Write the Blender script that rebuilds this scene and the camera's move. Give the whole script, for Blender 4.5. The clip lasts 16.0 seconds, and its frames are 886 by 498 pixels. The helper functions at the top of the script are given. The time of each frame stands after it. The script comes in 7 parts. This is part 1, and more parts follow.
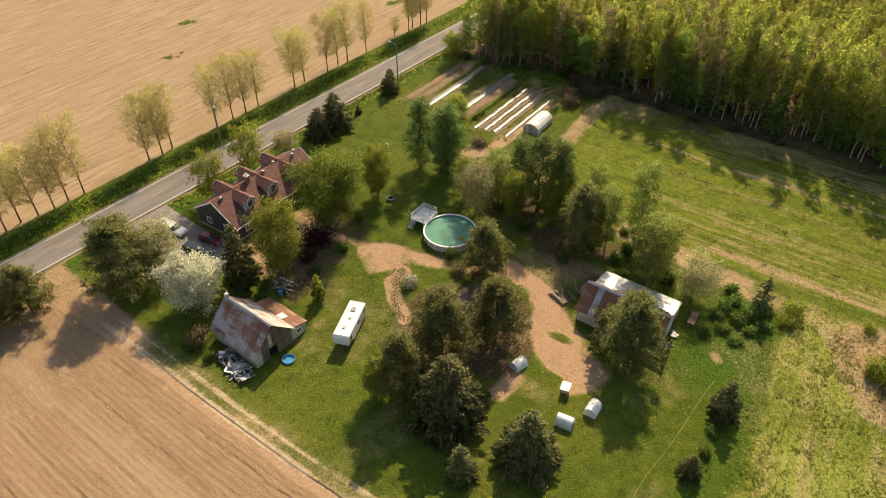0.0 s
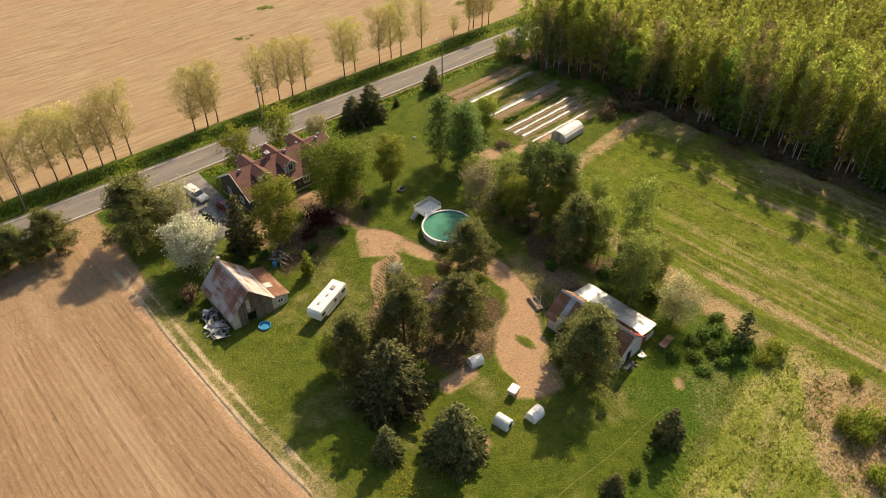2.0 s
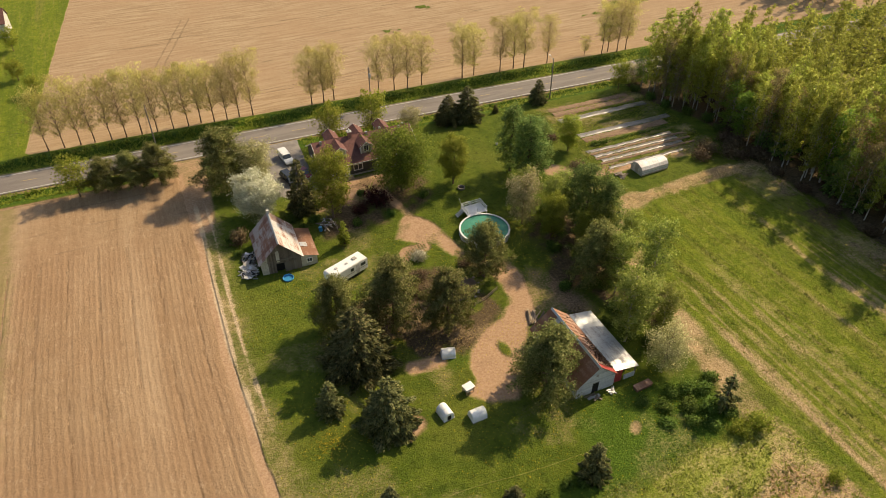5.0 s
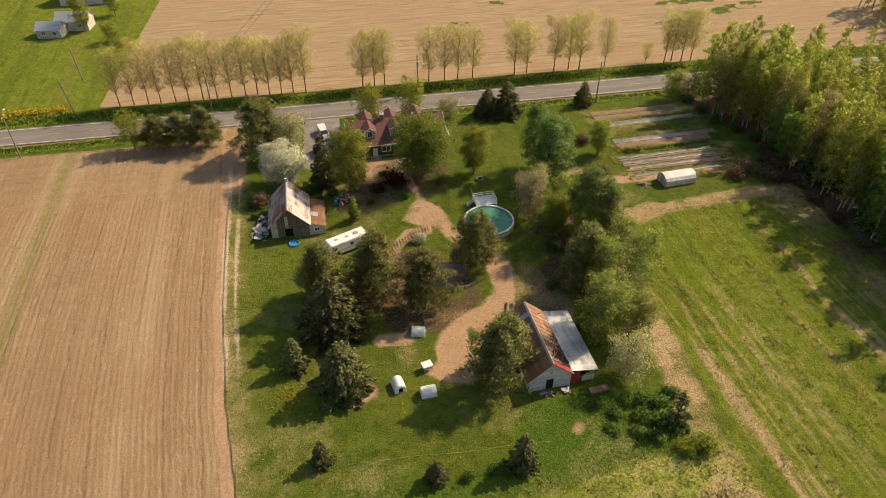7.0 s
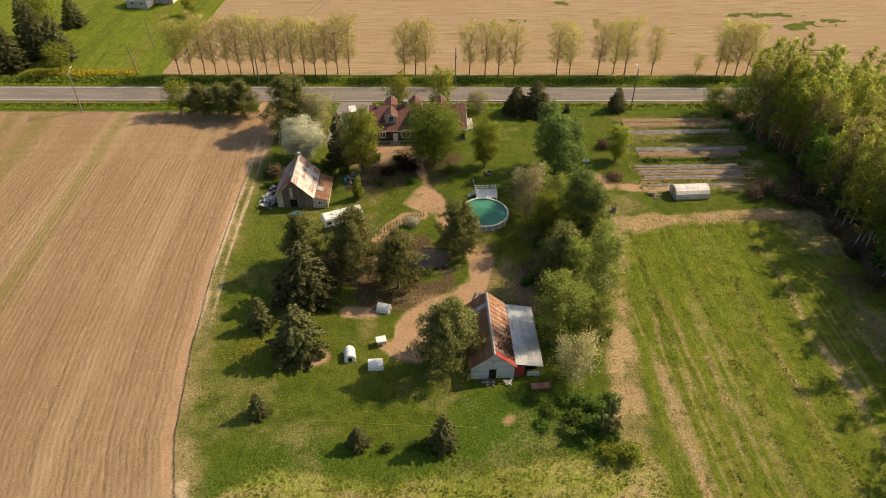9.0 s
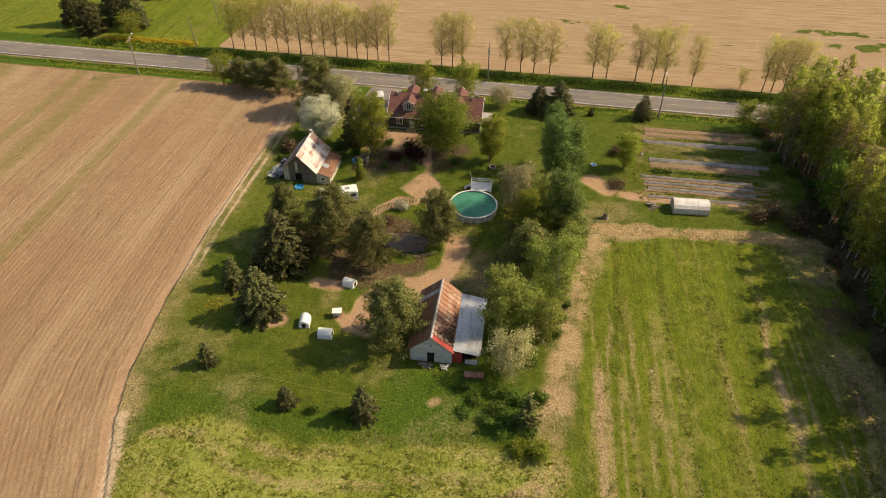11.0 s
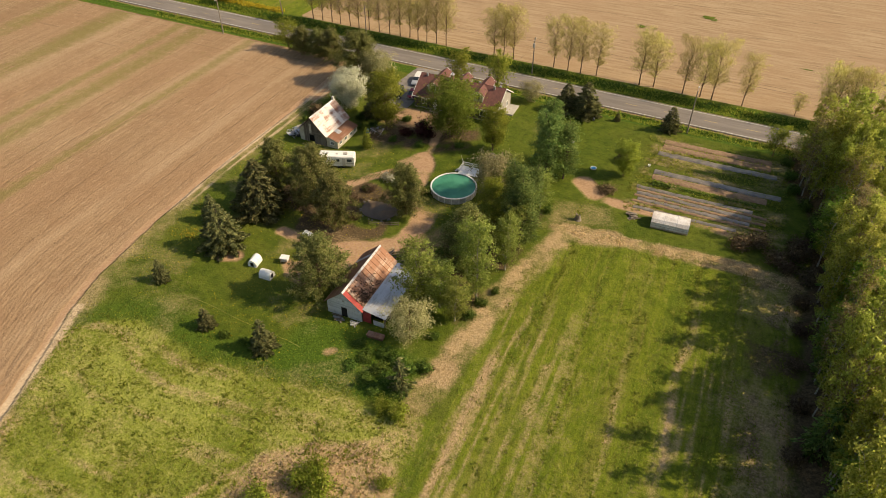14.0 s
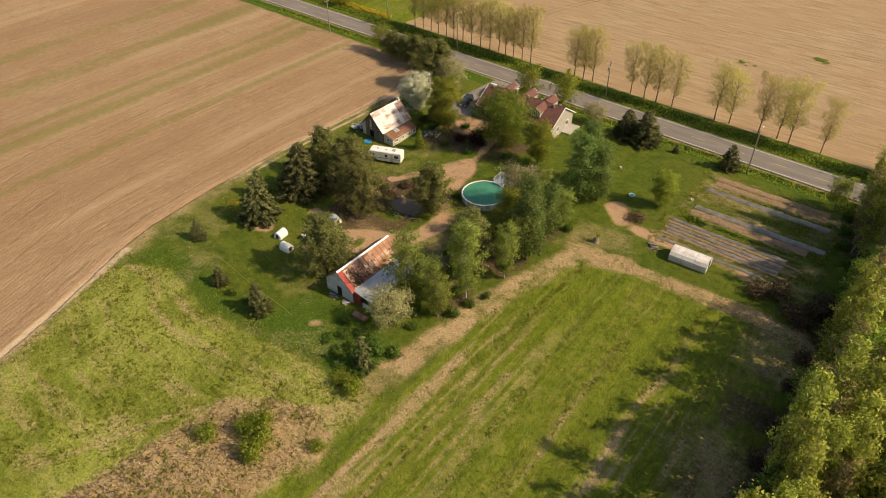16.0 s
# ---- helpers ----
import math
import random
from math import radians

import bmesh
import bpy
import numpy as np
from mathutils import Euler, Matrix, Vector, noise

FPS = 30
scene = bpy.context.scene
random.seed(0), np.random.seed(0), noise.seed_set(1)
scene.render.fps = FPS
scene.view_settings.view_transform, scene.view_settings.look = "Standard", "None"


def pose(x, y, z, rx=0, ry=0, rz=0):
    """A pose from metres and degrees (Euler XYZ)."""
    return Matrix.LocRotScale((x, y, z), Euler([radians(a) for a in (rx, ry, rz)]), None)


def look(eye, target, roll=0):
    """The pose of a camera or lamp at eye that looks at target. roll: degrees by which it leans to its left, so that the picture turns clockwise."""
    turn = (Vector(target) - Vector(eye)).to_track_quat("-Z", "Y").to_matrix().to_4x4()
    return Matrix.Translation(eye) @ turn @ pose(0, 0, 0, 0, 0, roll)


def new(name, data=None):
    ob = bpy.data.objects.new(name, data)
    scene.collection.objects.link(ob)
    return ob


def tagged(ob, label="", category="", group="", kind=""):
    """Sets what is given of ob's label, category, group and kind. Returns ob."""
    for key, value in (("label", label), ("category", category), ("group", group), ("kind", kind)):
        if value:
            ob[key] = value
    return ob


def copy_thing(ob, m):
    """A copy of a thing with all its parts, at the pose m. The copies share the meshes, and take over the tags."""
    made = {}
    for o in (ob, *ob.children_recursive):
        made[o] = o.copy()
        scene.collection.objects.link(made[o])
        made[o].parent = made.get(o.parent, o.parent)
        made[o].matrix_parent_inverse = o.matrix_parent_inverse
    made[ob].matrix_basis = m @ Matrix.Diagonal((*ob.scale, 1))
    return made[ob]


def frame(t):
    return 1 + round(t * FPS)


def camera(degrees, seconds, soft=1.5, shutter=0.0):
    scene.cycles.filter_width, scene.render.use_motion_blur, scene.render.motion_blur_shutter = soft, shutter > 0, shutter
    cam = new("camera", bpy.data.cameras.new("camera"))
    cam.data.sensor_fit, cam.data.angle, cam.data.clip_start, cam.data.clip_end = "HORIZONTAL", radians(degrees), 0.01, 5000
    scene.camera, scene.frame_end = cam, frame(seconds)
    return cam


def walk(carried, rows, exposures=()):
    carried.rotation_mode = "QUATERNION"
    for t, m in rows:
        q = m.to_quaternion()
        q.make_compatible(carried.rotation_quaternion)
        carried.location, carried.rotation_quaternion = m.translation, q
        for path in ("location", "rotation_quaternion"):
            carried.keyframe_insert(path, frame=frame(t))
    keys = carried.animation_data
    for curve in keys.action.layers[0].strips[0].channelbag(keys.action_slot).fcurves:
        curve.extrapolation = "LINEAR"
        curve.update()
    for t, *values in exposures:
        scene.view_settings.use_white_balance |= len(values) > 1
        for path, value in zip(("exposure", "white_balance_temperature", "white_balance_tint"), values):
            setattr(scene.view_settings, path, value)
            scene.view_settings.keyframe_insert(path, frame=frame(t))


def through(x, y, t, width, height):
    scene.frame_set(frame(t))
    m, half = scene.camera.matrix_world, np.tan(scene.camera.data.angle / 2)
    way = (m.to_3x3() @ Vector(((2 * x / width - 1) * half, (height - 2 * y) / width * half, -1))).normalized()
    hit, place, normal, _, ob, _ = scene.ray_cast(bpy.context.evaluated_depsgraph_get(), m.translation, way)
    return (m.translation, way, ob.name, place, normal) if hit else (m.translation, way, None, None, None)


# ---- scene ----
cam = camera(65.8, 16.0, 0.85)
PATH = [
    (0, (-77.862, -11.622, 72.391), (-76.618, -10.729, 71.105), -0.2),
    (0.5, (-75.726, -15.466, 72.461), (-74.53, -14.515, 71.171), -0.3),
    (1, (-73.51, -19.316, 72.576), (-72.363, -18.31, 71.282), -0.2),
    (1.5, (-71.17, -23.011, 72.718), (-70.065, -21.955, 71.427), -0.1),
    (2, (-68.726, -26.632, 72.911), (-67.666, -25.52, 71.632), -0.1),
    (2.5, (-66.106, -30.224, 73.158), (-65.102, -29.049, 71.888), -0.1),
    (3, (-63.238, -33.72, 73.435), (-62.3, -32.481, 72.176), -0.2),
    (3.5, (-60.133, -37.113, 73.666), (-59.265, -35.813, 72.417), -0.3),
    (4, (-56.889, -40.318, 73.811), (-56.102, -38.967, 72.564), -0.3),
    (6.5, (-39.019, -53.286, 74.444), (-38.601, -51.785, 73.189), 0.3),
    (7, (-34.89, -55.366, 74.493), (-34.538, -53.849, 73.238), 0.3),
    (7.5, (-30.659, -57.187, 74.553), (-30.373, -55.656, 73.297), 0.4),
    (8, (-26.187, -58.899, 74.642), (-25.971, -57.358, 73.385), 0.5),
    (8.5, (-21.511, -60.344, 74.759), (-21.366, -58.796, 73.5), 0.5),
    (9, (-16.631, -61.558, 74.883), (-16.557, -60.007, 73.623), 0.5),
    (11.5, (9.1, -64.178, 76.181), (8.83, -62.662, 74.904), 0.7),
    (12, (14.558, -64.169, 76.32), (14.22, -62.669, 75.042), 0.7),
    (12.5, (20.246, -63.823, 76.444), (19.84, -62.34, 75.166), 0.6),
    (13, (25.988, -63.2, 76.589), (25.53, -61.734, 75.308), 0.6),
    (13.5, (31.727, -62.357, 76.755), (31.207, -60.913, 75.472), 0.5),
    (14, (37.438, -61.227, 76.904), (36.826, -59.823, 75.618), 0.4),
    (14.5, (43.13, -59.821, 77.033), (42.404, -58.449, 75.771), 0.2),
    (15, (48.82, -58.228, 77.139), (48.005, -56.893, 75.892), 0.1),
    (15.5, (54.428, -56.284, 77.224), (53.535, -55.001, 75.977), -0.1),
    (16, (59.944, -54.105, 77.29), (58.967, -52.882, 76.044), -0.4),
]
walk(cam, [(t, look(eye, target, roll)) for t, eye, target, roll in PATH], exposures=[(0.0, 0.42, 7000, 12), (4.0, 0.3, 7000, 12), (9.0, 0.18, 7000, 12), (13.0, 0.2, 7000, 12), (16.0, 0.12, 7000, 12)])

# ---- world, sun, exposure ----
SUN_TO = Vector((0.945, 0.325, 0.86)).normalized()
world = bpy.data.worlds.new("sky_world")
scene.world = world
world.use_nodes = True
_w = world.node_tree
_sky = _w.nodes.new("ShaderNodeTexSky")
_sky.sky_type = "NISHITA"
_sky.sun_disc = False
_sky.sun_elevation = math.asin(SUN_TO.z)
_sky.sun_rotation = math.atan2(SUN_TO.x, SUN_TO.y)
_sky.air_density = 1.3
_sky.dust_density = 2.0
_bg = _w.nodes["Background"]
_w.links.new(_sky.outputs[0], _bg.inputs[0])
_bg.inputs[1].default_value = 0.11
sun = new("sun", bpy.data.lights.new("sun", "SUN"))
sun.data.energy = 4.6
sun.data.angle = radians(0.6)
sun.data.color = (1.0, 0.85, 0.60)
sun.matrix_world = look(SUN_TO * 200, (0, 0, 0))
scene.view_settings.exposure = 0.0


# ---- materials ----
class Shader:
    """A small builder for node materials."""

    def __init__(self, name, rough=0.8, metal=0.0, spec=0.3):
        self.m = bpy.data.materials.new(name)
        self.m.use_nodes = True
        self.t = self.m.node_tree
        self.b = self.t.nodes["Principled BSDF"]
        self.b.inputs["Roughness"].default_value = rough
        self.b.inputs["Metallic"].default_value = metal
        self.b.inputs["Specular IOR Level"].default_value = spec
        self.pos = None

    def node(self, kind, operation="", interpolation_type="", data_type="", blend_type="", attribute_name=""):
        n = self.t.nodes.new(kind)
        if operation:
            n.operation = operation
        if interpolation_type:
            n.interpolation_type = interpolation_type
        if data_type:
            n.data_type = data_type
        if blend_type:
            n.blend_type = blend_type
        if attribute_name:
            n.attribute_name = attribute_name
        return n

    def put(self, socket, value):
        if isinstance(value, bpy.types.NodeSocket):
            self.t.links.new(value, socket)
        elif isinstance(value, tuple) and len(value) == 3 and socket.type == "RGBA":
            socket.default_value = (*value, 1)
        else:
            socket.default_value = value

    def where(self, local=False):
        if local:
            return self.node("ShaderNodeTexCoord").outputs["Object"]
        if self.pos is None:
            self.pos = self.node("ShaderNodeNewGeometry").outputs["Position"]
        return self.pos

    def scaled(self, vec, s):
        n = self.node("ShaderNodeVectorMath", operation="MULTIPLY")
        self.put(n.inputs[0], vec)
        n.inputs[1].default_value = s
        return n.outputs[0]

    def noise(self, scale, detail=4.0, rough=0.6, vec=None, local=False, stretch=None):
        n = self.node("ShaderNodeTexNoise")
        v = vec if vec is not None else self.where(local)
        if stretch:
            v = self.scaled(v, stretch)
        self.put(n.inputs["Vector"], v)
        n.inputs["Scale"].default_value = scale
        n.inputs["Detail"].default_value = detail
        n.inputs["Roughness"].default_value = rough
        return n.outputs["Fac"]

    def ramp(self, fac, lo, hi, a=0.0, b=1.0):
        n = self.node("ShaderNodeMapRange", interpolation_type="SMOOTHSTEP")
        self.put(n.inputs[0], fac)
        for i, v in enumerate((lo, hi, a, b)):
            n.inputs[1 + i].default_value = v
        return n.outputs[0]

    def math(self, op, a, b=0.0):
        n = self.node("ShaderNodeMath", operation=op)
        self.put(n.inputs[0], a)
        self.put(n.inputs[1], b)
        return n.outputs[0]

    def mix(self, fac, a, b, blend="MIX"):
        n = self.node("ShaderNodeMix", data_type="RGBA", blend_type=blend)
        self.put(n.inputs[0], fac)
        self.put(n.inputs[6], a)
        self.put(n.inputs[7], b)
        return n.outputs[2]

    def attr(self, name):
        return self.node("ShaderNodeAttribute", attribute_name=name).outputs["Fac"]

    def island(self):
        return self.node("ShaderNodeNewGeometry").outputs["Random Per Island"]

    def random(self):
        return self.node("ShaderNodeObjectInfo").outputs["Random"]

    def color(self, value):
        self.put(self.b.inputs["Base Color"], value)
        return self

    def rough(self, value):
        self.put(self.b.inputs["Roughness"], value)
        return self

    def bump(self, height, strength=0.5, dist=0.05):
        n = self.node("ShaderNodeBump")
        n.inputs["Strength"].default_value = strength
        n.inputs["Distance"].default_value = dist
        self.put(n.inputs["Height"], height)
        self.t.links.new(n.outputs[0], self.b.inputs["Normal"])
        return self


def plain(name, c1, c2, scale=3.0, rough=0.75, metal=0.0, spec=0.3, local=True, bump=0.0):
    """Two tones blended by coarse and fine noise."""
    s = Shader(name, rough, metal, spec)
    n = s.noise(scale, 6.0, 0.65, local=local)
    f = s.noise(scale * 9, 3.0, 0.6, local=local)
    s.color(s.mix(s.ramp(s.math("ADD", s.math("MULTIPLY", n, 0.7), s.math("MULTIPLY", f, 0.3)), 0.36, 0.64), c1, c2))
    if bump:
        s.bump(f, bump, 0.03)
    return s.m


def leafy(name, dark, mid, light, through=0.35, rough=0.7):
    """Foliage: every leaf has its own tone, every tree its own tint, light passes through."""
    s = Shader(name, rough, 0.0, 0.12)
    i = s.island()
    c = s.mix(s.ramp(i, 0.0, 0.55), dark, mid)
    c = s.mix(s.ramp(i, 0.6, 1.0), c, light)
    hue = s.node("ShaderNodeHueSaturation")
    s.put(hue.inputs["Hue"], s.ramp(s.random(), 0.0, 1.0, 0.487, 0.51))
    s.put(hue.inputs["Value"], s.ramp(s.random(), 0.0, 1.0, 0.85, 1.15))
    s.put(hue.inputs["Color"], c)
    s.color(hue.outputs[0])
    tr = s.node("ShaderNodeBsdfTranslucent")
    s.put(tr.inputs[0], hue.outputs[0])
    mx = s.node("ShaderNodeMixShader")
    mx.inputs[0].default_value = through
    s.t.links.new(s.b.outputs[0], mx.inputs[1])
    s.t.links.new(tr.outputs[0], mx.inputs[2])
    s.t.links.new(mx.outputs[0], s.t.nodes["Material Output"].inputs[0])
    return s.m


def ground_material():
    s = Shader("ground_cover", 0.95, 0.0, 0.1)
    big = s.noise(0.045, 5.0, 0.6)
    mid = s.noise(0.35, 5.0, 0.65)
    fine = s.noise(2.6, 5.0, 0.7)
    tiny = s.noise(7.0, 3.0, 0.7)
    grass = s.mix(s.ramp(mid, 0.35, 0.65), (0.072, 0.108, 0.010), (0.118, 0.150, 0.015))
    grass = s.mix(s.ramp(big, 0.44, 0.66, 0.0, 0.8), grass, (0.150, 0.162, 0.024))
    grass = s.mix(s.ramp(fine, 0.38, 0.7, 0.0, 0.75), grass, (0.066, 0.088, 0.012))
    grass = s.mix(s.ramp(tiny, 0.55, 0.75, 0.0, 0.5), grass, (0.19, 0.185, 0.05))
    clump = s.noise(1.0, 4.0, 0.7)

    def mask(name, wobble=0.5, sharp=0.16):
        a = s.math("ADD", s.attr(name), s.math("MULTIPLY", s.math("SUBTRACT", s.math("ADD", s.math("MULTIPLY", mid, 0.35), s.math("ADD", s.math("MULTIPLY", fine, 0.4), s.math("MULTIPLY", tiny, 0.25))), 0.5), wobble * 2))
        return s.ramp(a, 0.5 - sharp, 0.5 + sharp)

    lush = s.mix(s.ramp(fine, 0.4, 0.65), (0.052, 0.098, 0.010), (0.095, 0.15, 0.015))
    meadow = s.mix(s.ramp(mid, 0.3, 0.7), (0.132, 0.174, 0.013), (0.195, 0.224, 0.020))
    meadow = s.mix(s.ramp(fine, 0.42, 0.72, 0.0, 0.7), meadow, (0.095, 0.125, 0.014))
    rowy = s.noise(1.1, 4.0, 0.7, stretch=(1.0, 0.07, 1.0))
    meadow = s.mix(s.ramp(rowy, 0.52, 0.70, 0.0, 0.6), meadow, (0.24, 0.215, 0.055))
    meadow = s.mix(s.ramp(rowy, 0.46, 0.34, 0.0, 0.55), meadow, (0.085, 0.118, 0.012))
    band = s.noise(0.16, 3.0, 0.6, stretch=(1.0, 0.06, 1.0))
    meadow = s.mix(s.ramp(band, 0.52, 0.64, 0.0, 0.38), meadow, (0.205, 0.175, 0.05))
    meadow = s.mix(s.ramp(band, 0.48, 0.38, 0.0, 0.5), meadow, (0.085, 0.125, 0.013))
    weed = s.noise(1.2, 4.0, 0.72, stretch=(1.0, 0.3, 1.0))
    meadow = s.mix(s.ramp(weed, 0.53, 0.64, 0.0, 0.45), meadow, (0.075, 0.098, 0.012))
    meadow = s.mix(s.ramp(weed, 0.45, 0.36, 0.0, 0.45), meadow, (0.25, 0.24, 0.045))
    dry = s.mix(s.ramp(fine, 0.3, 0.7), (0.36, 0.25, 0.125), (0.51, 0.37, 0.205))
    dirt = s.mix(s.ramp(fine, 0.3, 0.7), (0.335, 0.205, 0.118), (0.465, 0.305, 0.185))
    dirt = s.mix(s.ramp(mid, 0.5, 0.75, 0.0, 0.6), dirt, (0.24, 0.15, 0.09))
    sand = s.mix(s.ramp(fine, 0.3, 0.7), (0.47, 0.345, 0.215), (0.58, 0.44, 0.285))
    soil = s.mix(s.ramp(mid, 0.3, 0.7), (0.27, 0.17, 0.095), (0.36, 0.24, 0.14))
    streak = s.noise(0.9, 5.0, 0.7, stretch=(0.10, 1.0, 1.0))
    stub = s.mix(s.ramp(streak, 0.35, 0.65), (0.275, 0.182, 0.103), (0.40, 0.288, 0.173))
    stub = s.mix(s.ramp(fine, 0.5, 0.75, 0.0, 0.6), stub, (0.47, 0.36, 0.235))
    stub = s.mix(s.ramp(big, 0.4, 0.65, 0.0, 0.6), stub, (0.34, 0.225, 0.13))
    pale = s.mix(s.ramp(fine, 0.35, 0.7), (0.235, 0.268, 0.042), (0.345, 0.345, 0.082))
    # dark litter tone; it also paints the shade under the yard's trees
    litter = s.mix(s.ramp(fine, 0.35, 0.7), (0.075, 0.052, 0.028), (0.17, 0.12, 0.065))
    c = grass
    bare = None
    for name, tone, wob, sh in (("meadow", meadow, 0.6, 0.3), ("lush", lush, 0.8, 0.4), ("stubble", stub, 0.3, 0.1), ("soil", soil, 0.4, 0.15), ("pale", pale, 0.7, 0.4), ("litter", litter, 0.6, 0.25), ("dry", dry, 1.0, 0.42), ("dirt", dirt, 0.6, 0.26), ("sand", sand, 0.8, 0.3)):
        k = mask(name, wob, sh)
        c = s.mix(k, c, tone)
        if name in ("dirt", "stubble"):
            bare = k if bare is None else s.math("MAXIMUM", bare, k)
    rough = s.math("SUBTRACT", 1.0, s.math("MULTIPLY", bare, 0.72))
    # uneven growth and crumbled earth
    c = s.mix(s.math("MULTIPLY", rough, s.ramp(clump, 0.50, 0.68, 0.0, 0.62)), c, s.mix(1.0, c, (0.50, 0.52, 0.50), "MULTIPLY"))
    c = s.mix(s.math("MULTIPLY", rough, s.ramp(clump, 0.46, 0.30, 0.0, 0.42)), c, s.mix(1.0, c, (1.35, 1.30, 1.25), "MULTIPLY"))
    s.color(c)
    s.bump(s.math("MULTIPLY", rough, s.math("ADD", s.math("ADD", fine, clump), s.math("MULTIPLY", tiny, 0.6))), 0.9, 0.25)
    return s.m


def soil_material():
    s = Shader("ploughed_soil", 0.95, 0.0, 0.1)
    big = s.noise(0.03, 4.0, 0.6)
    patch = s.noise(0.11, 5.0, 0.65)
    crumb = s.noise(1.25, 5.0, 0.72, stretch=(1.0, 0.5, 1.0))
    row = s.noise(1.1, 5.0, 0.7, stretch=(1.0, 0.05, 1.0))
    fine = s.noise(3.0, 5.0, 0.75)
    c = s.mix(s.ramp(row, 0.32, 0.68), (0.278, 0.178, 0.098), (0.365, 0.246, 0.143))
    c = s.mix(s.ramp(big, 0.4, 0.65, 0.0, 0.7), c, (0.31, 0.19, 0.105))
    c = s.mix(s.ramp(fine, 0.52, 0.8, 0.0, 0.6), c, (0.44, 0.31, 0.195))
    c = s.mix(s.ramp(fine, 0.45, 0.25, 0.0, 0.6), c, (0.20, 0.12, 0.065))
    c = s.mix(s.ramp(s.attr("furrow"), 0.15, 0.95, 0.0, 0.62), c, (0.12, 0.073, 0.042))
    c = s.mix(s.ramp(patch, 0.48, 0.66, 0.0, 0.55), c, (0.27, 0.165, 0.09))
    c = s.mix(s.ramp(crumb, 0.54, 0.66, 0.0, 0.5), c, (0.22, 0.14, 0.078))
    c = s.mix(s.ramp(crumb, 0.45, 0.33, 0.0, 0.42), c, (0.46, 0.33, 0.21))
    sweep = s.noise(0.075, 3.0, 0.55, stretch=(1.0, 0.10, 1.0))
    c = s.mix(s.ramp(sweep, 0.50, 0.66, 0.0, 0.5), c, (0.44, 0.31, 0.19))
    c = s.mix(s.ramp(sweep, 0.48, 0.34, 0.0, 0.5), c, (0.25, 0.155, 0.085))
    g = s.attr("green")
    gm = s.ramp(s.math("ADD", g, s.math("MULTIPLY", s.math("SUBTRACT", s.noise(0.5, 5.0, 0.7), 0.5), 1.0)), 0.25, 0.85, 0.0, 0.7)
    c = s.mix(gm, c, (0.19, 0.165, 0.05))
    s.color(c)
    s.bump(s.math("ADD", fine, crumb), 0.9, 0.16)
    return s.m


def asphalt_material():
    s = Shader("worn_asphalt", 0.85, 0.0, 0.3)
    a = s.noise(0.6, 5.0, 0.6, stretch=(0.15, 1.0, 1.0))
    f = s.noise(9.0, 4.0, 0.7)
    c = s.mix(s.ramp(a, 0.35, 0.65), (0.150, 0.128, 0.112), (0.215, 0.185, 0.16))
    c = s.mix(s.ramp(f, 0.4, 0.7, 0.0, 0.5), c, (0.26, 0.23, 0.2))
    s.color(c).bump(f, 0.2, 0.01)
    return s.m


def rust_roof(name, pale, rust, amount, stripes=(1.0, 0.18, 1.0), metal=0.35):
    """Old galvanised sheet with rust that runs down the slope and differs sheet by sheet."""
    s = Shader(name, 0.5, metal, 0.5)
    run = s.noise(0.85, 6.0, 0.7, local=True, stretch=stripes)
    fine = s.noise(4.0, 5.0, 0.7, local=True)
    sheet = s.random()
    f = s.math("ADD", s.math("MULTIPLY", run, 0.75), s.math("MULTIPLY", fine, 0.25))
    f = s.math("ADD", f, s.math("MULTIPLY", s.math("SUBTRACT", sheet, 0.5), 0.13))
    k = s.ramp(f, 0.58 - amount * 0.3, 0.74 - amount * 0.25)
    c = s.mix(k, pale, rust)
    c = s.mix(s.ramp(fine, 0.55, 0.8, 0.0, 0.5), c, tuple(v * 0.55 for v in rust))
    s.color(c)
    s.rough(s.ramp(k, 0.0, 1.0, 0.42, 0.85))
    mt = s.ramp(k, 0.0, 1.0, metal, 0.0)
    s.put(s.b.inputs["Metallic"], mt)
    return s.m


def board_material(name, c1, c2, dark, rough=0.85):
    """Weathered boards: grain along the board, a tone for each board."""
    s = Shader(name, rough, 0.0, 0.2)
    n = s.noise(1.5, 6.0, 0.7, local=True, stretch=(1.0, 1.0, 1.0))
    f = s.noise(12.0, 4.0, 0.7, local=True)
    c = s.mix(s.random(), c1, c2)
    c = s.mix(s.ramp(n, 0.5, 0.75, 0.0, 0.7), c, dark)
    c = s.mix(s.ramp(f, 0.55, 0.8, 0.0, 0.4), c, dark)
    s.color(c)
    return s.m


def water_material(name, c1, c2, rough=0.08):
    s = Shader(name, rough, 0.0, 0.22)
    n = s.noise(0.35, 4.0, 0.6, local=True)
    s.color(s.mix(s.ramp(n, 0.35, 0.65), c1, c2))
    s.bump(s.noise(2.2, 3.0, 0.6, local=True), 0.12, 0.03)
    return s.m


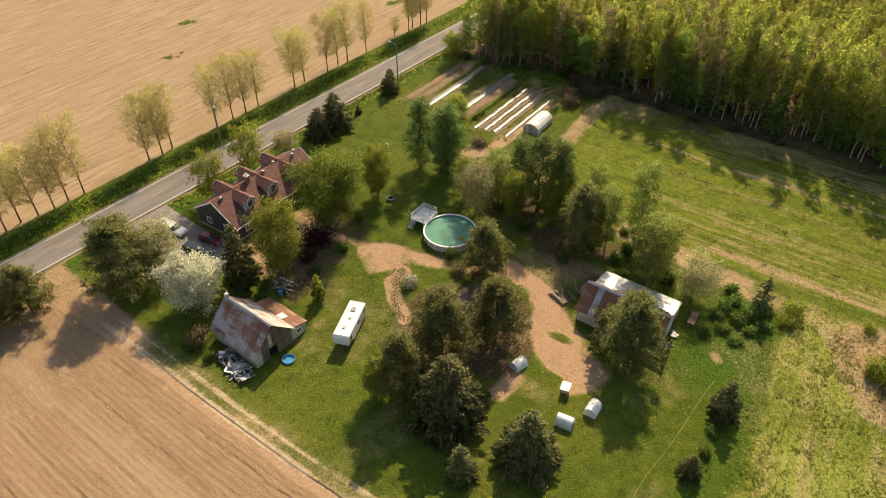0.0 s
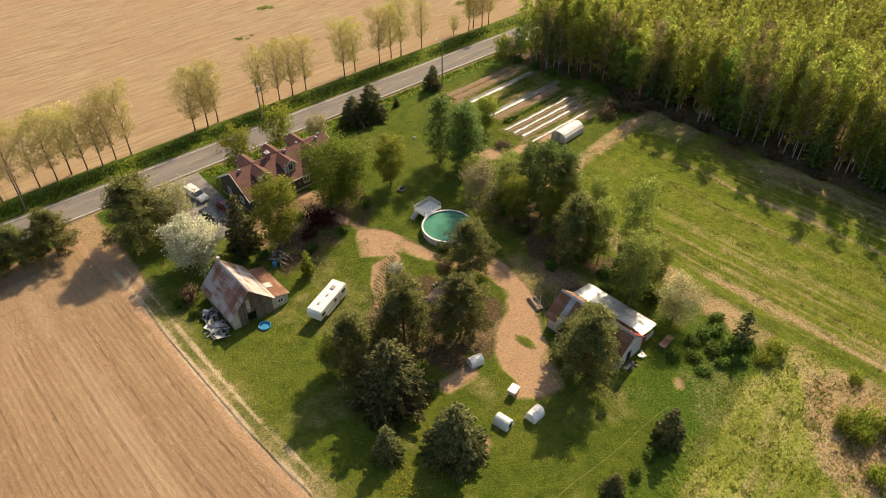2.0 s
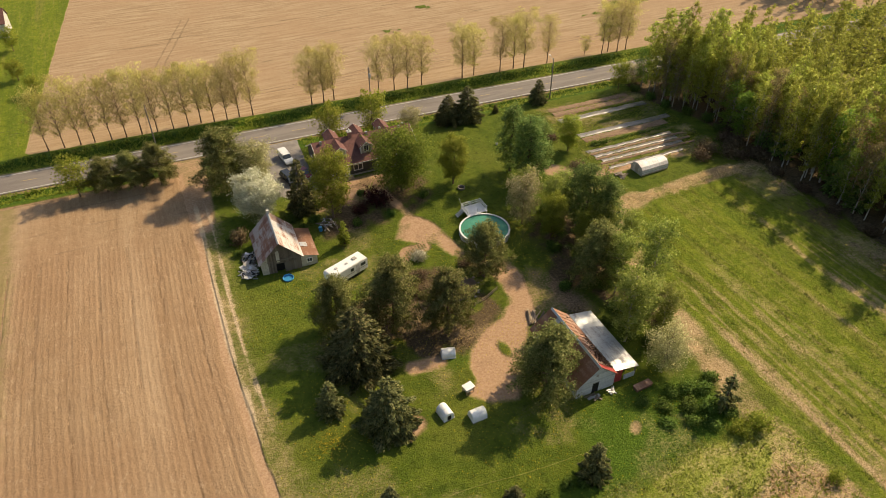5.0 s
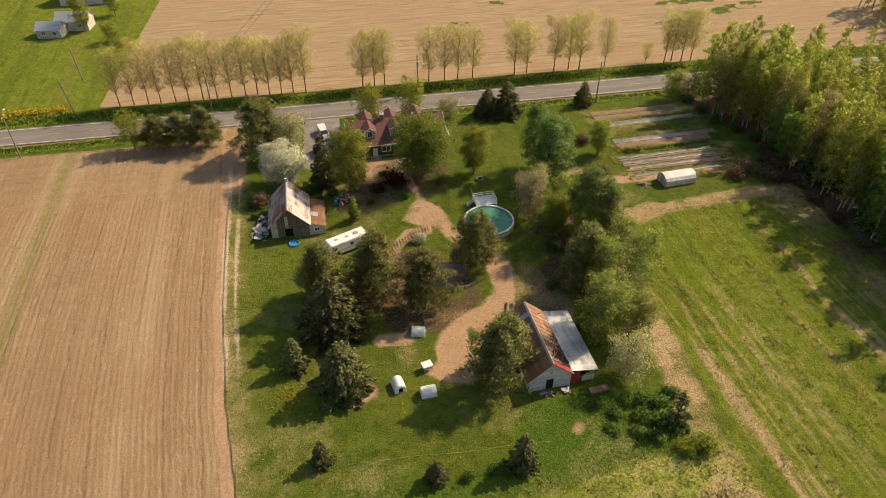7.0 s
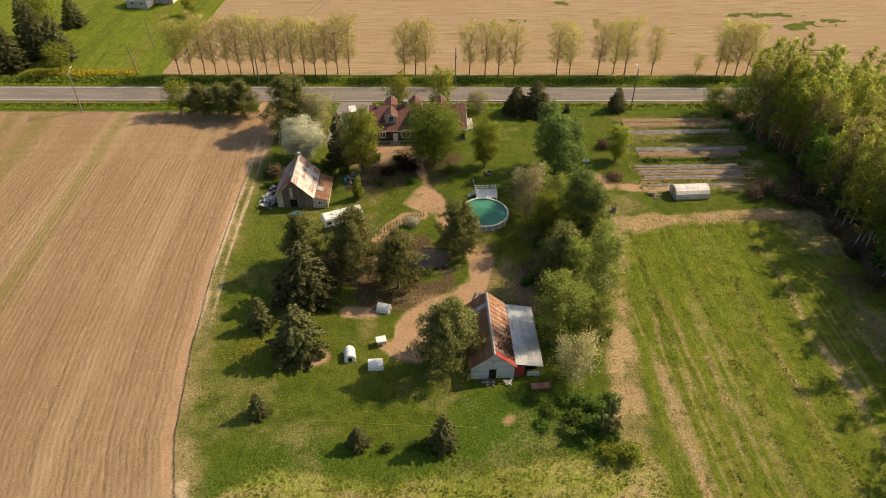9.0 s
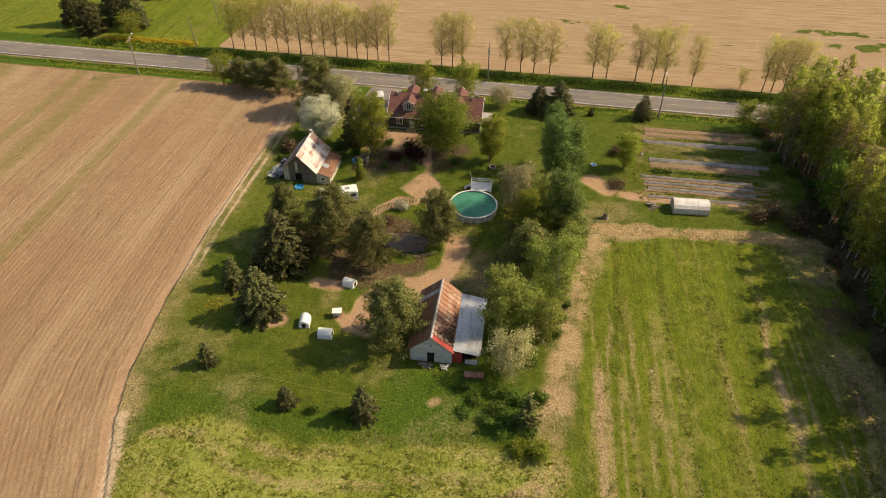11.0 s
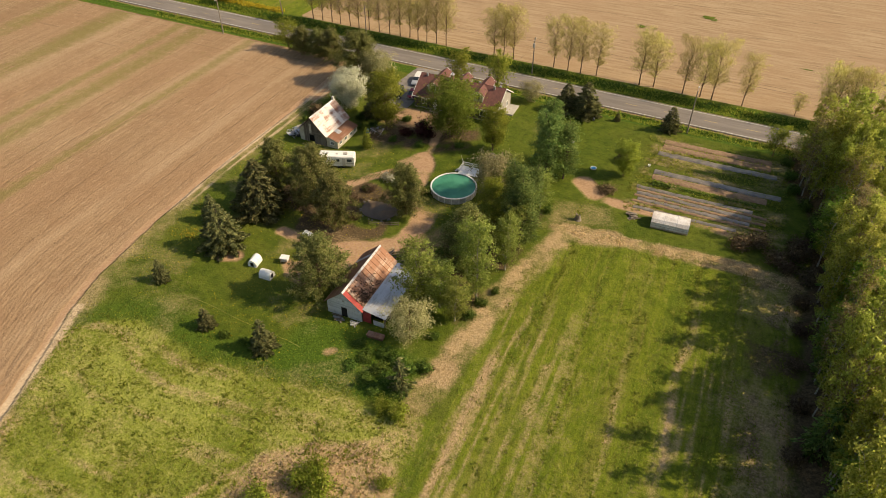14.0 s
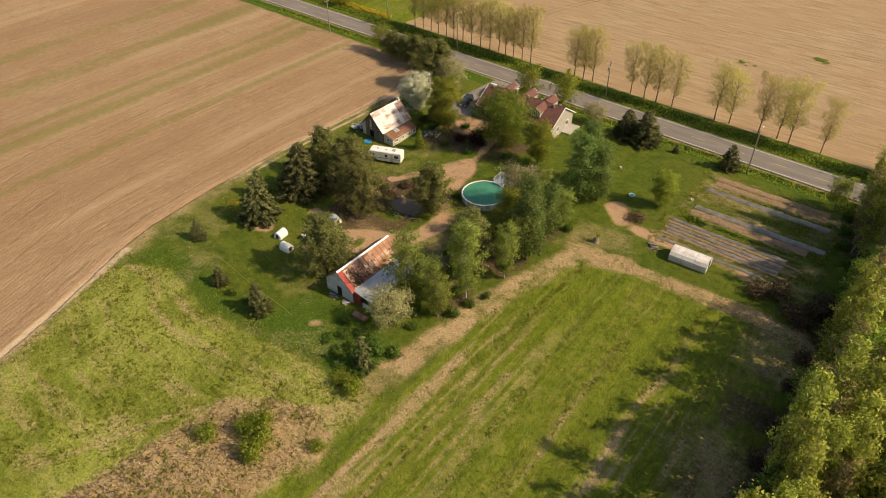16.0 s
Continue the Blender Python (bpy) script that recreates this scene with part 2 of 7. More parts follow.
M = {}
M["ground"] = ground_material()
M["soil"] = soil_material()
M["asphalt"] = asphalt_material()
M["line_white"] = plain("road_line_white", (0.62, 0.60, 0.55), (0.42, 0.40, 0.36), 1.2, local=False)
M["line_yellow"] = plain("road_line_yellow", (0.55, 0.40, 0.14), (0.42, 0.30, 0.12), 1.2, local=False)
M["bark_dark"] = plain("bark_dark", (0.075, 0.052, 0.036), (0.13, 0.095, 0.068), 4.0, 0.95, bump=0.5)
M["bark_brown"] = plain("bark_brown", (0.15, 0.095, 0.055), (0.23, 0.155, 0.10), 4.0, 0.95, bump=0.5)
M["bark_birch"] = plain("bark_birch", (0.48, 0.44, 0.37), (0.22, 0.185, 0.145), 2.2, 0.85)
M["leaf_spruce"] = leafy("leaf_spruce", (0.09, 0.108, 0.044), (0.20, 0.21, 0.08), (0.37, 0.335, 0.14), 0.38)
M["leaf_pine"] = leafy("leaf_pine", (0.105, 0.125, 0.036), (0.215, 0.225, 0.066), (0.36, 0.325, 0.13), 0.38)
M["leaf_maple"] = leafy("leaf_maple", (0.10, 0.165, 0.02), (0.20, 0.275, 0.034), (0.32, 0.36, 0.066), 0.45)
M["leaf_lime"] = leafy("leaf_lime", (0.165, 0.215, 0.026), (0.30, 0.345, 0.044), (0.46, 0.46, 0.09), 0.48)
M["leaf_larch"] = leafy("leaf_larch", (0.10, 0.17, 0.045), (0.20, 0.295, 0.075), (0.33, 0.40, 0.12), 0.48)
M["leaf_birch"] = leafy("leaf_birch", (0.165, 0.215, 0.042), (0.30, 0.35, 0.074), (0.46, 0.485, 0.135), 0.5)
M["leaf_blossom"] = leafy("leaf_blossom", (0.34, 0.35, 0.17), (0.68, 0.66, 0.50), (0.85, 0.82, 0.68), 0.42)
M["leaf_grey"] = leafy("leaf_grey", (0.25, 0.245, 0.10), (0.45, 0.42, 0.20), (0.64, 0.58, 0.34), 0.42)
M["leaf_poplar"] = leafy("leaf_poplar", (0.46, 0.41, 0.11), (0.62, 0.56, 0.18), (0.74, 0.68, 0.26), 0.55)
M["leaf_wood"] = leafy("leaf_wood", (0.25, 0.29, 0.05), (0.45, 0.485, 0.09), (0.61, 0.62, 0.16), 0.66)
M["leaf_wood_green"] = leafy("leaf_wood_green", (0.13, 0.23, 0.034), (0.24, 0.365, 0.056), (0.35, 0.46, 0.10), 0.62)
M["leaf_bud"] = leafy("leaf_bud", (0.22, 0.17, 0.07), (0.34, 0.27, 0.12), (0.46, 0.38, 0.18), 0.5)
M["leaf_bush"] = leafy("leaf_bush", (0.055, 0.105, 0.018), (0.115, 0.185, 0.03), (0.19, 0.25, 0.05), 0.3)
M["leaf_red"] = leafy("leaf_red", (0.05, 0.018, 0.016), (0.10, 0.035, 0.03), (0.16, 0.06, 0.045), 0.3)
M["leaf_brown"] = leafy("leaf_brown", (0.09, 0.06, 0.036), (0.165, 0.112, 0.066), (0.245, 0.175, 0.105), 0.2)
M["leaf_yellow"] = leafy("leaf_yellow", (0.36, 0.27, 0.02), (0.55, 0.42, 0.03), (0.62, 0.5, 0.06), 0.3)
M["straw"] = leafy("straw", (0.43, 0.31, 0.16), (0.60, 0.45, 0.25), (0.71, 0.56, 0.35), 0.5)
M["grass_tuft"] = leafy("grass_tuft", (0.165, 0.205, 0.022), (0.235, 0.268, 0.031), (0.30, 0.31, 0.058), 0.45)
M["grass_dark"] = leafy("grass_dark", (0.125, 0.165, 0.02), (0.175, 0.21, 0.026), (0.235, 0.25, 0.042), 0.45)
M["straw_hose"] = plain("yellow_hose", (0.48, 0.42, 0.12), (0.38, 0.34, 0.10), 1.0, 0.5)
M["roof_red"] = plain("roof_shingle_red", (0.118, 0.052, 0.042), (0.185, 0.082, 0.066), 1.6, 0.8, bump=0.4)
M["siding_dark"] = plain("siding_dark", (0.055, 0.05, 0.048), (0.085, 0.078, 0.072), 1.0, 0.7)
M["siding_grey"] = plain("siding_grey", (0.33, 0.30, 0.26), (0.42, 0.385, 0.34), 1.0, 0.7)
M["white_paint"] = plain("white_paint", (0.72, 0.70, 0.65), (0.82, 0.80, 0.76), 0.8, 0.55)
M["white_worn"] = plain("white_worn_boards", (0.66, 0.64, 0.60), (0.42, 0.39, 0.35), 0.9, 0.75)
M["white_plastic"] = plain("white_plastic", (0.84, 0.83, 0.79), (0.74, 0.72, 0.67), 0.7, 0.4, spec=0.5)
M["film"] = plain("greenhouse_film", (0.80, 0.76, 0.72), (0.54, 0.48, 0.43), 0.5, 0.5, spec=0.4)
M["cream_wall"] = plain("cream_wall", (0.58, 0.53, 0.42), (0.44, 0.39, 0.30), 0.9, 0.8)
M["barn_board"] = board_material("barn_board", (0.125, 0.095, 0.07), (0.22, 0.18, 0.14), (0.055, 0.04, 0.03))
M["plank"] = board_material("plank_wood", (0.40, 0.29, 0.18), (0.52, 0.40, 0.27), (0.22, 0.15, 0.09))
M["shed_board"] = board_material("shed_board", (0.50, 0.49, 0.46), (0.66, 0.645, 0.61), (0.30, 0.27, 0.23))
M["barn_roof"] = rust_roof("barn_roof_sheet", (0.40, 0.345, 0.325), (0.24, 0.115, 0.075), 0.52)
M["barn_rust"] = rust_roof("barn_rust_sheet", (0.34, 0.26, 0.23), (0.19, 0.085, 0.055), 0.72)
# less rusted east slope, with its sun glare painted in as a paler tone
M["barn_sunlit"] = rust_roof("barn_sunlit_sheet", (0.66, 0.60, 0.55), (0.27, 0.115, 0.06), 0.42, metal=0.2)
M["shed_rust"] = rust_roof("shed_rust_sheet", (0.52, 0.38, 0.29), (0.34, 0.165, 0.095), 0.8)
M["lean_rust"] = rust_roof("lean_to_rust_sheet", (0.36, 0.22, 0.15), (0.21, 0.095, 0.05), 0.9)
M["tin"] = rust_roof("galvanised_sheet", (0.52, 0.53, 0.54), (0.30, 0.28, 0.26), 0.35, metal=0.55)
M["red_paint"] = plain("red_paint", (0.30, 0.035, 0.03), (0.42, 0.06, 0.05), 1.5, 0.6)
# near-black colour paints the shade in doorways and interiors; also the ash
M["dark_hole"] = plain("dark_interior", (0.012, 0.010, 0.009), (0.022, 0.018, 0.015), 1.0, 0.95)
M["glass"] = plain("window_glass", (0.035, 0.045, 0.055), (0.055, 0.065, 0.075), 0.8, 0.08, spec=0.6)
M["pool_water"] = water_material("pool_water", (0.045, 0.200, 0.125), (0.070, 0.265, 0.175), 0.3)
M["pond_water"] = water_material("pond_water", (0.105, 0.072, 0.045), (0.16, 0.115, 0.075), 0.4)
M["mulch"] = plain("mulch_film", (0.10, 0.088, 0.08), (0.24, 0.20, 0.16), 0.7, 0.36, spec=0.8, local=False, bump=0.6)
M["bed_soil"] = plain("bed_soil", (0.20, 0.125, 0.075), (0.30, 0.20, 0.125), 1.4, 0.95, local=False, bump=0.8)
M["concrete"] = plain("concrete", (0.36, 0.33, 0.29), (0.46, 0.43, 0.38), 1.2, 0.9)
M["gravel"] = plain("gravel", (0.24, 0.205, 0.17), (0.34, 0.295, 0.25), 1.8, 0.95, local=False, bump=0.6)
M["drive"] = plain("drive_gravel", (0.17, 0.15, 0.135), (0.27, 0.24, 0.21), 0.6, 0.95, local=False, bump=0.5)
M["pole_wood"] = plain("pole_wood", (0.20, 0.165, 0.13), (0.30, 0.25, 0.20), 2.0, 0.9)
M["metal_grey"] = plain("metal_grey", (0.36, 0.36, 0.35), (0.46, 0.46, 0.45), 2.0, 0.45, 0.6)
M["wire"] = plain("wire_black", (0.05, 0.05, 0.05), (0.07, 0.07, 0.07), 2.0, 0.6)
M["blue_plastic"] = plain("blue_plastic", (0.035, 0.22, 0.42), (0.05, 0.28, 0.5), 1.0, 0.35, spec=0.5)
M["rubber"] = plain("rubber", (0.018, 0.018, 0.018), (0.035, 0.034, 0.033), 2.0, 0.8)
M["car_white"] = plain("car_white", (0.70, 0.69, 0.66), (0.76, 0.75, 0.72), 0.5, 0.25, spec=0.6)
M["car_black"] = plain("car_black", (0.02, 0.021, 0.024), (0.03, 0.031, 0.034), 0.5, 0.2, spec=0.7)
M["car_red"] = plain("car_red", (0.20, 0.018, 0.028), (0.25, 0.025, 0.035), 0.5, 0.25, spec=0.6)
M["stone"] = plain("stone", (0.15, 0.13, 0.11), (0.26, 0.23, 0.2), 2.0, 0.9, bump=0.5)
M["brick"] = plain("chimney_brick", (0.26, 0.13, 0.09), (0.36, 0.2, 0.14), 4.0, 0.9)


# ---- geometry helpers ----
def value_noise(x, y, seed=0):
    xi, yi = np.floor(x).astype(np.int64), np.floor(y).astype(np.int64)
    fx, fy = x - xi, y - yi
    fx, fy = fx * fx * (3 - 2 * fx), fy * fy * (3 - 2 * fy)

    def h(a, b):
        n = (a * 374761393 + b * 668265263 + seed * 982451653) & 0x7FFFFFFF
        n = ((n ^ (n >> 13)) * 1274126177) & 0x7FFFFFFF
        return ((n ^ (n >> 16)) & 0xFFFF) / 65535.0

    a, b, c, d = h(xi, yi), h(xi + 1, yi), h(xi, yi + 1), h(xi + 1, yi + 1)
    return (a * (1 - fx) + b * fx) * (1 - fy) + (c * (1 - fx) + d * fx) * fy


def fbm(x, y, scale, seed=0, octaves=3):
    out, amp, tot = 0.0, 1.0, 0.0
    for k in range(octaves):
        out = out + amp * value_noise(x * scale * 2**k, y * scale * 2**k, seed + k)
        tot += amp
        amp *= 0.5
    return out / tot


def step(v, a, b):
    t = np.clip((v - a) / (b - a), 0, 1)
    return t * t * (3 - 2 * t)


def edge_x(y):
    """Where the ploughed field ends and the yard's lane begins."""
    return np.interp(y, [-80, -34, -30, -15, -7, 8, 29, 41, 62, 80], [-24, -39.3, -40.6, -46.8, -48.9, -50.4, -51.3, -51.2, -50.6, -51.0])


def across(x, y):
    """How far north of the yard a spot lies, counted square to the road, which runs slightly aslant."""
    return y + 0.032 * x - 0.85


def terrain(x, y):
    x, y = np.asarray(x, float), np.asarray(y, float)
    z = -0.95 * np.exp(-0.9 * (((x + 34) / 13) ** 2 + ((y - 45) / 12) ** 2))
    z = z - 0.55 * np.exp(-(((x + 14.8) / 4.0) ** 4 + ((y - 28.4) / 3.4) ** 4))
    v = across(x, y)
    z = z - 0.55 * np.exp(-(((v - 82.6) / 1.3) ** 2)) * (1 - step(np.abs(x + 38.5), 18, 14))
    z = z - 0.7 * np.exp(-(((v - 95.0) / 1.5) ** 2))
    z = z - 0.7 * np.exp(-(((x - 59.2) / 1.6) ** 2)) * step(y, 52, 44)
    return z


def tz(x, y):
    return float(terrain(x, y))


def mesh_of(name, verts, faces, mats, smooth=False, normals=None):
    """A mesh from arrays of corners and of faces that all have the same number of corners."""
    verts, faces = np.asarray(verts, np.float32), np.asarray(faces, np.int32)
    me = bpy.data.meshes.new(name)
    k = faces.shape[1]
    me.vertices.add(len(verts))
    me.vertices.foreach_set("co", verts.ravel())
    me.loops.add(faces.size)
    me.loops.foreach_set("vertex_index", faces.ravel())
    me.polygons.add(len(faces))
    me.polygons.foreach_set("loop_start", np.arange(0, faces.size, k, dtype=np.int32))
    me.polygons.foreach_set("loop_total", np.full(len(faces), k, np.int32))
    if smooth:
        me.polygons.foreach_set("use_smooth", np.ones(len(faces), bool))
    me.update(calc_edges=True)
    if normals is not None:
        me.polygons.foreach_set("use_smooth", np.ones(len(faces), bool))
        me.normals_split_custom_set_from_vertices(np.asarray(normals, np.float32))
    for m in mats if isinstance(mats, (list, tuple)) else (mats,):
        me.materials.append(m)
    return me


def grid_mesh(name, xs, ys, zf, material, attrs=None, smooth=True):
    gx, gy = np.meshgrid(xs, ys)
    gz = zf(gx, gy)
    nx, ny = len(xs), len(ys)
    v = np.stack([gx.ravel(), gy.ravel(), gz.ravel()], 1)
    i = (np.arange(ny - 1)[:, None] * nx + np.arange(nx - 1)[None]).ravel()
    me = mesh_of(name, v, np.stack([i, i + 1, i + nx + 1, i + nx], 1), material, smooth)
    for key, fn in (attrs or {}).items():
        a = me.attributes.new(key, "FLOAT", "POINT")
        a.data.foreach_set("value", np.clip(fn(gx.ravel(), gy.ravel()), 0, 1).astype(np.float32))
    return me


def thing(name, label, category, m=None, group="", kind=""):
    ob = new(name)
    ob.empty_display_size = 0.3
    if m is not None:
        ob.matrix_basis = m
    return tagged(ob, label, category, group, kind)


def part(name, bm, material, parent, label=""):
    """Links a bmesh or a mesh as one mesh object under a thing or a part."""
    if isinstance(bm, bpy.types.Mesh):
        me = bm
    else:
        me = bpy.data.meshes.new(name)
        bm.normal_update()
        bm.to_mesh(me)
        bm.free()
    if material is not None and not me.materials:
        me.materials.append(material)
    ob = new(name, me)
    ob.parent = parent
    if label:
        ob["label"] = label
    return ob


def box(bm, x0, y0, z0, x1, y1, z1, bevel=0.0, m=None):
    vs = [bm.verts.new((x, y, z)) for z in (z0, z1) for y in (y0, y1) for x in (x0, x1)]
    fs = [bm.faces.new([vs[i] for i in f]) for f in ((0, 2, 3, 1), (4, 5, 7, 6), (0, 1, 5, 4), (2, 6, 7, 3), (0, 4, 6, 2), (1, 3, 7, 5))]
    if bevel:
        es = list({e for f in fs for e in f.edges})
        r = bmesh.ops.bevel(bm, geom=es, offset=bevel, segments=2, affect="EDGES", profile=0.5)
        vs = list({v for f in r["faces"] for v in f.verts} | {v for v in vs if v.is_valid})
    if m is not None:
        bmesh.ops.transform(bm, matrix=m, verts=[v for v in vs if v.is_valid])
    return bm


def boxed(*a, **k):
    return box(bmesh.new(), *a, **k)


def prism(bm, ring, y0, y1):
    """A closed outline in x and z, drawn out along y."""
    a = [bm.verts.new((x, y0, z)) for x, z in ring]
    b = [bm.verts.new((x, y1, z)) for x, z in ring]
    n = len(ring)
    bm.faces.new(a)
    bm.faces.new(b[::-1])
    for i in range(n):
        bm.faces.new((a[i], b[i], b[(i + 1) % n], a[(i + 1) % n]))
    bmesh.ops.recalc_face_normals(bm, faces=bm.faces)
    return bm


def tube(bm, p, q, r0, r1, n=6, cap=True):
    p, q = Vector(p), Vector(q)
    d = (q - p).normalized()
    a = d.orthogonal().normalized()
    b = d.cross(a)
    ring = lambda c, r: [bm.verts.new(c + a * r * math.cos(2 * math.pi * i / n) + b * r * math.sin(2 * math.pi * i / n)) for i in range(n)]
    u, v = ring(p, r0), ring(q, r1)
    for i in range(n):
        bm.faces.new((u[i], u[(i + 1) % n], v[(i + 1) % n], v[i]))
    if cap:
        bm.faces.new(v)
        bm.faces.new(u[::-1])
    return bm


def rings(bm, profile, n=24, sx=1.0, sy=1.0, closed=True):
    """A turned shape from rows of radius and height."""
    rows = [[bm.verts.new((r * sx * math.cos(2 * math.pi * i / n), r * sy * math.sin(2 * math.pi * i / n), z)) for i in range(n)] for r, z in profile]
    for a, b in zip(rows, rows[1:]):
        for i in range(n):
            bm.faces.new((a[i], a[(i + 1) % n], b[(i + 1) % n], b[i]))
    if closed:
        bm.faces.new(rows[-1])
        bm.faces.new(rows[0][::-1])
    return bm


# ---- trees ----
def leaf_cards(rng, centres, size, flat=0.0, aspect=0.7, outward=None):
    """One small bent leaf spray for each centre: quads in chance directions."""
    n = len(centres)
    a = rng.normal(size=(n, 3))
    if outward is not None:
        a = a * (1 - flat) + outward * flat * 2.0
    a[:, 2] *= 1 - 0.3 * flat
    a /= np.linalg.norm(a, axis=1, keepdims=True) + 1e-9
    b = np.cross(a, rng.normal(size=(n, 3)))
    b /= np.linalg.norm(b, axis=1, keepdims=True) + 1e-9
    s = size * rng.uniform(0.6, 1.35, (n, 1))
    u, v = a * s * 0.5, b * s * 0.5 * aspect
    # a slanted tip of three corners: no square outlines
    tip = np.stack([centres - u - 0.65 * v, centres + u * 1.35, centres - 0.35 * u + 1.35 * v], 1)
    return tip.reshape(-1, 3), np.arange(3 * n).reshape(n, 3)


def limb_arrays(segments, sides=5):
    """Tapered tubes for rows of (start, end, r0, r1)."""
    V, F, k = [], [], 0
    ang = np.arange(sides) * 2 * np.pi / sides
    for p, q, r0, r1 in segments:
        p, q = np.asarray(p, float), np.asarray(q, float)
        d = q - p
        d /= np.linalg.norm(d) + 1e-9
        a = np.cross(d, (0.3, 0.9, 0.2))
        a /= np.linalg.norm(a) + 1e-9
        b = np.cross(d, a)
        ring = np.cos(ang)[:, None] * a + np.sin(ang)[:, None] * b
        V += [p + ring * r0, q + ring * r1]
        i = np.arange(sides)
        j = (i + 1) % sides
        F.append(np.stack([k + i, k + j, k + sides + j, k + sides + i], 1))
        k += 2 * sides
    return np.concatenate(V), np.concatenate(F)


def trunk_path(rng, height, r, bend=0.15, parts=5):
    pts = [np.zeros(3)]
    for i in range(1, parts + 1):
        pts.append(np.array([rng.normal() * bend * i / parts, rng.normal() * bend * i / parts, height * i / parts]))
    segs = [(pts[i], pts[i + 1], r * (1 - 0.85 * i / parts), r * (1 - 0.85 * (i + 1) / parts)) for i in range(parts)]
    segs[0] = (pts[0] - (0, 0, 0.25), pts[1], r * 1.35, segs[0][3])
    return np.array(pts), segs


def broadleaf(seed, H, W, base, leaves, size, shape="oval", r=0.18, limbs=22, clumps=5, spread=0.16, rise=0.55):
    """Height, crown width and height of the crown's foot; returns wood and leaf arrays."""
    rng = np.random.default_rng(seed)
    pts, segs = trunk_path(rng, H * 0.93, r, 0.02 * H)
    cen = []
    for k in range(limbs):
        t = (k + rng.uniform(0, 1)) / limbs
        z0 = base * 0.75 + (H * 0.85 - base * 0.75) * t
        zc = (z0 - base) / max(H - base, 0.1)
        if shape == "oval":
            prof = math.sqrt(max(0.06, 1 - (2 * min(max(zc, 0), 1) * 0.9 - 0.75) ** 2))
        elif shape == "column":
            prof = 0.75 * math.sqrt(max(0.08, 1 - (2 * min(max(zc, 0), 1) - 0.85) ** 2)) + 0.15
        elif shape == "vase":
            prof = 0.45 + 0.55 * min(max(zc, 0), 1) * 1.1
        else:
            prof = (1.0 - 0.78 * max(zc, 0)) * (0.55 + 0.45 * min(1, max(zc, 0) * 5))
        ang = k * 2.399 + rng.normal() * 0.35
        L = W / 2 * prof * rng.uniform(0.72, 1.08)
        p = np.array([np.interp(z0, pts[:, 2], pts[:, i]) for i in range(2)] + [z0])
        dr = np.array([math.cos(ang), math.sin(ang), 0.0])
        mid = p + dr * L * 0.5 + (0, 0, L * rise * 0.6)
        end = p + dr * L + (0, 0, L * rise * rng.uniform(0.6, 1.1))
        rr = r * 0.42 * (1 - 0.6 * t)
        segs += [(p, mid, rr, rr * 0.6), (mid, end, rr * 0.6, rr * 0.15)]
        for c in range(clumps):
            f = 0.35 + 0.65 * (c + rng.uniform(0, 1)) / clumps
            q = p + (end - p) * f + (0, 0, L * rise * 0.25 * math.sin(f * 3.1)) + rng.normal(size=3) * L * 0.16
            cen.append((*q, L * (0.75 + 0.5 * rng.uniform())))
    cen.append((*pts[-1], W * 0.3))
    cen = np.array(cen)
    pick = rng.integers(0, len(cen), leaves)
    off = rng.normal(size=(leaves, 3)) * (W * spread * rng.uniform(0.6, 1.15, (leaves, 1)))
    off[:, 2] *= 0.8
    c = cen[pick, :3] + off * 0.5
    c[:, 2] = np.clip(c[:, 2], base * 0.45, H)
    return limb_arrays(segs), leaf_cards(rng, c, size)


def conifer(seed, H, W, leaves, size, foot=0.25, ragged=0.12, r=0.16, droop=0.25, gap=0.0):
    """A spruce: whorls of drooping boughs, each with flat sprays along it."""
    rng = np.random.default_rng(seed)
    pts, segs = trunk_path(rng, H * 0.98, r, 0.006 * H)
    rows = max(10, int(H * 2.3))
    cen, out = [], []
    boughs = []
    for k in range(rows):
        t = (k + 0.5 * rng.uniform()) / rows
        z = foot + (H - foot) * t
        rad = W / 2 * ((1 - t) ** 0.74 * 1.02 + 0.03) * (0.72 + 0.28 * min(1, t * 8))
        nb = max(4, int(5 + 5 * (1 - t)))
        for b in range(nb):
            if rng.uniform() < gap:
                continue
            ang = 2 * math.pi * b / nb + k * 1.3 + rng.normal() * 0.2
            L = rad * (1 + rng.normal() * ragged)
            boughs.append((z, ang, L))
            if k % 3 == 0 and L > 0.5:
                p = np.array([0, 0, z])
                segs.append((p, p + np.array([math.cos(ang) * L * 0.8, math.sin(ang) * L * 0.8, -droop * L * 0.6]), 0.035, 0.012))
    boughs = np.array(boughs)
    wgt = boughs[:, 2] ** 1.3 + 0.05
    pick = rng.choice(len(boughs), leaves, p=wgt / wgt.sum())
    z, ang, L = boughs[pick].T
    f = rng.uniform(0.12, 1.0, leaves) ** 0.6
    side = rng.normal(size=leaves) * 0.13 * L * (1.25 - f)
    x = np.cos(ang) * L * f - np.sin(ang) * side
    y = np.sin(ang) * L * f + np.cos(ang) * side
    zz = z - droop * L * f + 0.10 * L * f**3 + rng.normal(size=leaves) * 0.06
    zz = np.maximum(zz, 0.08)
    o = np.stack([np.cos(ang), np.sin(ang), np.full(leaves, -0.35)], 1)
    return limb_arrays(segs), leaf_cards(rng, np.stack([x, y, zz], 1), size, 0.6, 0.55, o)


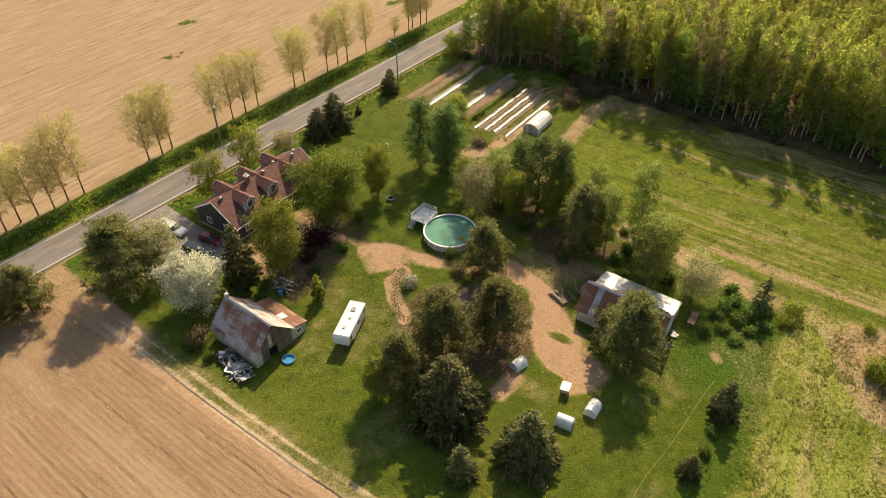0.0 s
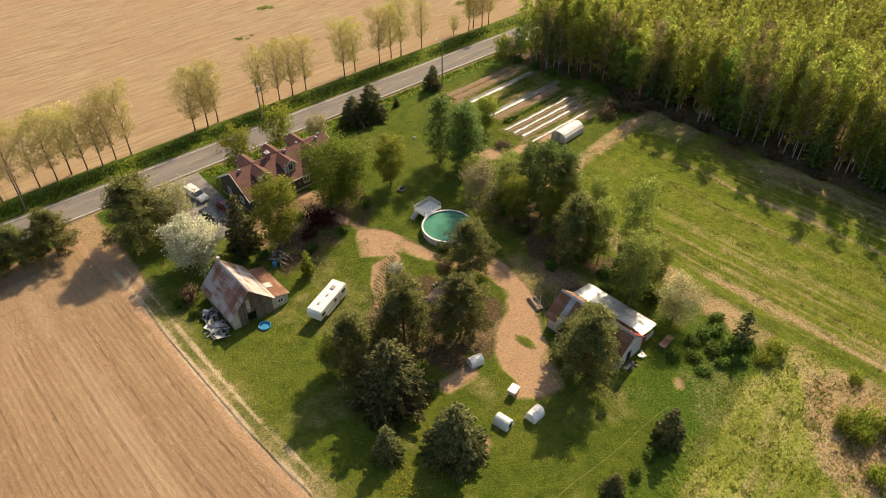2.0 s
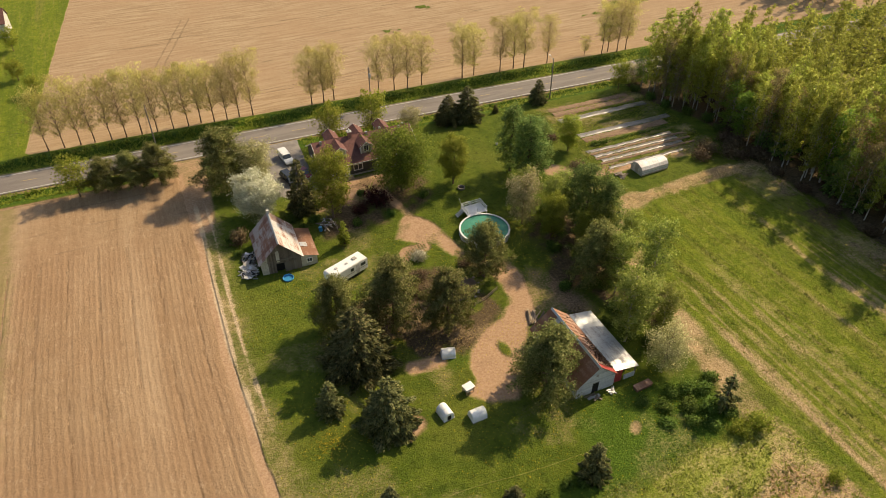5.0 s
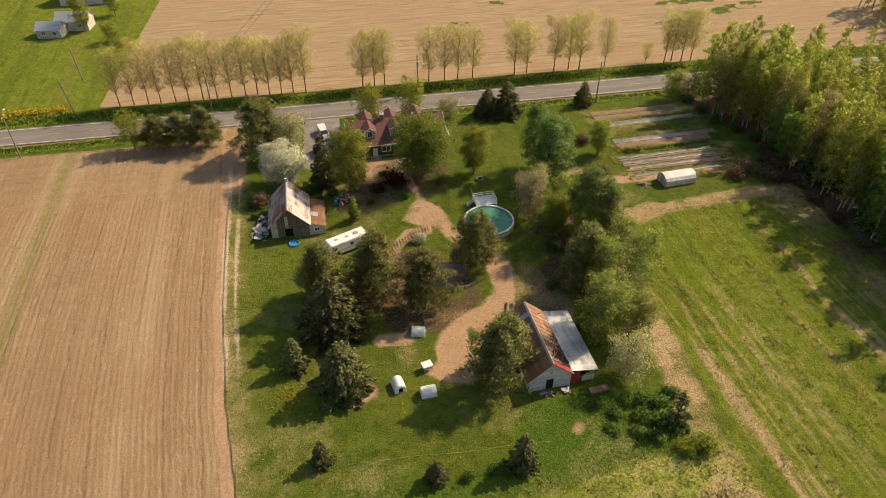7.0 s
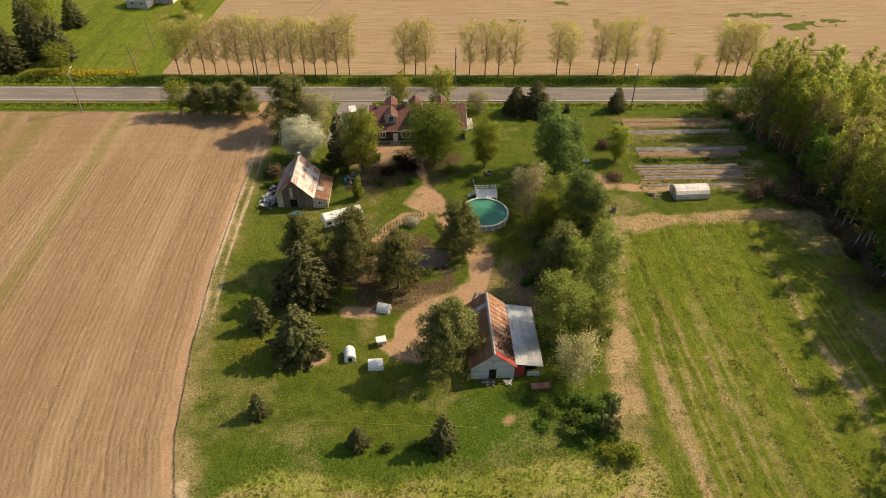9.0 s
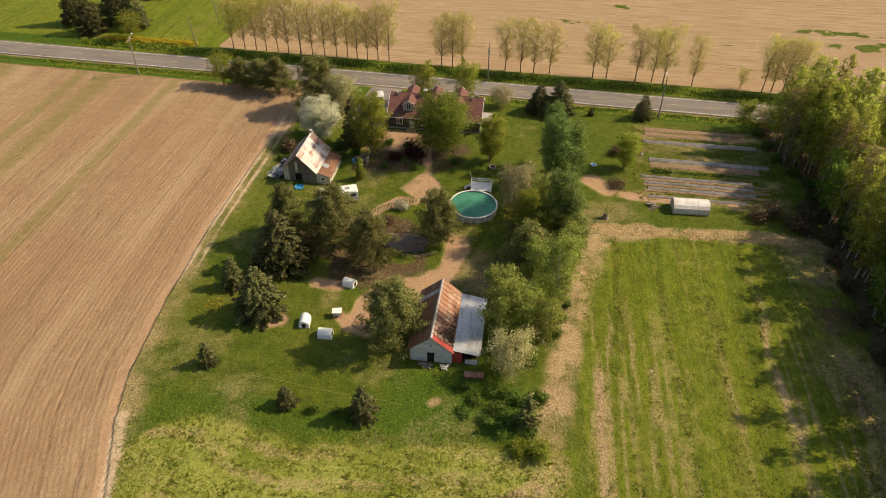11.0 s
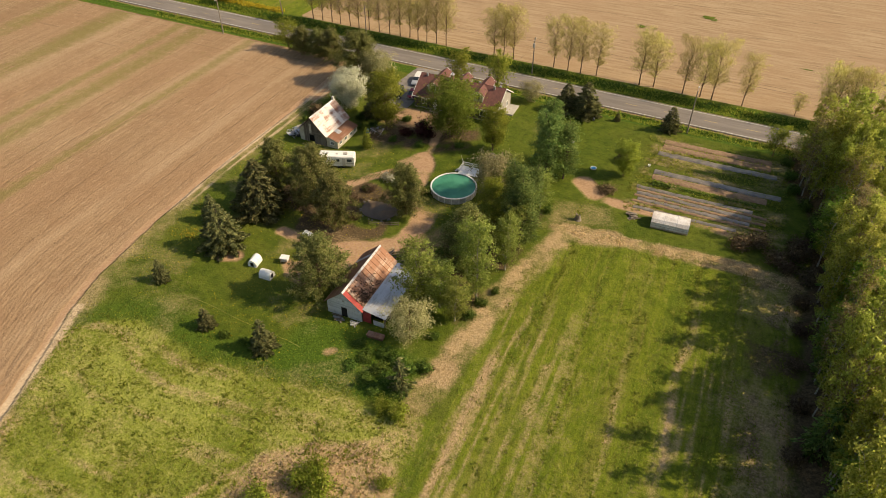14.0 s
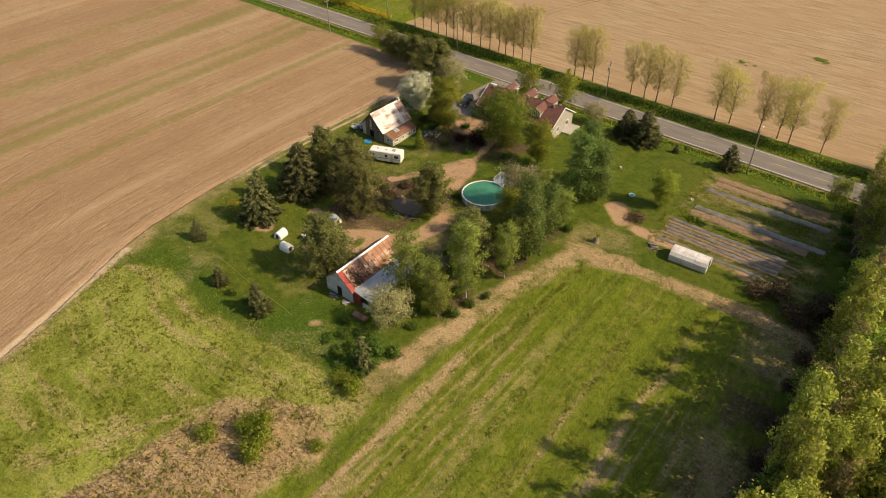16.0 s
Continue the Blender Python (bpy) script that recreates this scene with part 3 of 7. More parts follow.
def pine(seed, H, W, base, leaves, size, r=0.2, limbs=30):
    """A pine: open crown of ascending limbs that end in needle tufts."""
    rng = np.random.default_rng(seed)
    pts, segs = trunk_path(rng, H * 0.97, r, 0.012 * H)
    tuft = []
    for k in range(limbs):
        t = (k + rng.uniform()) / limbs
        z0 = base + (H * 0.95 - base) * t
        L = W / 2 * (0.10 + 1.16 * min(1.0, 0.66 + 1.6 * t) * (1 - t) ** 0.58) * rng.uniform(0.66, 1.16)
        ang = k * 2.399 + rng.normal() * 0.3
        dr = np.array([math.cos(ang), math.sin(ang), 0])
        p = np.array([0, 0, z0])
        end = p + dr * L + (0, 0, L * (0.05 + 0.35 * t))
        segs.append((p, end, r * 0.3 * (1 - 0.5 * t), 0.02))
        for c in range(8):
            f = 0.30 + 0.72 * (c + rng.uniform()) / 8
            tuft.append(p + (end - p) * f + rng.normal(size=3) * (0.075 * W * f * (1 - 0.6 * t), 0.075 * W * f * (1 - 0.6 * t), 0.04 * W) + (0, 0, 0.15))
    tuft.append(pts[-1])
    tuft = np.array(tuft)
    pick = rng.integers(0, len(tuft), leaves)
    c = tuft[pick] + rng.normal(size=(leaves, 3)) * np.array([0.29, 0.29, 0.25]) * (W / 8)
    return limb_arrays(segs), leaf_cards(rng, c, size, aspect=0.55)


def shrub(seed, H, W, leaves, size, stems=7):
    rng = np.random.default_rng(seed)
    segs = []
    blobs = []
    for k in range(stems):
        a = k * 2.399
        rr = W / 2 * rng.uniform(0.2, 0.85)
        e = np.array([math.cos(a) * rr, math.sin(a) * rr, H * rng.uniform(0.5, 0.85)])
        segs.append((np.array([math.cos(a) * 0.1, math.sin(a) * 0.1, -0.1]), e, 0.04, 0.012))
        blobs += [e, e * (0.7, 0.7, 0.6), e * (1.05, 1.05, 0.35)]
    blobs = np.array(blobs)
    c = blobs[rng.integers(0, len(blobs), leaves)] + rng.normal(size=(leaves, 3)) * np.array([W, W, H]) * 0.13
    c[:, 2] = np.abs(c[:, 2]) + 0.04
    return limb_arrays(segs, 4), leaf_cards(rng, c, size)


def soft_normals(lv, lf, up=0.35, chance=0.45, seed=0):
    """Leaves shade as one crown: their normals lean outwards from the crown's heart, and each leaf faces out."""
    rng = np.random.default_rng(seed)
    c = lv.reshape(-1, 3, 3)
    mid = c.mean(1)
    lo, hi = mid.min(0), mid.max(0)
    heart = (lo + hi) / 2 * (1, 1, 0.9)
    half = np.maximum((hi - lo) / 2, 0.1)
    o = (mid - heart) / half
    near = np.linalg.norm(o, axis=1, keepdims=True)
    o = o / (near + 1e-6) * np.clip(near, 0.2, 1.0) + (0, 0, up) + rng.normal(size=mid.shape) * chance
    o /= np.linalg.norm(o, axis=1, keepdims=True) + 1e-6
    g = np.cross(c[:, 1] - c[:, 0], c[:, 2] - c[:, 0])
    back = (g * o).sum(1) < 0
    lf = lf.copy()
    lf[back] = lf[back][:, ::-1]
    return lf, np.repeat(o, 3, 0)


def tree_thing(name, arrays, bark, leaf, label, category="tree", group="", trunk="trunk", crown="crown"):
    (wv, wf), (lv, lf) = arrays
    t = thing(name, label, category, None, group)
    part(trunk, mesh_of(trunk, wv, wf, M[bark], True), None, t)
    lf, ln = soft_normals(lv, lf)
    part(crown, mesh_of(crown, lv, lf, M[leaf], normals=ln), None, t)
    return t


def place(ob, x, y, turn=0.0, sx=1.0, sz=1.0, z=None):
    """The pose at a spot of the ground, with a scale of its own."""
    return pose(x, y, tz(x, y) if z is None else z, 0, 0, turn) @ Matrix.Diagonal((sx, sx, sz, 1))


def stand(proto, spots, H0, W0, rng, first=True, label=None):
    """Sets the built tree at the first spot and copies at the others; a spot is x, y, height, width."""
    for i, (x, y, h, w) in enumerate(spots):
        m = place(proto, x, y, rng.uniform(0, 360), w / W0, h / H0)
        if i == 0 and first:
            proto.matrix_basis = m
        else:
            copy_thing(proto, m)


# ---- ground ----
def axis(lo, hi, core0, core1, fine, coarse, far):
    a = list(np.arange(core0, core1 + 0.01, fine))
    left = list(np.arange(core0 - coarse, lo - 0.01, -coarse))[::-1]
    right = list(np.arange(core1 + coarse, hi + 0.01, coarse))
    return np.array([-far, -far * 0.4, lo - 60] + left + a + right + [hi + 60, far * 0.4, far])


def poly_mask(pts, soft):
    pts = np.array(pts, float)

    def f(x, y):
        inside = np.zeros(x.shape, bool)
        dist = np.full(x.shape, 1e9)
        for (ax, ay), (bx, by) in zip(pts, np.roll(pts, -1, 0)):
            hit = ((ay > y) != (by > y)) & (x < (bx - ax) * (y - ay) / (by - ay + 1e-12) + ax)
            inside ^= hit
            t = np.clip(((x - ax) * (bx - ax) + (y - ay) * (by - ay)) / ((bx - ax) ** 2 + (by - ay) ** 2 + 1e-9), 0, 1)
            dist = np.minimum(dist, np.hypot(x - ax - t * (bx - ax), y - ay - t * (by - ay)))
        return step(np.where(inside, dist, -dist), -soft, soft)

    return f


def path_mask(pts, width, soft):
    pts = np.array(pts, float)

    def f(x, y):
        dist = np.full(x.shape, 1e9)
        for (ax, ay), (bx, by) in zip(pts, pts[1:]):
            t = np.clip(((x - ax) * (bx - ax) + (y - ay) * (by - ay)) / ((bx - ax) ** 2 + (by - ay) ** 2 + 1e-9), 0, 1)
            dist = np.minimum(dist, np.hypot(x - ax - t * (bx - ax), y - ay - t * (by - ay)))
        return step(dist, width + soft, width - soft)

    return f


def south_edge(x):
    return np.interp(x, [-46, -40, -35, -22, -9, 8, 14], [-19, -13, -10.8, -13.6, -12, -10, -9])


BRUSH_EDGE = [(-8, -50), (-5.2, -33), (-4.0, -24.5), (1, -20), (8, -17.2), (13.2, -20.5), (12, -29), (9, -50)]


def swathe(x, y):
    """Counts across the mown swathes, which run along the lawn's southern edge and turn with the field's."""
    return y - 0.7 * south_edge(x) + 0.25 * np.clip(x + 30, -30, 0)


def m_meadow(x, y):
    e = np.interp(y, [-80, -23, 3, 18, 31, 38], [18, 15.5, 14.5, 14.5, 18, 24])
    farm = step(across(x, y), 96, 98.5) * step(x, -79.5 + (y - 100) * 0.1, -81.5 + (y - 100) * 0.1)
    south = farm + 0.9 * step(south_edge(x) - y, 0.0, 2.5) * step(x, edge_x(y), edge_x(y) + 2) * step(x, e + 1, e - 1)
    return np.maximum(step(x, e - 0.5, e + 1.2) * step(y, 39.2, 37.0) * step(x, 60.5, 57.5), south)


def m_lush(x, y):
    a = poly_mask([(-13, -11), (9, -10), (9, -1), (-2, 0.5), (-12, -0.5)], 2.0)(x, y) * 0.75
    b = step(np.abs(across(x, y) - 82.6), 3.0, 2.0) + step(np.abs(across(x, y) - 95.2), 3.4, 2.4)
    c = step(y, south_edge(x) + 6.5, south_edge(x) + 2.5) * step(y, south_edge(x) - 2.5, south_edge(x) - 0.5) * step(x, -47, -43) * step(x, 10, 6) * 0.6
    e = poly_mask([(-23, 12), (-14, 14.5), (-18, 19), (-24, 19)], 1.5)(x, y) * 0.6
    return np.clip(a + b + c + e, 0, 1)


def m_dry(x, y):
    s = south_edge(x)
    rough = step(s - y, -0.5, 2.0) * step(x, edge_x(y) - 1, edge_x(y) + 2) * step(x, 20, 10)
    n = fbm(x, y, 0.12, 11, 4)
    arc = fbm(x * 0.16, swathe(x, y), 0.55, 19, 4)
    rough = rough * (0.05 + 0.08 * step(n, 0.42, 0.66) + 0.32 * step(arc, 0.50, 0.62))
    strip = path_mask([(12.0, -24), (10.6, -11), (12.6, 3), (14.0, 16), (17.0, 27), (19.5, 35.5), (27, 37.6)], 2.3, 1.3)(x, y) * (0.46 + 0.46 * step(fbm(x, y, 0.35, 13, 3), 0.36, 0.60))
    north = path_mask([(17, 36.8), (24, 37.4), (34, 37.8), (46, 38.6), (58, 39.0)], 1.7, 1.0)(x, y) * (0.4 + 0.6 * step(fbm(x * 0.5, y, 0.6, 15, 3), 0.36, 0.6))
    beds = poly_mask([(26, 47), (56, 46), (55, 77), (28, 77.5)], 1.2)(x, y) * (0.05 + 0.42 * step(fbm(x * 0.3, y, 0.5, 17, 3), 0.42, 0.66))
    garden = poly_mask([(14, 36), (27, 41), (25, 47), (15, 45)], 1.8)(x, y) * 0.4
    rows = m_meadow(x, y) * step(x, 14, 16) * (step(np.abs(np.mod(x - 18.0 + 0.6 * np.sin(y * 0.07), 7.2) - 3.6), 0.75, 0.2) * (0.14 + 0.22 * step(y, 20, 0)) + step(np.abs(x - 43.5 + 0.5 * np.sin(y * 0.2)), 1.4, 0.3) * 0.5 * step(fbm(x * 2, y, 0.25, 29, 3), 0.36, 0.62) * step(y, 34, 26) + step(np.abs(x - 17.6), 0.8, 0.3) * step(y, 10, 0) * 0.8 + step(x, 47, 54) * 0.4 * step(n, 0.35, 0.6) + 0.12 * step(n, 0.50, 0.70))
    where = 0.36 * step(x, 34, 22) + 0.34 * step(x, 41, 44) * step(x, 62, 58) + 0.16
    rows = np.maximum(rows, m_meadow(x, y) * step(x, 15, 17) * step(y, 26, 8) * where * step(fbm(x * 3.4, y * 0.16, 0.5, 25, 3), 0.42, 0.60))
    lane = step(x - edge_x(y), 6.0, 1.0) * step(x, edge_x(y) - 2, edge_x(y)) * step(y, 74, 66) * (0.36 + 0.25 * step(fbm(x, y, 0.2, 5), 0.35, 0.65))
    brush = poly_mask(BRUSH_EDGE, 1.6)(x, y) * 0.95
    brush = np.maximum(brush, 0.6 * path_mask([(-14, -46), (-7, -30), (-1, -22), (8, -17), (13, -12)], 0.55, 0.5)(x, y))
    yard = 0.27 * step(fbm(x, y, 0.16, 21, 4), 0.52, 0.70) * step(x, 10, 4) * step(y, 84, 80) * step(x, -48, -45)
    return np.clip(np.maximum.reduce([rough, strip, north, garden, rows, lane, brush, yard, beds]), 0, 1)


DIRT = [
    poly_mask([(-22.6, 8), (-20.3, 5.6), (-16.5, 4.6), (-13.4, 9), (-11.2, 12.7), (-9, 15.5), (-6.0, 18.5), (-4.6, 22), (-3.6, 27), (-4.0, 32), (-8.6, 32), (-7.8, 26), (-9.0, 22.0), (-11, 19.6), (-14.2, 18.6), (-18.4, 15.6), (-20.2, 12.6)], 1.3),
    path_mask([(-9.2, 31), (-10.5, 36), (-12.3, 43), (-14.3, 50), (-16, 58), (-17, 64.5)], 1.0, 0.7),
    poly_mask([(-17, 49), (-14.5, 51.5), (-11.4, 46.8), (-10.2, 41), (-9.2, 35.5), (-12, 36.5), (-13.6, 40.5), (-16.5, 42.5), (-19.5, 45)], 1.2),
    poly_mask([(-30, 58), (-16, 58), (-12, 64), (-15, 66.5), (-27, 66.5)], 1.5),
    poly_mask([(-54, 74), (-51, 60), (-48, 60), (-46.8, 72), (-46.0, 87), (-52.5, 87)], 1.2),
    path_mask([(-5.2, -6.0), (-4.6, -5.4)], 0.9, 0.7),
    path_mask([(-33, 5.5), (-31, 6.5)], 1.4, 1.2),
    path_mask([(-27.5, 15.5), (-24, 15.0)], 1.3, 1.1),
    path_mask([(18, 53), (21, 50)], 2.2, 1.4),
    path_mask([(-23.6, 34.2), (-21.6, 37.6), (-18.6, 40.8), (-15.5, 40.6)], 1.2, 0.6),
    poly_mask([(22, 47.2), (46, 46.8), (46, 49.5), (23, 50)], 1.2),
]


def m_dirt(x, y):
    e = edge_x(y)
    lane = 0.9 * step(np.abs(x - e + 0.6), 1.3, 0.6) * step(y, 78, 72)
    v = across(x, y)
    shoulder = step(np.abs(v - 84.5), 0.8, 0.4) * 0.55 + step(np.abs(v - 92.5), 0.8, 0.4) * 0.45
    out = np.maximum(lane, shoulder)
    worn = 0.62 + 0.75 * step(fbm(x, y, 0.22, 71, 4), 0.30, 0.62)
    for k, f in enumerate(DIRT):
        out = np.maximum(out, f(x, y) * (np.minimum(1.0, worn * 0.72) if k in (1, 3, 8, 10) else np.minimum(1.0, worn)))
    under = poly_mask([(-8, 19), (3, 13), (4, 18), (0, 28), (-2, 30)], 2.0)(x, y) * 0.48
    for cx, cy, rx, ry in ((-14.0, 13.6, 0.9, 2.0), (-18.9, 18.2, 1.4, 1.2), (-20.9, 10.6, 0.7, 1.6)):
        out = out * (1 - np.exp(-(((x - cx) / rx) ** 2 + ((y - cy) / ry) ** 2)))
    return np.clip(np.maximum(out, under), 0, 1)


def m_stubble(x, y):
    v = across(x, y)
    field = step(v, 98.0, 100.4) * step(x, -81.5 + (y - 100) * 0.1, -79.5 + (y - 100) * 0.1)
    n = fbm(x * 0.35, y, 0.11, 31, 3)
    green = np.zeros(x.shape)
    for cx, cy, rx, ry in ((29.5, 151, 5, 1.7), (13, 136, 4.5, 1.6), (90, 139.5, 14, 2.0), (72, 125, 6, 1.5), (94, 130, 10, 2.6), (78, 114.5, 7, 1.7), (95, 111.5, 7, 2.0), (107, 133, 9, 2.6), (57, 127, 3, 1.2)):
        green = np.maximum(green, np.exp(-(((x - cx) / (rx * 1.25)) ** 2 + ((y - cy) / (ry * 1.4)) ** 2)) * step(fbm(x * 0.6, y, 0.5, 37, 4), 0.34, 0.60) * 0.95)
    return np.clip(field - green, 0, 1)


# tree stands in the yard: brown litter with the trees' shade painted in
SHADED_LITTER = [
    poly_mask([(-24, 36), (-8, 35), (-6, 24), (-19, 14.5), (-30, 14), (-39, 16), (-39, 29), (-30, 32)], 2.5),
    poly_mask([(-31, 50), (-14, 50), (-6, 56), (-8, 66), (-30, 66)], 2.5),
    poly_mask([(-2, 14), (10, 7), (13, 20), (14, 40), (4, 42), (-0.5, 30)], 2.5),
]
TRACKS = [
    path_mask([(-60, 135.5), (-30, 131), (11, 124.6), (60, 117)], 0.35, 0.3),
    path_mask([(-60, 153), (-17, 154.6), (41, 158.6), (100, 163)], 0.4, 0.35),
    path_mask([(-60, 155.2), (-17, 156.8), (41, 160.8), (100, 165.2)], 0.4, 0.35),
    path_mask([(-56, 100), (-55, 118), (-50, 140), (-40, 170)], 0.4, 0.35),
    path_mask([(-53.8, 100), (-52.8, 118), (-47.8, 140), (-37.8, 170)], 0.4, 0.35),
    path_mask([(-20, 143.5), (50, 141.5), (110, 138)], 0.3, 0.3),
    path_mask([(-60, 112), (20, 109.5), (110, 107)], 0.3, 0.3),
]


def m_litter_shade(x, y):
    e = 58.6 + 2.0 * (fbm(x, y, 0.15, 3) - 0.5) - 4.5 * step(y, 58, 70)
    verge = 0.5 * step(x, 47, 54) * step(x, 60, 58) * step(y, 40, 36) * (0.35 + step(fbm(x, y, 0.3, 75, 3), 0.4, 0.6))
    shade = verge + np.maximum.reduce([SHADED_LITTER[0](x, y) * 0.62, SHADED_LITTER[1](x, y) * 0.55, SHADED_LITTER[2](x, y) * 0.66]) * (0.5 + step(fbm(x, y, 0.25, 73, 3), 0.35, 0.6))
    return step(x, e - 1.0, e + 2.5) * step(across(x, y), 84, 80) + shade + 0.5 * np.maximum.reduce([f(x, y) for f in TRACKS])


def m_pale(x, y):
    s = step(south_edge(x) - y, -1.0, 3.0) * step(x, edge_x(y) + 0.5, edge_x(y) + 3) * step(x, 15, 11)
    return s * (0.42 + 0.44 * step(fbm(x, y, 0.12, 27, 3), 0.35, 0.65))


def m_sand(x, y):
    e = edge_x(y)
    wheel = np.maximum(step(np.abs(x - e - 0.5), 0.75, 0.25), 0.8 * step(np.abs(x - e - 2.3), 0.6, 0.2))
    keep = 0.35 + 0.6 * step(fbm(x, y, 0.12, 23, 3), 0.30, 0.55)
    north = step(y, 8, 24) * step(y, 72, 64)
    corner = path_mask([(-46.0, -14), (-43.5, -21), (-40.0, -33), (-36, -45)], 1.0, 1.0)(x, y)
    return np.maximum(wheel * keep * (0.25 + 0.75 * north) * step(y, -60, -45), corner * 0.8)


def m_soil(x, y):
    e = edge_x(y)
    return step(x, e + 0.6, e - 0.6) * step(across(x, y), 80.5, 78.5)


def ground_height(x, y):
    lump = 0.10 * (fbm(x, y, 0.5, 41, 3) - 0.5) + 0.35 * (fbm(x, y, 0.9, 43, 2) - 0.5) * np.clip(m_dry(x, y), 0, 0.6) * step(south_edge(x) - y, -2, 3)
    track = -0.07 * m_meadow(x, y) * step(np.abs(np.mod(x - 18.0 + 0.6 * np.sin(y * 0.07), 7.2) - 3.6), 0.9, 0.3)
    return terrain(x, y) + (lump + track) * step(np.hypot(x, y), 400, 300)


GX = axis(-190, 165, -62, 70, 0.5, 1.3, 2600)
GY = axis(-75, 215, -52, 100, 0.5, 1.3, 2600)
ground = new("ground", grid_mesh("ground", GX, GY, ground_height, M["ground"], {"meadow": m_meadow, "lush": m_lush, "dry": m_dry, "dirt": m_dirt, "stubble": m_stubble, "litter": m_litter_shade, "pale": m_pale, "sand": m_sand, "soil": m_soil}))
tagged(ground, "grassy farmyard ground with bare earth, meadow and stubble", "ground", kind="structure")


# ploughed field: fine rows that follow the lane
def field_mesh():
    us = np.concatenate([np.arange(0, 62, 0.27), np.arange(62, 150, 0.8), [170, 260, 500]])
    ys = np.concatenate([[-400, -160], np.arange(-95, 79.3, 0.8)])
    gu, gy = np.meshgrid(us, ys)
    wob = 0.5 * (fbm(gy * 0 + 3.3, gy, 0.3, 51) - 0.5) * step(gu, 3, 0)
    gx = edge_x(gy) - 1.0 - gu + wob
    v = gy
    gy = gy + (0.85 - 0.032 * gx) * step(gy, 30, 79)
    head = step(gy, 60, 64)
    row = np.sin(gu * 2 * np.pi / 0.81 + 0.8 * np.sin(gy * 0.05)) * 0.045 * step(gu, 60, 50)
    cross = np.sin(gy * 2 * np.pi / 3.3) * 0.04
    tram = -0.07 * step(np.abs(np.mod(gu + 0.35 * np.sin(gy * 0.045), 4.6) - 2.3), 0.24, 0.12) * (fbm(gu * 0.6, gy * 0.25, 0.5, 57) > 0.42)
    rough = 0.14 * (fbm(gx, gy, 1.3, 53, 3) - 0.5)
    gz = terrain(gx, gy) + 0.07 + row * (1 - head) + cross * head + tram * (1 - head) + rough
    gz = np.where(gu < 0.2, gz - 0.07, gz)
    nx, ny = len(us), len(ys)
    i = (np.arange(ny - 1)[:, None] * nx + np.arange(nx - 1)[None]).ravel()
    me = mesh_of("ploughed_field", np.stack([gx.ravel(), gy.ravel(), gz.ravel()], 1), np.stack([i + 1, i, i + nx, i + nx + 1], 1), M["soil"], True)
    strip = np.zeros(gx.shape)
    for c, w in ((-82.5, 2.6), (-100.0, 4.2), (-107.0, 2.4), (-128.0, 6.0), (-150.0, 6.0)):
        strip = np.maximum(strip, (0.42 + 0.5 * fbm(gx, gy * 0.4, 0.07, 67, 2)) * np.exp(-(((gx - c) / w) ** 2)))
    strip = np.maximum(strip, 0.45 * step(gx, -60, -85) * fbm(gx, gy, 0.06, 61))
    f1 = step(np.abs(np.mod(gu + 0.35 * np.sin(gy * 0.045) + 0.10 * np.sin(gy * 0.9 + gu), 4.6) - 2.3), 0.22, 0.06) * step(gu, 58, 44) * (0.6 + 0.4 * step(fbm(gu * 0.6, gy * 0.25, 0.5, 57), 0.30, 0.55))
    f2 = 0.28 * step(np.abs(np.mod(gu + 0.5 * np.sin(gy * 0.03 + 1), 1.62) - 0.8), 0.26, 0.08) * step(fbm(gu * 0.8, gy * 0.12, 0.7, 58), 0.45, 0.62)
    f2 = np.maximum(f2 * step(gu, 50, 30), 0.10 * step(np.abs(np.mod(gu, 1.08) - 0.54), 0.22, 0.1))
    fur = np.maximum(f1, f2) * (1 - head) * step(gu, 95, 60)
    fur = np.maximum(fur, 0.6 * head * step(np.abs(np.mod(gy, 3.3) - 1.6), 0.5, 0.2) * step(fbm(gx * 0.2, gy, 0.5, 59), 0.45, 0.6))
    b = me.attributes.new("furrow", "FLOAT", "POINT")
    b.data.foreach_set("value", fur.ravel().astype(np.float32))
    a = me.attributes.new("green", "FLOAT", "POINT")
    a.data.foreach_set("value", strip.ravel().astype(np.float32))
    return me


tagged(new("ploughed_field", field_mesh()), "bare brown ploughed field with straight furrows", "field", kind="structure")


# ---- road ----
def strip_mesh(name, x0, x1, y0, y1, z, material, thick=0.12, dx=8.0, lean=-0.032):
    xs = np.arange(x0, x1 + 0.01, dx)
    bm = bmesh.new()
    rows = [[bm.verts.new((x, y + lean * x, zz)) for y, zz in ((y0, z - thick), (y0 + 0.04, z), ((y0 + y1) / 2, z + 0.002 * (y1 - y0)), (y1 - 0.04, z), (y1, z - thick))] for x in xs]
    for a, b in zip(rows, rows[1:]):
        for i in range(4):
            bm.faces.new((a[i], b[i], b[i + 1], a[i + 1]))
    me = bpy.data.meshes.new(name)
    bm.normal_update()
    bm.to_mesh(me)
    bm.free()
    me.materials.append(material)
    return me


road = tagged(new("road", strip_mesh("road", -400, 400, 85.45, 93.05, 0.10, M["asphalt"], 0.35)), "straight two-lane road of worn grey asphalt", "road", kind="structure")
for yy in (85.95, 92.5):
    ob = new("edge_line", strip_mesh("edge_line", -400, 400, yy - 0.09, yy + 0.09, 0.122, M["line_white"], 0.012))
    ob.parent = road
dash = strip_mesh("centre_dash", -1.5, 1.5, -0.07, 0.07, 0.0, M["line_yellow"], 0.012, 3.0)
for k in range(-14, 14):
    ob = new("centre_dash", dash)
    ob.location = (k * 9.0 + 2.0, 89.25 - 0.032 * (k * 9.0 + 2.0), 0.125)
    ob.parent = road

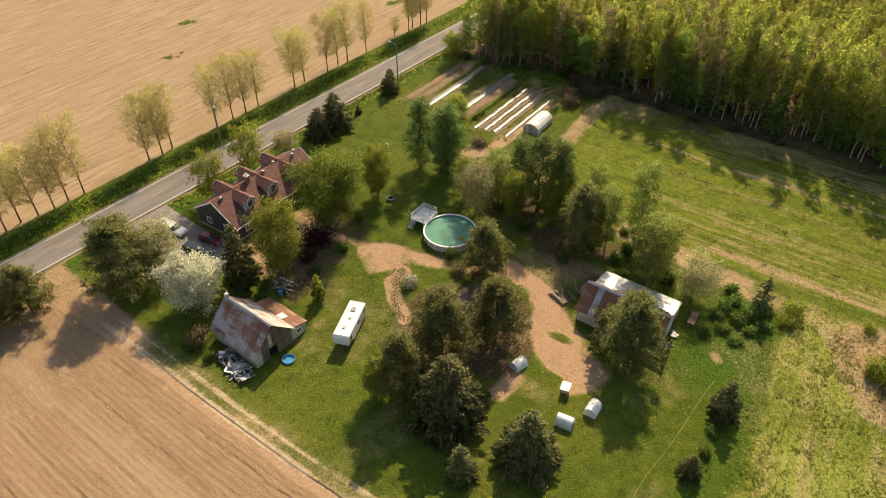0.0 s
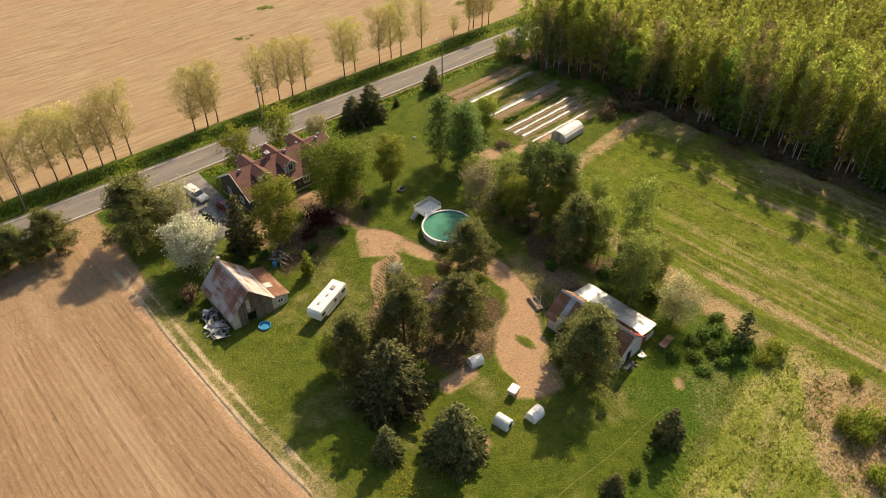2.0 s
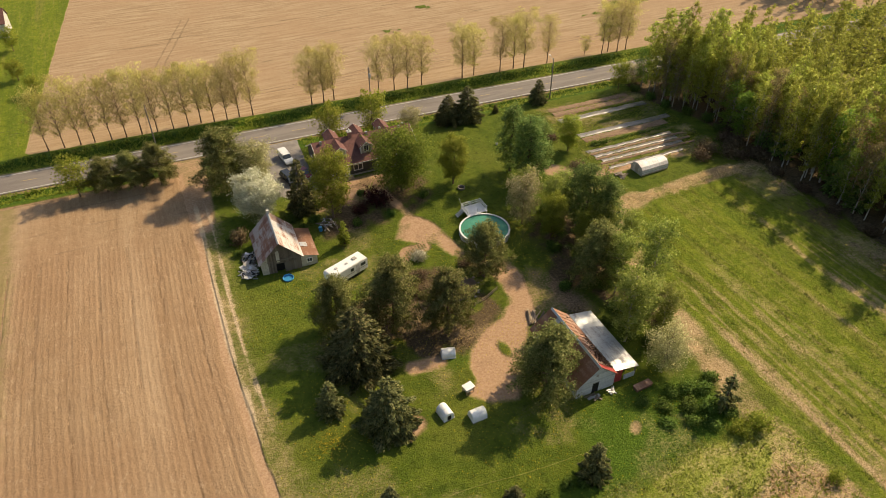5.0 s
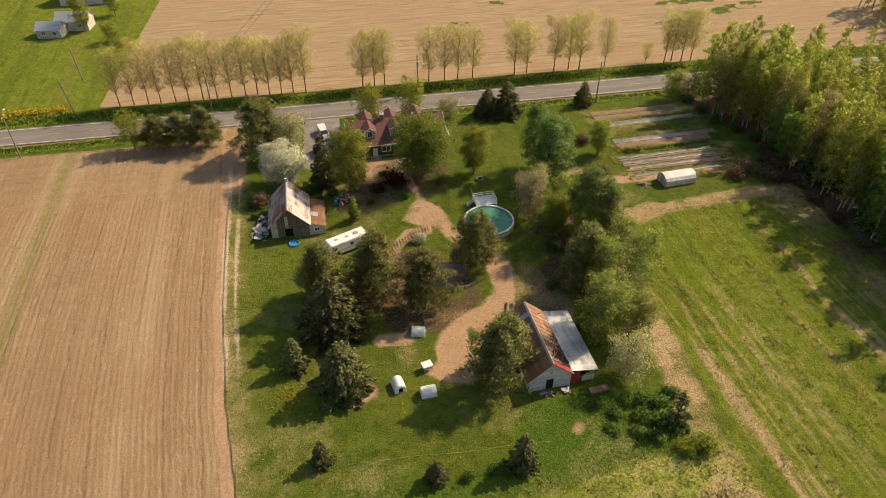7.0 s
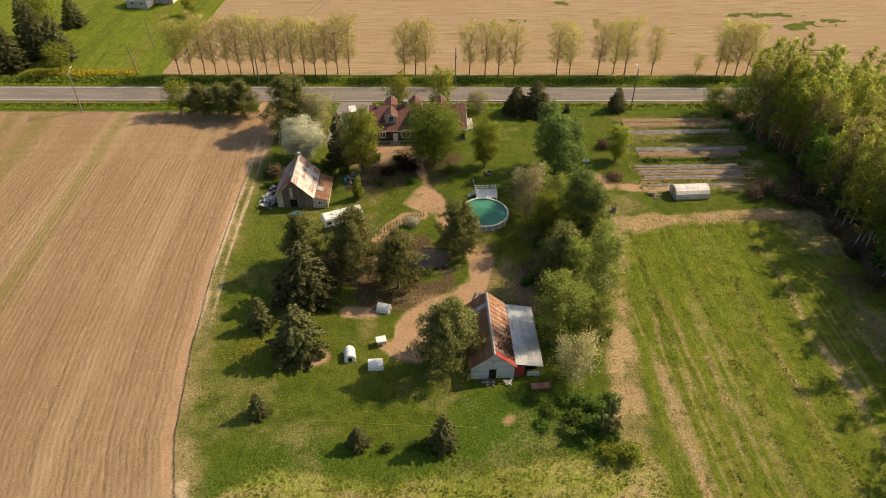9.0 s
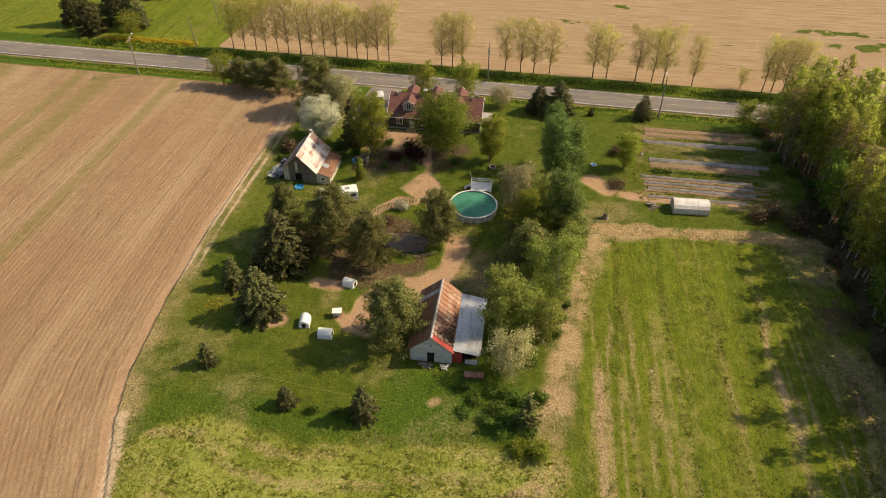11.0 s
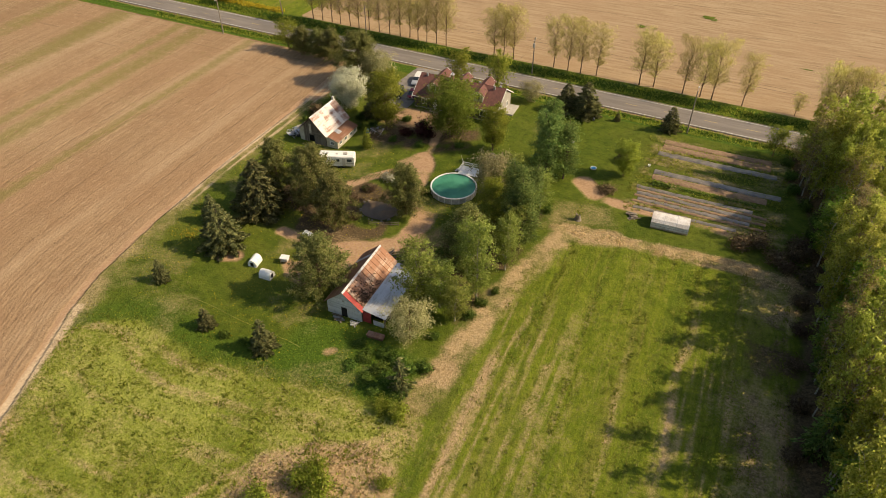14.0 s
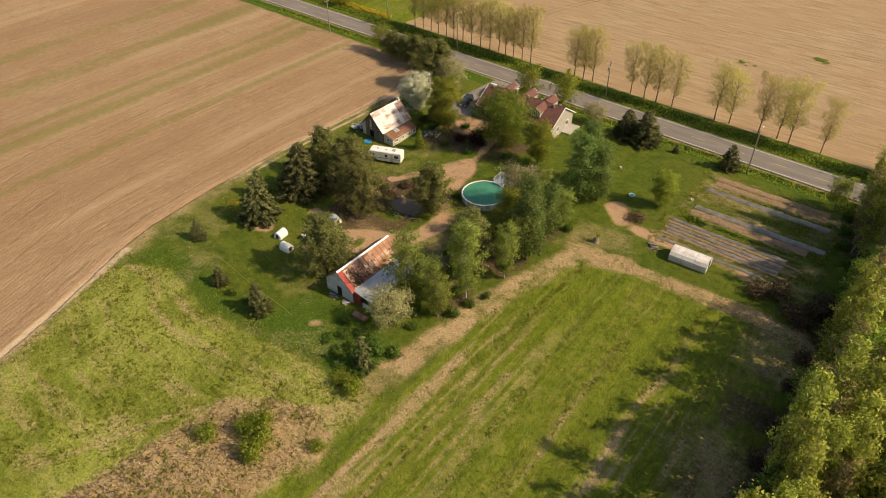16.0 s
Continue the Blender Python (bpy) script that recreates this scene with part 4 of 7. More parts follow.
# driveway of grey gravel beside the house
DRIVE = poly_mask([(-36.0, 67), (-33, 64.5), (-27.2, 65.5), (-26.6, 84), (-26.0, 87.2), (-34.0, 87.4), (-34.6, 82), (-35.2, 76)], 0.7)


def drive_height(x, y):
    return terrain(x, y) + 0.16 * DRIVE(x, y) - 0.10 + 0.02 * fbm(x, y, 1.5, 63, 2)


drive = new("driveway", grid_mesh("driveway", np.arange(-38, -24, 0.4), np.arange(62, 86.2, 0.4), drive_height, M["drive"]))
tagged(drive, "short driveway of worn grey gravel between house and road", "driveway", kind="structure")

# ---- trees round the yard ----
RNG = np.random.default_rng(7)
spruce_a = tree_thing("spruce_tree", conifer(1, 10, 7.0, 19000, 0.30, ragged=0.10), "bark_dark", "leaf_spruce", "dark green spruce with dense drooping boughs on the lawn", "tree", "spruces of the yard")
stand(spruce_a, [(-34.1, 7.5, 9.6, 8.8), (-34.5, 19.1, 12.0, 9.0), (11.2, 79.6, 8.6, 6.6), (6.6, 79.8, 7.2, 5.6)], 10, 7.0, RNG)
spruce_b = tree_thing("spruce_tree", conifer(2, 7, 4.2, 9500, 0.25, ragged=0.11), "bark_dark", "leaf_spruce", "small dark spruce standing alone in the grass", "tree", "spruces of the yard")
stand(spruce_b, [(-13.9, -9.4, 6.6, 4.4), (-24.7, -9.0, 4.2, 3.1), (-40.5, 12.8, 6.6, 4.2), (-38.1, -3.6, 5.0, 3.0), (30.0, 80.3, 6.4, 4.8), (-32.0, 59.8, 12.4, 5.8), (18.5, 79.8, 2.4, 1.6)], 7, 4.2, RNG)
spruce_c = tree_thing("thin_spruce", conifer(3, 6, 2.4, 1500, 0.32, ragged=0.3, gap=0.35), "bark_dark", "leaf_spruce", "thin half-bare spruce beside the shed", "tree", "spruces of the yard")
stand(spruce_c, [(-12.8, 8.6, 7.6, 2.8), (7.8, -7.7, 5.4, 2.8)], 6, 2.4, RNG)

pine_a = tree_thing("pine_tree", pine(11, 12.6, 8.8, 1.4, 27000, 0.27, limbs=60), "bark_brown", "leaf_pine", "broad olive-green pine with open tufted crown", "tree", "pines of the yard")
stand(pine_a, [(-12.6, 4.3, 11.2, 9.2), (-26.9, 25.2, 12.4, 8.6), (6.0, 20.6, 12.0, 7.6), (-43.4, 72.6, 13.0, 10.4)], 12, 8.5, RNG)
pine_b = tree_thing("pine_tree", pine(12, 11.6, 7.8, 1.6, 21000, 0.27, limbs=52), "bark_brown", "leaf_pine", "olive-green pine with bare lower trunk", "tree", "pines of the yard")
stand(pine_b, [(-35.3, 26.0, 10.6, 7.0), (-19.9, 20.9, 10.8, 8.2), (-9.6, 29.3, 10.4, 7.8), (-55.0, 79.2, 8.8, 7.6), (-60.0, 80.6, 7.4, 7.0), (-64.8, 80.8, 7.2, 7.0)], 11, 7.5, RNG)

maple = tree_thing("maple_tree", broadleaf(21, 12.5, 12.0, 0.9, 26000, 0.27, r=0.26, limbs=38, clumps=6, spread=0.14), "bark_brown", "leaf_maple", "large round maple with dense fresh green leaves", "tree")
maple.matrix_basis = place(maple, -12.7, 58.5, 40)
lime = tree_thing("linden_tree", broadleaf(22, 14, 8.8, 1.1, 15000, 0.26, "column", 0.2, 34, 5, 0.13, 0.8), "bark_brown", "leaf_lime", "tall yellow-green tree with loose upright crown", "tree")
lime.matrix_basis = place(lime, -27.3, 55.8, 10)
for x, y, h, w in ((-2.7, 56.7, 10.4, 6.4), (24.6, 58.4, 8.0, 5.4), (-37.0, 28.5, 6.5, 4.2), (5.6, 33.5, 9.5, 5.0), (8.3, 27.5, 9.5, 4.6)):
    copy_thing(lime, place(lime, x, y, h * 37, w / 8.2, h / 14))
blossom = tree_thing("blossoming_tree", broadleaf(23, 8.6, 8.4, 0.6, 25000, 0.24, r=0.17, limbs=30, spread=0.14), "bark_dark", "leaf_blossom", "round tree covered in pale white blossom beside the barn", "tree")
blossom.matrix_basis = place(blossom, -39.9, 61.3, 0)
grey = tree_thing("budding_tree", broadleaf(24, 9, 6.6, 1.2, 7500, 0.22, r=0.13, limbs=30, spread=0.15), "bark_brown", "leaf_grey", "greyish tree with pale opening buds", "tree", "pale budding trees")
stand(grey, [(4.8, 1.4, 7.6, 6.6), (3.2, 39.6, 12.6, 6.6), (-37.6, 71.4, 11.2, 7.2), (-2.1, 80.6, 5.8, 5.2), (57.5, 81.0, 6.0, 6.5)], 9, 6.6, RNG)
larch = tree_thing("larch_tree", broadleaf(25, 16, 5.6, 1.4, 9500, 0.22, "spire", 0.16, 48, 5, 0.13, 0.5), "bark_dark", "leaf_larch", "tall feathery soft-green larch", "tree", "tall larches")
stand(larch, [(9.7, 56.4, 16.5, 7.4), (10.6, 50.8, 16.0, 7.0), (11.0, 31.6, 16.3, 6.0), (12.8, 28.4, 15.0, 5.6), (12.0, 36.0, 13.0, 5.2), (13.8, 52.5, 13.5, 5.0)], 16, 5.6, RNG)
birch = tree_thing("birch_tree", broadleaf(26, 14, 5.8, 2.0, 7200, 0.24, "column", 0.13, 36, 5, 0.13, 0.7), "bark_birch", "leaf_birch", "slender young birch with pale trunk and thin crown", "tree", "birches beside the shed")
stand(birch, [(10.8, 13.4, 17.0, 6.2), (2.9, 7.8, 11.6, 6.8), (7.5, 17.0, 10.5, 5.0), (12.6, 22.0, 10.0, 4.6), (6.2, 9.5, 8.5, 5.5), (9.5, 7.6, 7.5, 4.6), (11.4, 27.2, 9.2, 5.0), (8.2, 38.0, 8.4, 5.0), (12.6, 41.2, 7.0, 4.4), (6.0, 44.0, 7.4, 4.6)], 14, 5.8, RNG)
back = tree_thing("roadside_tree", broadleaf(27, 8, 6.2, 1.5, 3400, 0.30, r=0.13, limbs=26, spread=0.15), "bark_brown", "leaf_lime", "light yellow-green young tree between house and road", "tree", "young trees by the road")
stand(back, [(-20.3, 80.3, 9.2, 6.4), (-10.8, 81.0, 8.6, 6.4), (-69.8, 81.4, 7.0, 6.0), (51.5, 78.5, 6.0, 4.5)], 8, 6.2, RNG)

columnar = tree_thing("columnar_shrub", conifer(28, 5.2, 1.6, 2600, 0.22, foot=0.05, ragged=0.1, r=0.06, droop=-0.5), "bark_brown", "leaf_lime", "narrow yellow-green columnar cedar on the lawn", "shrub")
columnar.matrix_basis = place(columnar, -27.8, 47.6, 0, 1.45, 1.0)

# roadside row of poplars
pop_a = tree_thing("poplar_tree", broadleaf(31, 13.5, 6.2, 3.0, 4300, 0.2, "column", 0.12, 46, 5, 0.14, 1.2), "bark_brown", "leaf_poplar", "tall poplar with sparse yellow-brown spring leaves in a roadside row", "tree", "poplars of the roadside row")
pop_b = tree_thing("poplar_tree", broadleaf(32, 13.5, 5.8, 3.2, 3900, 0.2, "column", 0.11, 42, 5, 0.14, 1.3), "bark_brown", "leaf_poplar", "tall poplar with sparse yellow-brown spring leaves in a roadside row", "tree", "poplars of the roadside row")
POPLAR_X = [-75.5, -72.4, -69.2, -66.4, -63.0, -60.0, -56.8, -53.6, -50.2, -47.0, -44.2, -41.4, -38.6, -35.8, -32.8, -19.0, -16.2, -13.6, -2.6, 1.3, 4.6, 8.6, 19.4, 22.8, 29.8, 33.9, 36.6, 43.5, 60.0, 62.4, 64.6, 67.5]
for i, x in enumerate(POPLAR_X):
    p = pop_a if i % 2 else pop_b
    h = RNG.uniform(12.6, 15.4) * (0.88 if 16 < x < 24 else 1.0)
    m = place(p, x, 100.4 - 0.032 * x + RNG.normal() * 0.35, RNG.uniform(0, 360), RNG.uniform(0.95, 1.22), h / 13.5)
    if i < 2:
        p.matrix_basis = m
    else:
        copy_thing(p, m)
copy_thing(pop_a, place(pop_a, 55.0, 99.0, 20, 0.6, 0.42))

# ---- the wood ----
wood_a = tree_thing("aspen_tree", broadleaf(41, 15, 3.5, 1.8, 2500, 0.27, "column", 0.11, 30, 5, 0.16, 1.5), "bark_birch", "leaf_wood", "tall slender aspen with pale trunk at the wood's edge", "tree", "trees of the wood")
wood_b = tree_thing("aspen_tree", broadleaf(42, 14, 3.2, 2.2, 2300, 0.27, "oval", 0.09, 30, 5, 0.16, 1.2), "bark_birch", "leaf_wood", "tall slender aspen with pale trunk at the wood's edge", "tree", "trees of the wood")
wood_c = tree_thing("young_maple", broadleaf(43, 13, 4.6, 1.0, 2600, 0.28, "oval", 0.14, 28, 5, 0.15, 0.7), "bark_birch", "leaf_wood_green", "fresh green young maple at the wood's edge", "tree", "trees of the wood")
wood_d = tree_thing("dark_fir", conifer(44, 11, 4.4, 2400, 0.45, ragged=0.2), "bark_dark", "leaf_larch", "dark green fir among the wood's pale trees", "tree", "trees of the wood")
wood_e = tree_thing("bare_aspen", broadleaf(45, 14, 3.2, 2.6, 1500, 0.22, "column", 0.09, 30, 5, 0.16, 1.5), "bark_birch", "leaf_bud", "slender aspen with brownish buds, still nearly bare", "tree", "trees of the wood")
SORTS = [wood_a, wood_b, wood_c, wood_d, wood_e]


def wood_spots():
    rng = np.random.default_rng(77)
    out = []
    for gx in np.arange(62.2, 160, 3.3):
        for gy in np.arange(-58, 126, 3.3):
            x, y = gx + rng.uniform(-1.5, 1.5), gy + rng.uniform(-1.5, 1.5)
            if 79.5 < y < 99.5 or (y > 80 and x < 57):
                continue
            if y > 99 and x < 136:
                continue
            out.append((x, y))
    for k in range(16):
        out.append((rng.uniform(56.5, 62), rng.uniform(62, 80)))
    for k in range(60):
        yy = rng.uniform(-50, 60)
        out.append((rng.uniform(60.6, 64.5), yy))
    return out


spots = sorted(wood_spots(), key=lambda p: p[0] + 0.12 * abs(p[1] - 20))
near, far = spots[:290], spots[290:]
first = set()
for i, (x, y) in enumerate(near):
    k = int(RNG.choice(5, p=[0.40, 0.28, 0.13, 0.04, 0.15]))
    o = SORTS[k]
    m = place(o, x, y, RNG.uniform(0, 360), RNG.uniform(0.85, 1.25), RNG.uniform(0.75, 1.18) * (1.16 if y < 30 else 1.0))
    if k not in first:
        first.add(k)
        o.matrix_basis = m
    else:
        copy_thing(o, m)


def joined_wood(spots, name):
    """Far trees as one mesh: crowns and trunks in two materials."""
    protos = []
    for s in (61, 62, 63):
        rng = np.random.default_rng(s)
        protos.append((broadleaf(s, 15, 3.3, 3.0, 760, 0.34, "spire", 0.10, 18, 5, 0.16, 1.5)))
    rng = np.random.default_rng(65)
    LV, LF, LN, WV, WF, nl, nw = [], [], [], [], [], 0, 0
    for x, y in spots:
        (wv, wf), (lv, lf) = protos[rng.integers(0, 3)]
        a, s, h = rng.uniform(0, 6.28), rng.uniform(0.85, 1.2), rng.uniform(0.62, 1.12)
        R = np.array([[math.cos(a) * s, -math.sin(a) * s, 0], [math.sin(a) * s, math.cos(a) * s, 0], [0, 0, h]])
        o = (x, y, tz(x, y))
        LV.append(lv @ R.T + o)
        sf, sn = soft_normals(lv, lf)
        LN.append(sn @ R.T)
        LF.append(sf + nl)
        nl += len(lv)
        wv, wf = wv[: 5 * 10], wf[: 5 * 5]
        WV.append(wv @ R.T + o)
        WF.append(wf + nw)
        nw += len(wv)
    wood = thing("woods", "deep spring wood of yellow-green aspens and birches", "woods", kind="stuff")
    tagged(part("crowns", mesh_of("crowns", np.concatenate(LV), np.concatenate(LF), M["leaf_wood"], normals=np.concatenate(LN)), None, wood), kind="stuff")
    tagged(part("trunks", mesh_of("trunks", np.concatenate(WV), np.concatenate(WF), M["bark_birch"], True), None, wood), kind="stuff")


joined_wood(far, "woods")

# ---- bushes ----
bush = tree_thing("bush", shrub(71, 1.6, 2.4, 1500, 0.2), "bark_dark", "leaf_bush", "dark green leafy bush in tall grass", "bush", "bushes round the yard", "stem", "foliage")
BUSHES = [(-21.0, -9.6, 1.0, 1.3), (-17.6, -9.3, 1.2, 1.9), (-15.9, -9.9, 1.0, 1.6), (3.5, -5.8, 1.6, 3.0), (0.6, -4.6, 1.3, 2.6), (5.9, -6.9, 1.8, 3.2), (2.4, -8.0, 1.2, 2.4), (7.2, -4.2, 1.5, 2.8), (5.2, -3.6, 1.8, 3.0), (9.4, -3.0, 1.6, 2.6), (3.0, -3.0, 1.4, 2.6), (4.4, -9.4, 1.2, 2.6), (7.9, -9.0, 1.2, 2.4), (-1.6, -2.6, 0.9, 2.2), (-0.8, -7.0, 0.9, 2.4)]
stand(bush, [(x, y, h * 1.15, w * 1.3) for x, y, h, w in BUSHES], 1.6, 2.4, RNG)
for x, y, h, w in ((5.7, 14.2, 2.4, 3.2), (2.4, 11.8, 2.0, 3.0), (5.8, 5.6, 2.2, 3.2), (8.0, 3.0, 1.6, 2.6), (11.0, 9.3, 2.4, 3.4), (8.8, 13.6, 2.6, 3.6), (13.0, 16.0, 1.6, 2.2), (-46.0, 55.0, 2.4, 3.2), (-45.5, 51.5, 1.8, 2.6), (-20.0, 33.2, 1.3, 2.4), (-22.5, 30.0, 1.6, 2.6), (-9.0, 36.4, 2.6, 2.6), (-31.0, 56.0, 2.0, 3.0)):
    copy_thing(bush, place(bush, x, y, x * 51, w / 2.4, h / 1.6))
for x, y, h, w in ((-17.4, 52.0, 1.6, 2.6), (1.2, 21.4, 1.8, 3.4), (6.8, 36.6, 2.6, 3.8), (14.4, 40.6, 2.2, 2.6), (-29.4, 27.6, 2.4, 3.2), (-25.0, 30.6, 2.0, 3.0), (-24.0, 52.0, 1.6, 3.0), (-33.4, 54.2, 1.8, 2.8), (-35.0, 57.4, 2.4, 3.2), (-29.2, 60.4, 2.2, 3.6), (-24.8, 60.6, 1.8, 3.2), (-20.4, 60.4, 1.4, 2.6), (-9.6, 55.0, 1.5, 2.8), (9.0, 41.0, 2.2, 3.6), (4.6, 30.8, 2.4, 3.8), (12.4, 31.4, 1.6, 2.8), (12.0, 12.6, 1.8, 3.0), (7.0, 19.6, 2.0, 3.4), (11.4, 24.0, 1.8, 3.0), (59.6, 52.0, 2.6, 4.0), (60.4, 57.0, 3.0, 4.0), (58.4, 61.4, 2.8, 3.8), (56.0, 66.0, 2.6, 3.6), (55.4, 71.0, 2.6, 3.6), (54.6, 76.0, 2.4, 3.4)):
    copy_thing(bush, place(bush, x, y, x * 33, w / 2.4, h / 1.6))
red_bush = tree_thing("red_leaved_bush", shrub(72, 2.4, 3.6, 1400, 0.26), "bark_dark", "leaf_red", "dark red-leaved ornamental bush before the house", "bush", "", "stem", "foliage")
red_bush.matrix_basis = place(red_bush, -18.9, 56.8, 0, 1.35, 1.3)
copy_thing(red_bush, place(red_bush, -22.3, 55.0, 70, 0.6, 0.6))
white_bush = tree_thing("flowering_bush", shrub(73, 1.7, 2.8, 1500, 0.2), "bark_dark", "leaf_blossom", "low round bush in white flower by the pond", "bush", "", "stem", "foliage")
white_bush.matrix_basis = place(white_bush, -17.6, 37.8, 0)
brown_bush = tree_thing("brown_brush", shrub(74, 1.8, 3.2, 1100, 0.24, 14), "bark_brown", "leaf_brown", "leafless tangle of brown brushwood", "bush", "brown brushwood", "stem", "twig_crown")
stand(brown_bush, [(23.3, 63.6, 1.7, 3.2), (22.8, 51.8, 1.3, 3.8), (-44.6, 54.6, 3.2, 3.2), (48.0, 44.5, 2.2, 4.0), (51.0, 46.0, 2.6, 4.2), (54.0, 43.0, 2.4, 4.2), (57.0, 45.0, 2.6, 4.0), (56.0, 41.0, 2.0, 3.6), (59.5, 40.5, 2.4, 4.0), (60.0, 47.0, 2.6, 4.0), (58.4, 34.0, 1.8, 3.4), (58.8, 27.5, 1.8, 3.2), (58.6, 20.0, 1.6, 3.0), (59.0, 12.0, 1.8, 3.2), (58.6, 3.0, 1.6, 3.0), (-19.4, 33.4, 1.2, 2.8), (-11.2, 33.2, 1.3, 2.8), (-9.8, 30.6, 1.0, 2.4), (-17.8, 24.4, 0.9, 2.4), (-20.6, 29.2, 1.2, 2.6), (61.4, 50.0, 2.8, 4.2), (57.6, 48.2, 2.4, 4.0)], 1.8, 3.2, RNG)

willow_bush = tree_thing("willow_bush", shrub(75, 2.4, 3.0, 1500, 0.24, 10), "bark_brown", "leaf_lime", "yellow-green willow bush in dry straw", "bush", "willow bushes in the straw", "stem", "foliage")
stand(willow_bush, [(5.6, -25.6, 3.2, 3.4), (7.0, -28.0, 2.4, 2.8), (4.0, -23.6, 2.0, 2.4), (3.2, -25.8, 2.2, 2.4), (-0.6, -29.6, 1.4, 2.6), (12.6, -21.8, 1.0, 1.8), (9.6, -12.0, 1.8, 2.6), (7.0, -11.8, 1.3, 2.2)], 2.4, 3.0, RNG)


# ---- house ----
def slab(bm, a, b, c, d, thick):
    """A sloping plate through four corners, given thickness downwards."""
    top = [bm.verts.new(v) for v in (a, b, c, d)]
    low = [bm.verts.new(Vector(v) - Vector((0, 0, thick))) for v in (a, b, c, d)]
    bm.faces.new(top)
    bm.faces.new(low[::-1])
    for i in range(4):
        bm.faces.new((top[i], low[i], low[(i + 1) % 4], top[(i + 1) % 4]))
    bmesh.ops.recalc_face_normals(bm, faces=bm.faces)
    return bm


def window_parts(parent, name, cx, cz, w, h, y, out=-1, axis="y", panes=2):
    """A white frame with panes, proud of a wall that faces along y or x."""

    def bx(u0, v0, u1, v1, d0, d1):
        if axis == "y":
            return boxed(u0, min(y + out * d0, y + out * d1), v0, u1, max(y + out * d0, y + out * d1), v1)
        return boxed(min(y + out * d0, y + out * d1), u0, v0, max(y + out * d0, y + out * d1), u1, v1)

    t = 0.12
    bm = bx(cx - w / 2 - t, cz - h / 2 - t, cx + w / 2 + t, cz - h / 2, 0.0, 0.09)
    for q in ((cx - w / 2 - t, cz + h / 2, cx + w / 2 + t, cz + h / 2 + t), (cx - w / 2 - t, cz - h / 2, cx - w / 2, cz + h / 2), (cx + w / 2, cz - h / 2, cx + w / 2 + t, cz + h / 2), (cx - 0.04, cz - h / 2, cx + 0.04, cz + h / 2)):
        o = bx(*q, 0.0, 0.09)
        me = bpy.data.meshes.new("t")
        o.to_mesh(me)
        o.free()
        bm.from_mesh(me)
        bpy.data.meshes.remove(me)
    win = part(name, bm, M["white_paint"], parent)
    pw = w / panes
    for k in range(panes):
        u = cx - w / 2 + pw * k
        part("pane", bx(u + 0.03, cz - h / 2 + 0.01, u + pw - 0.03, cz + h / 2 - 0.01, 0.0, 0.03), M["glass"], win)
    return win


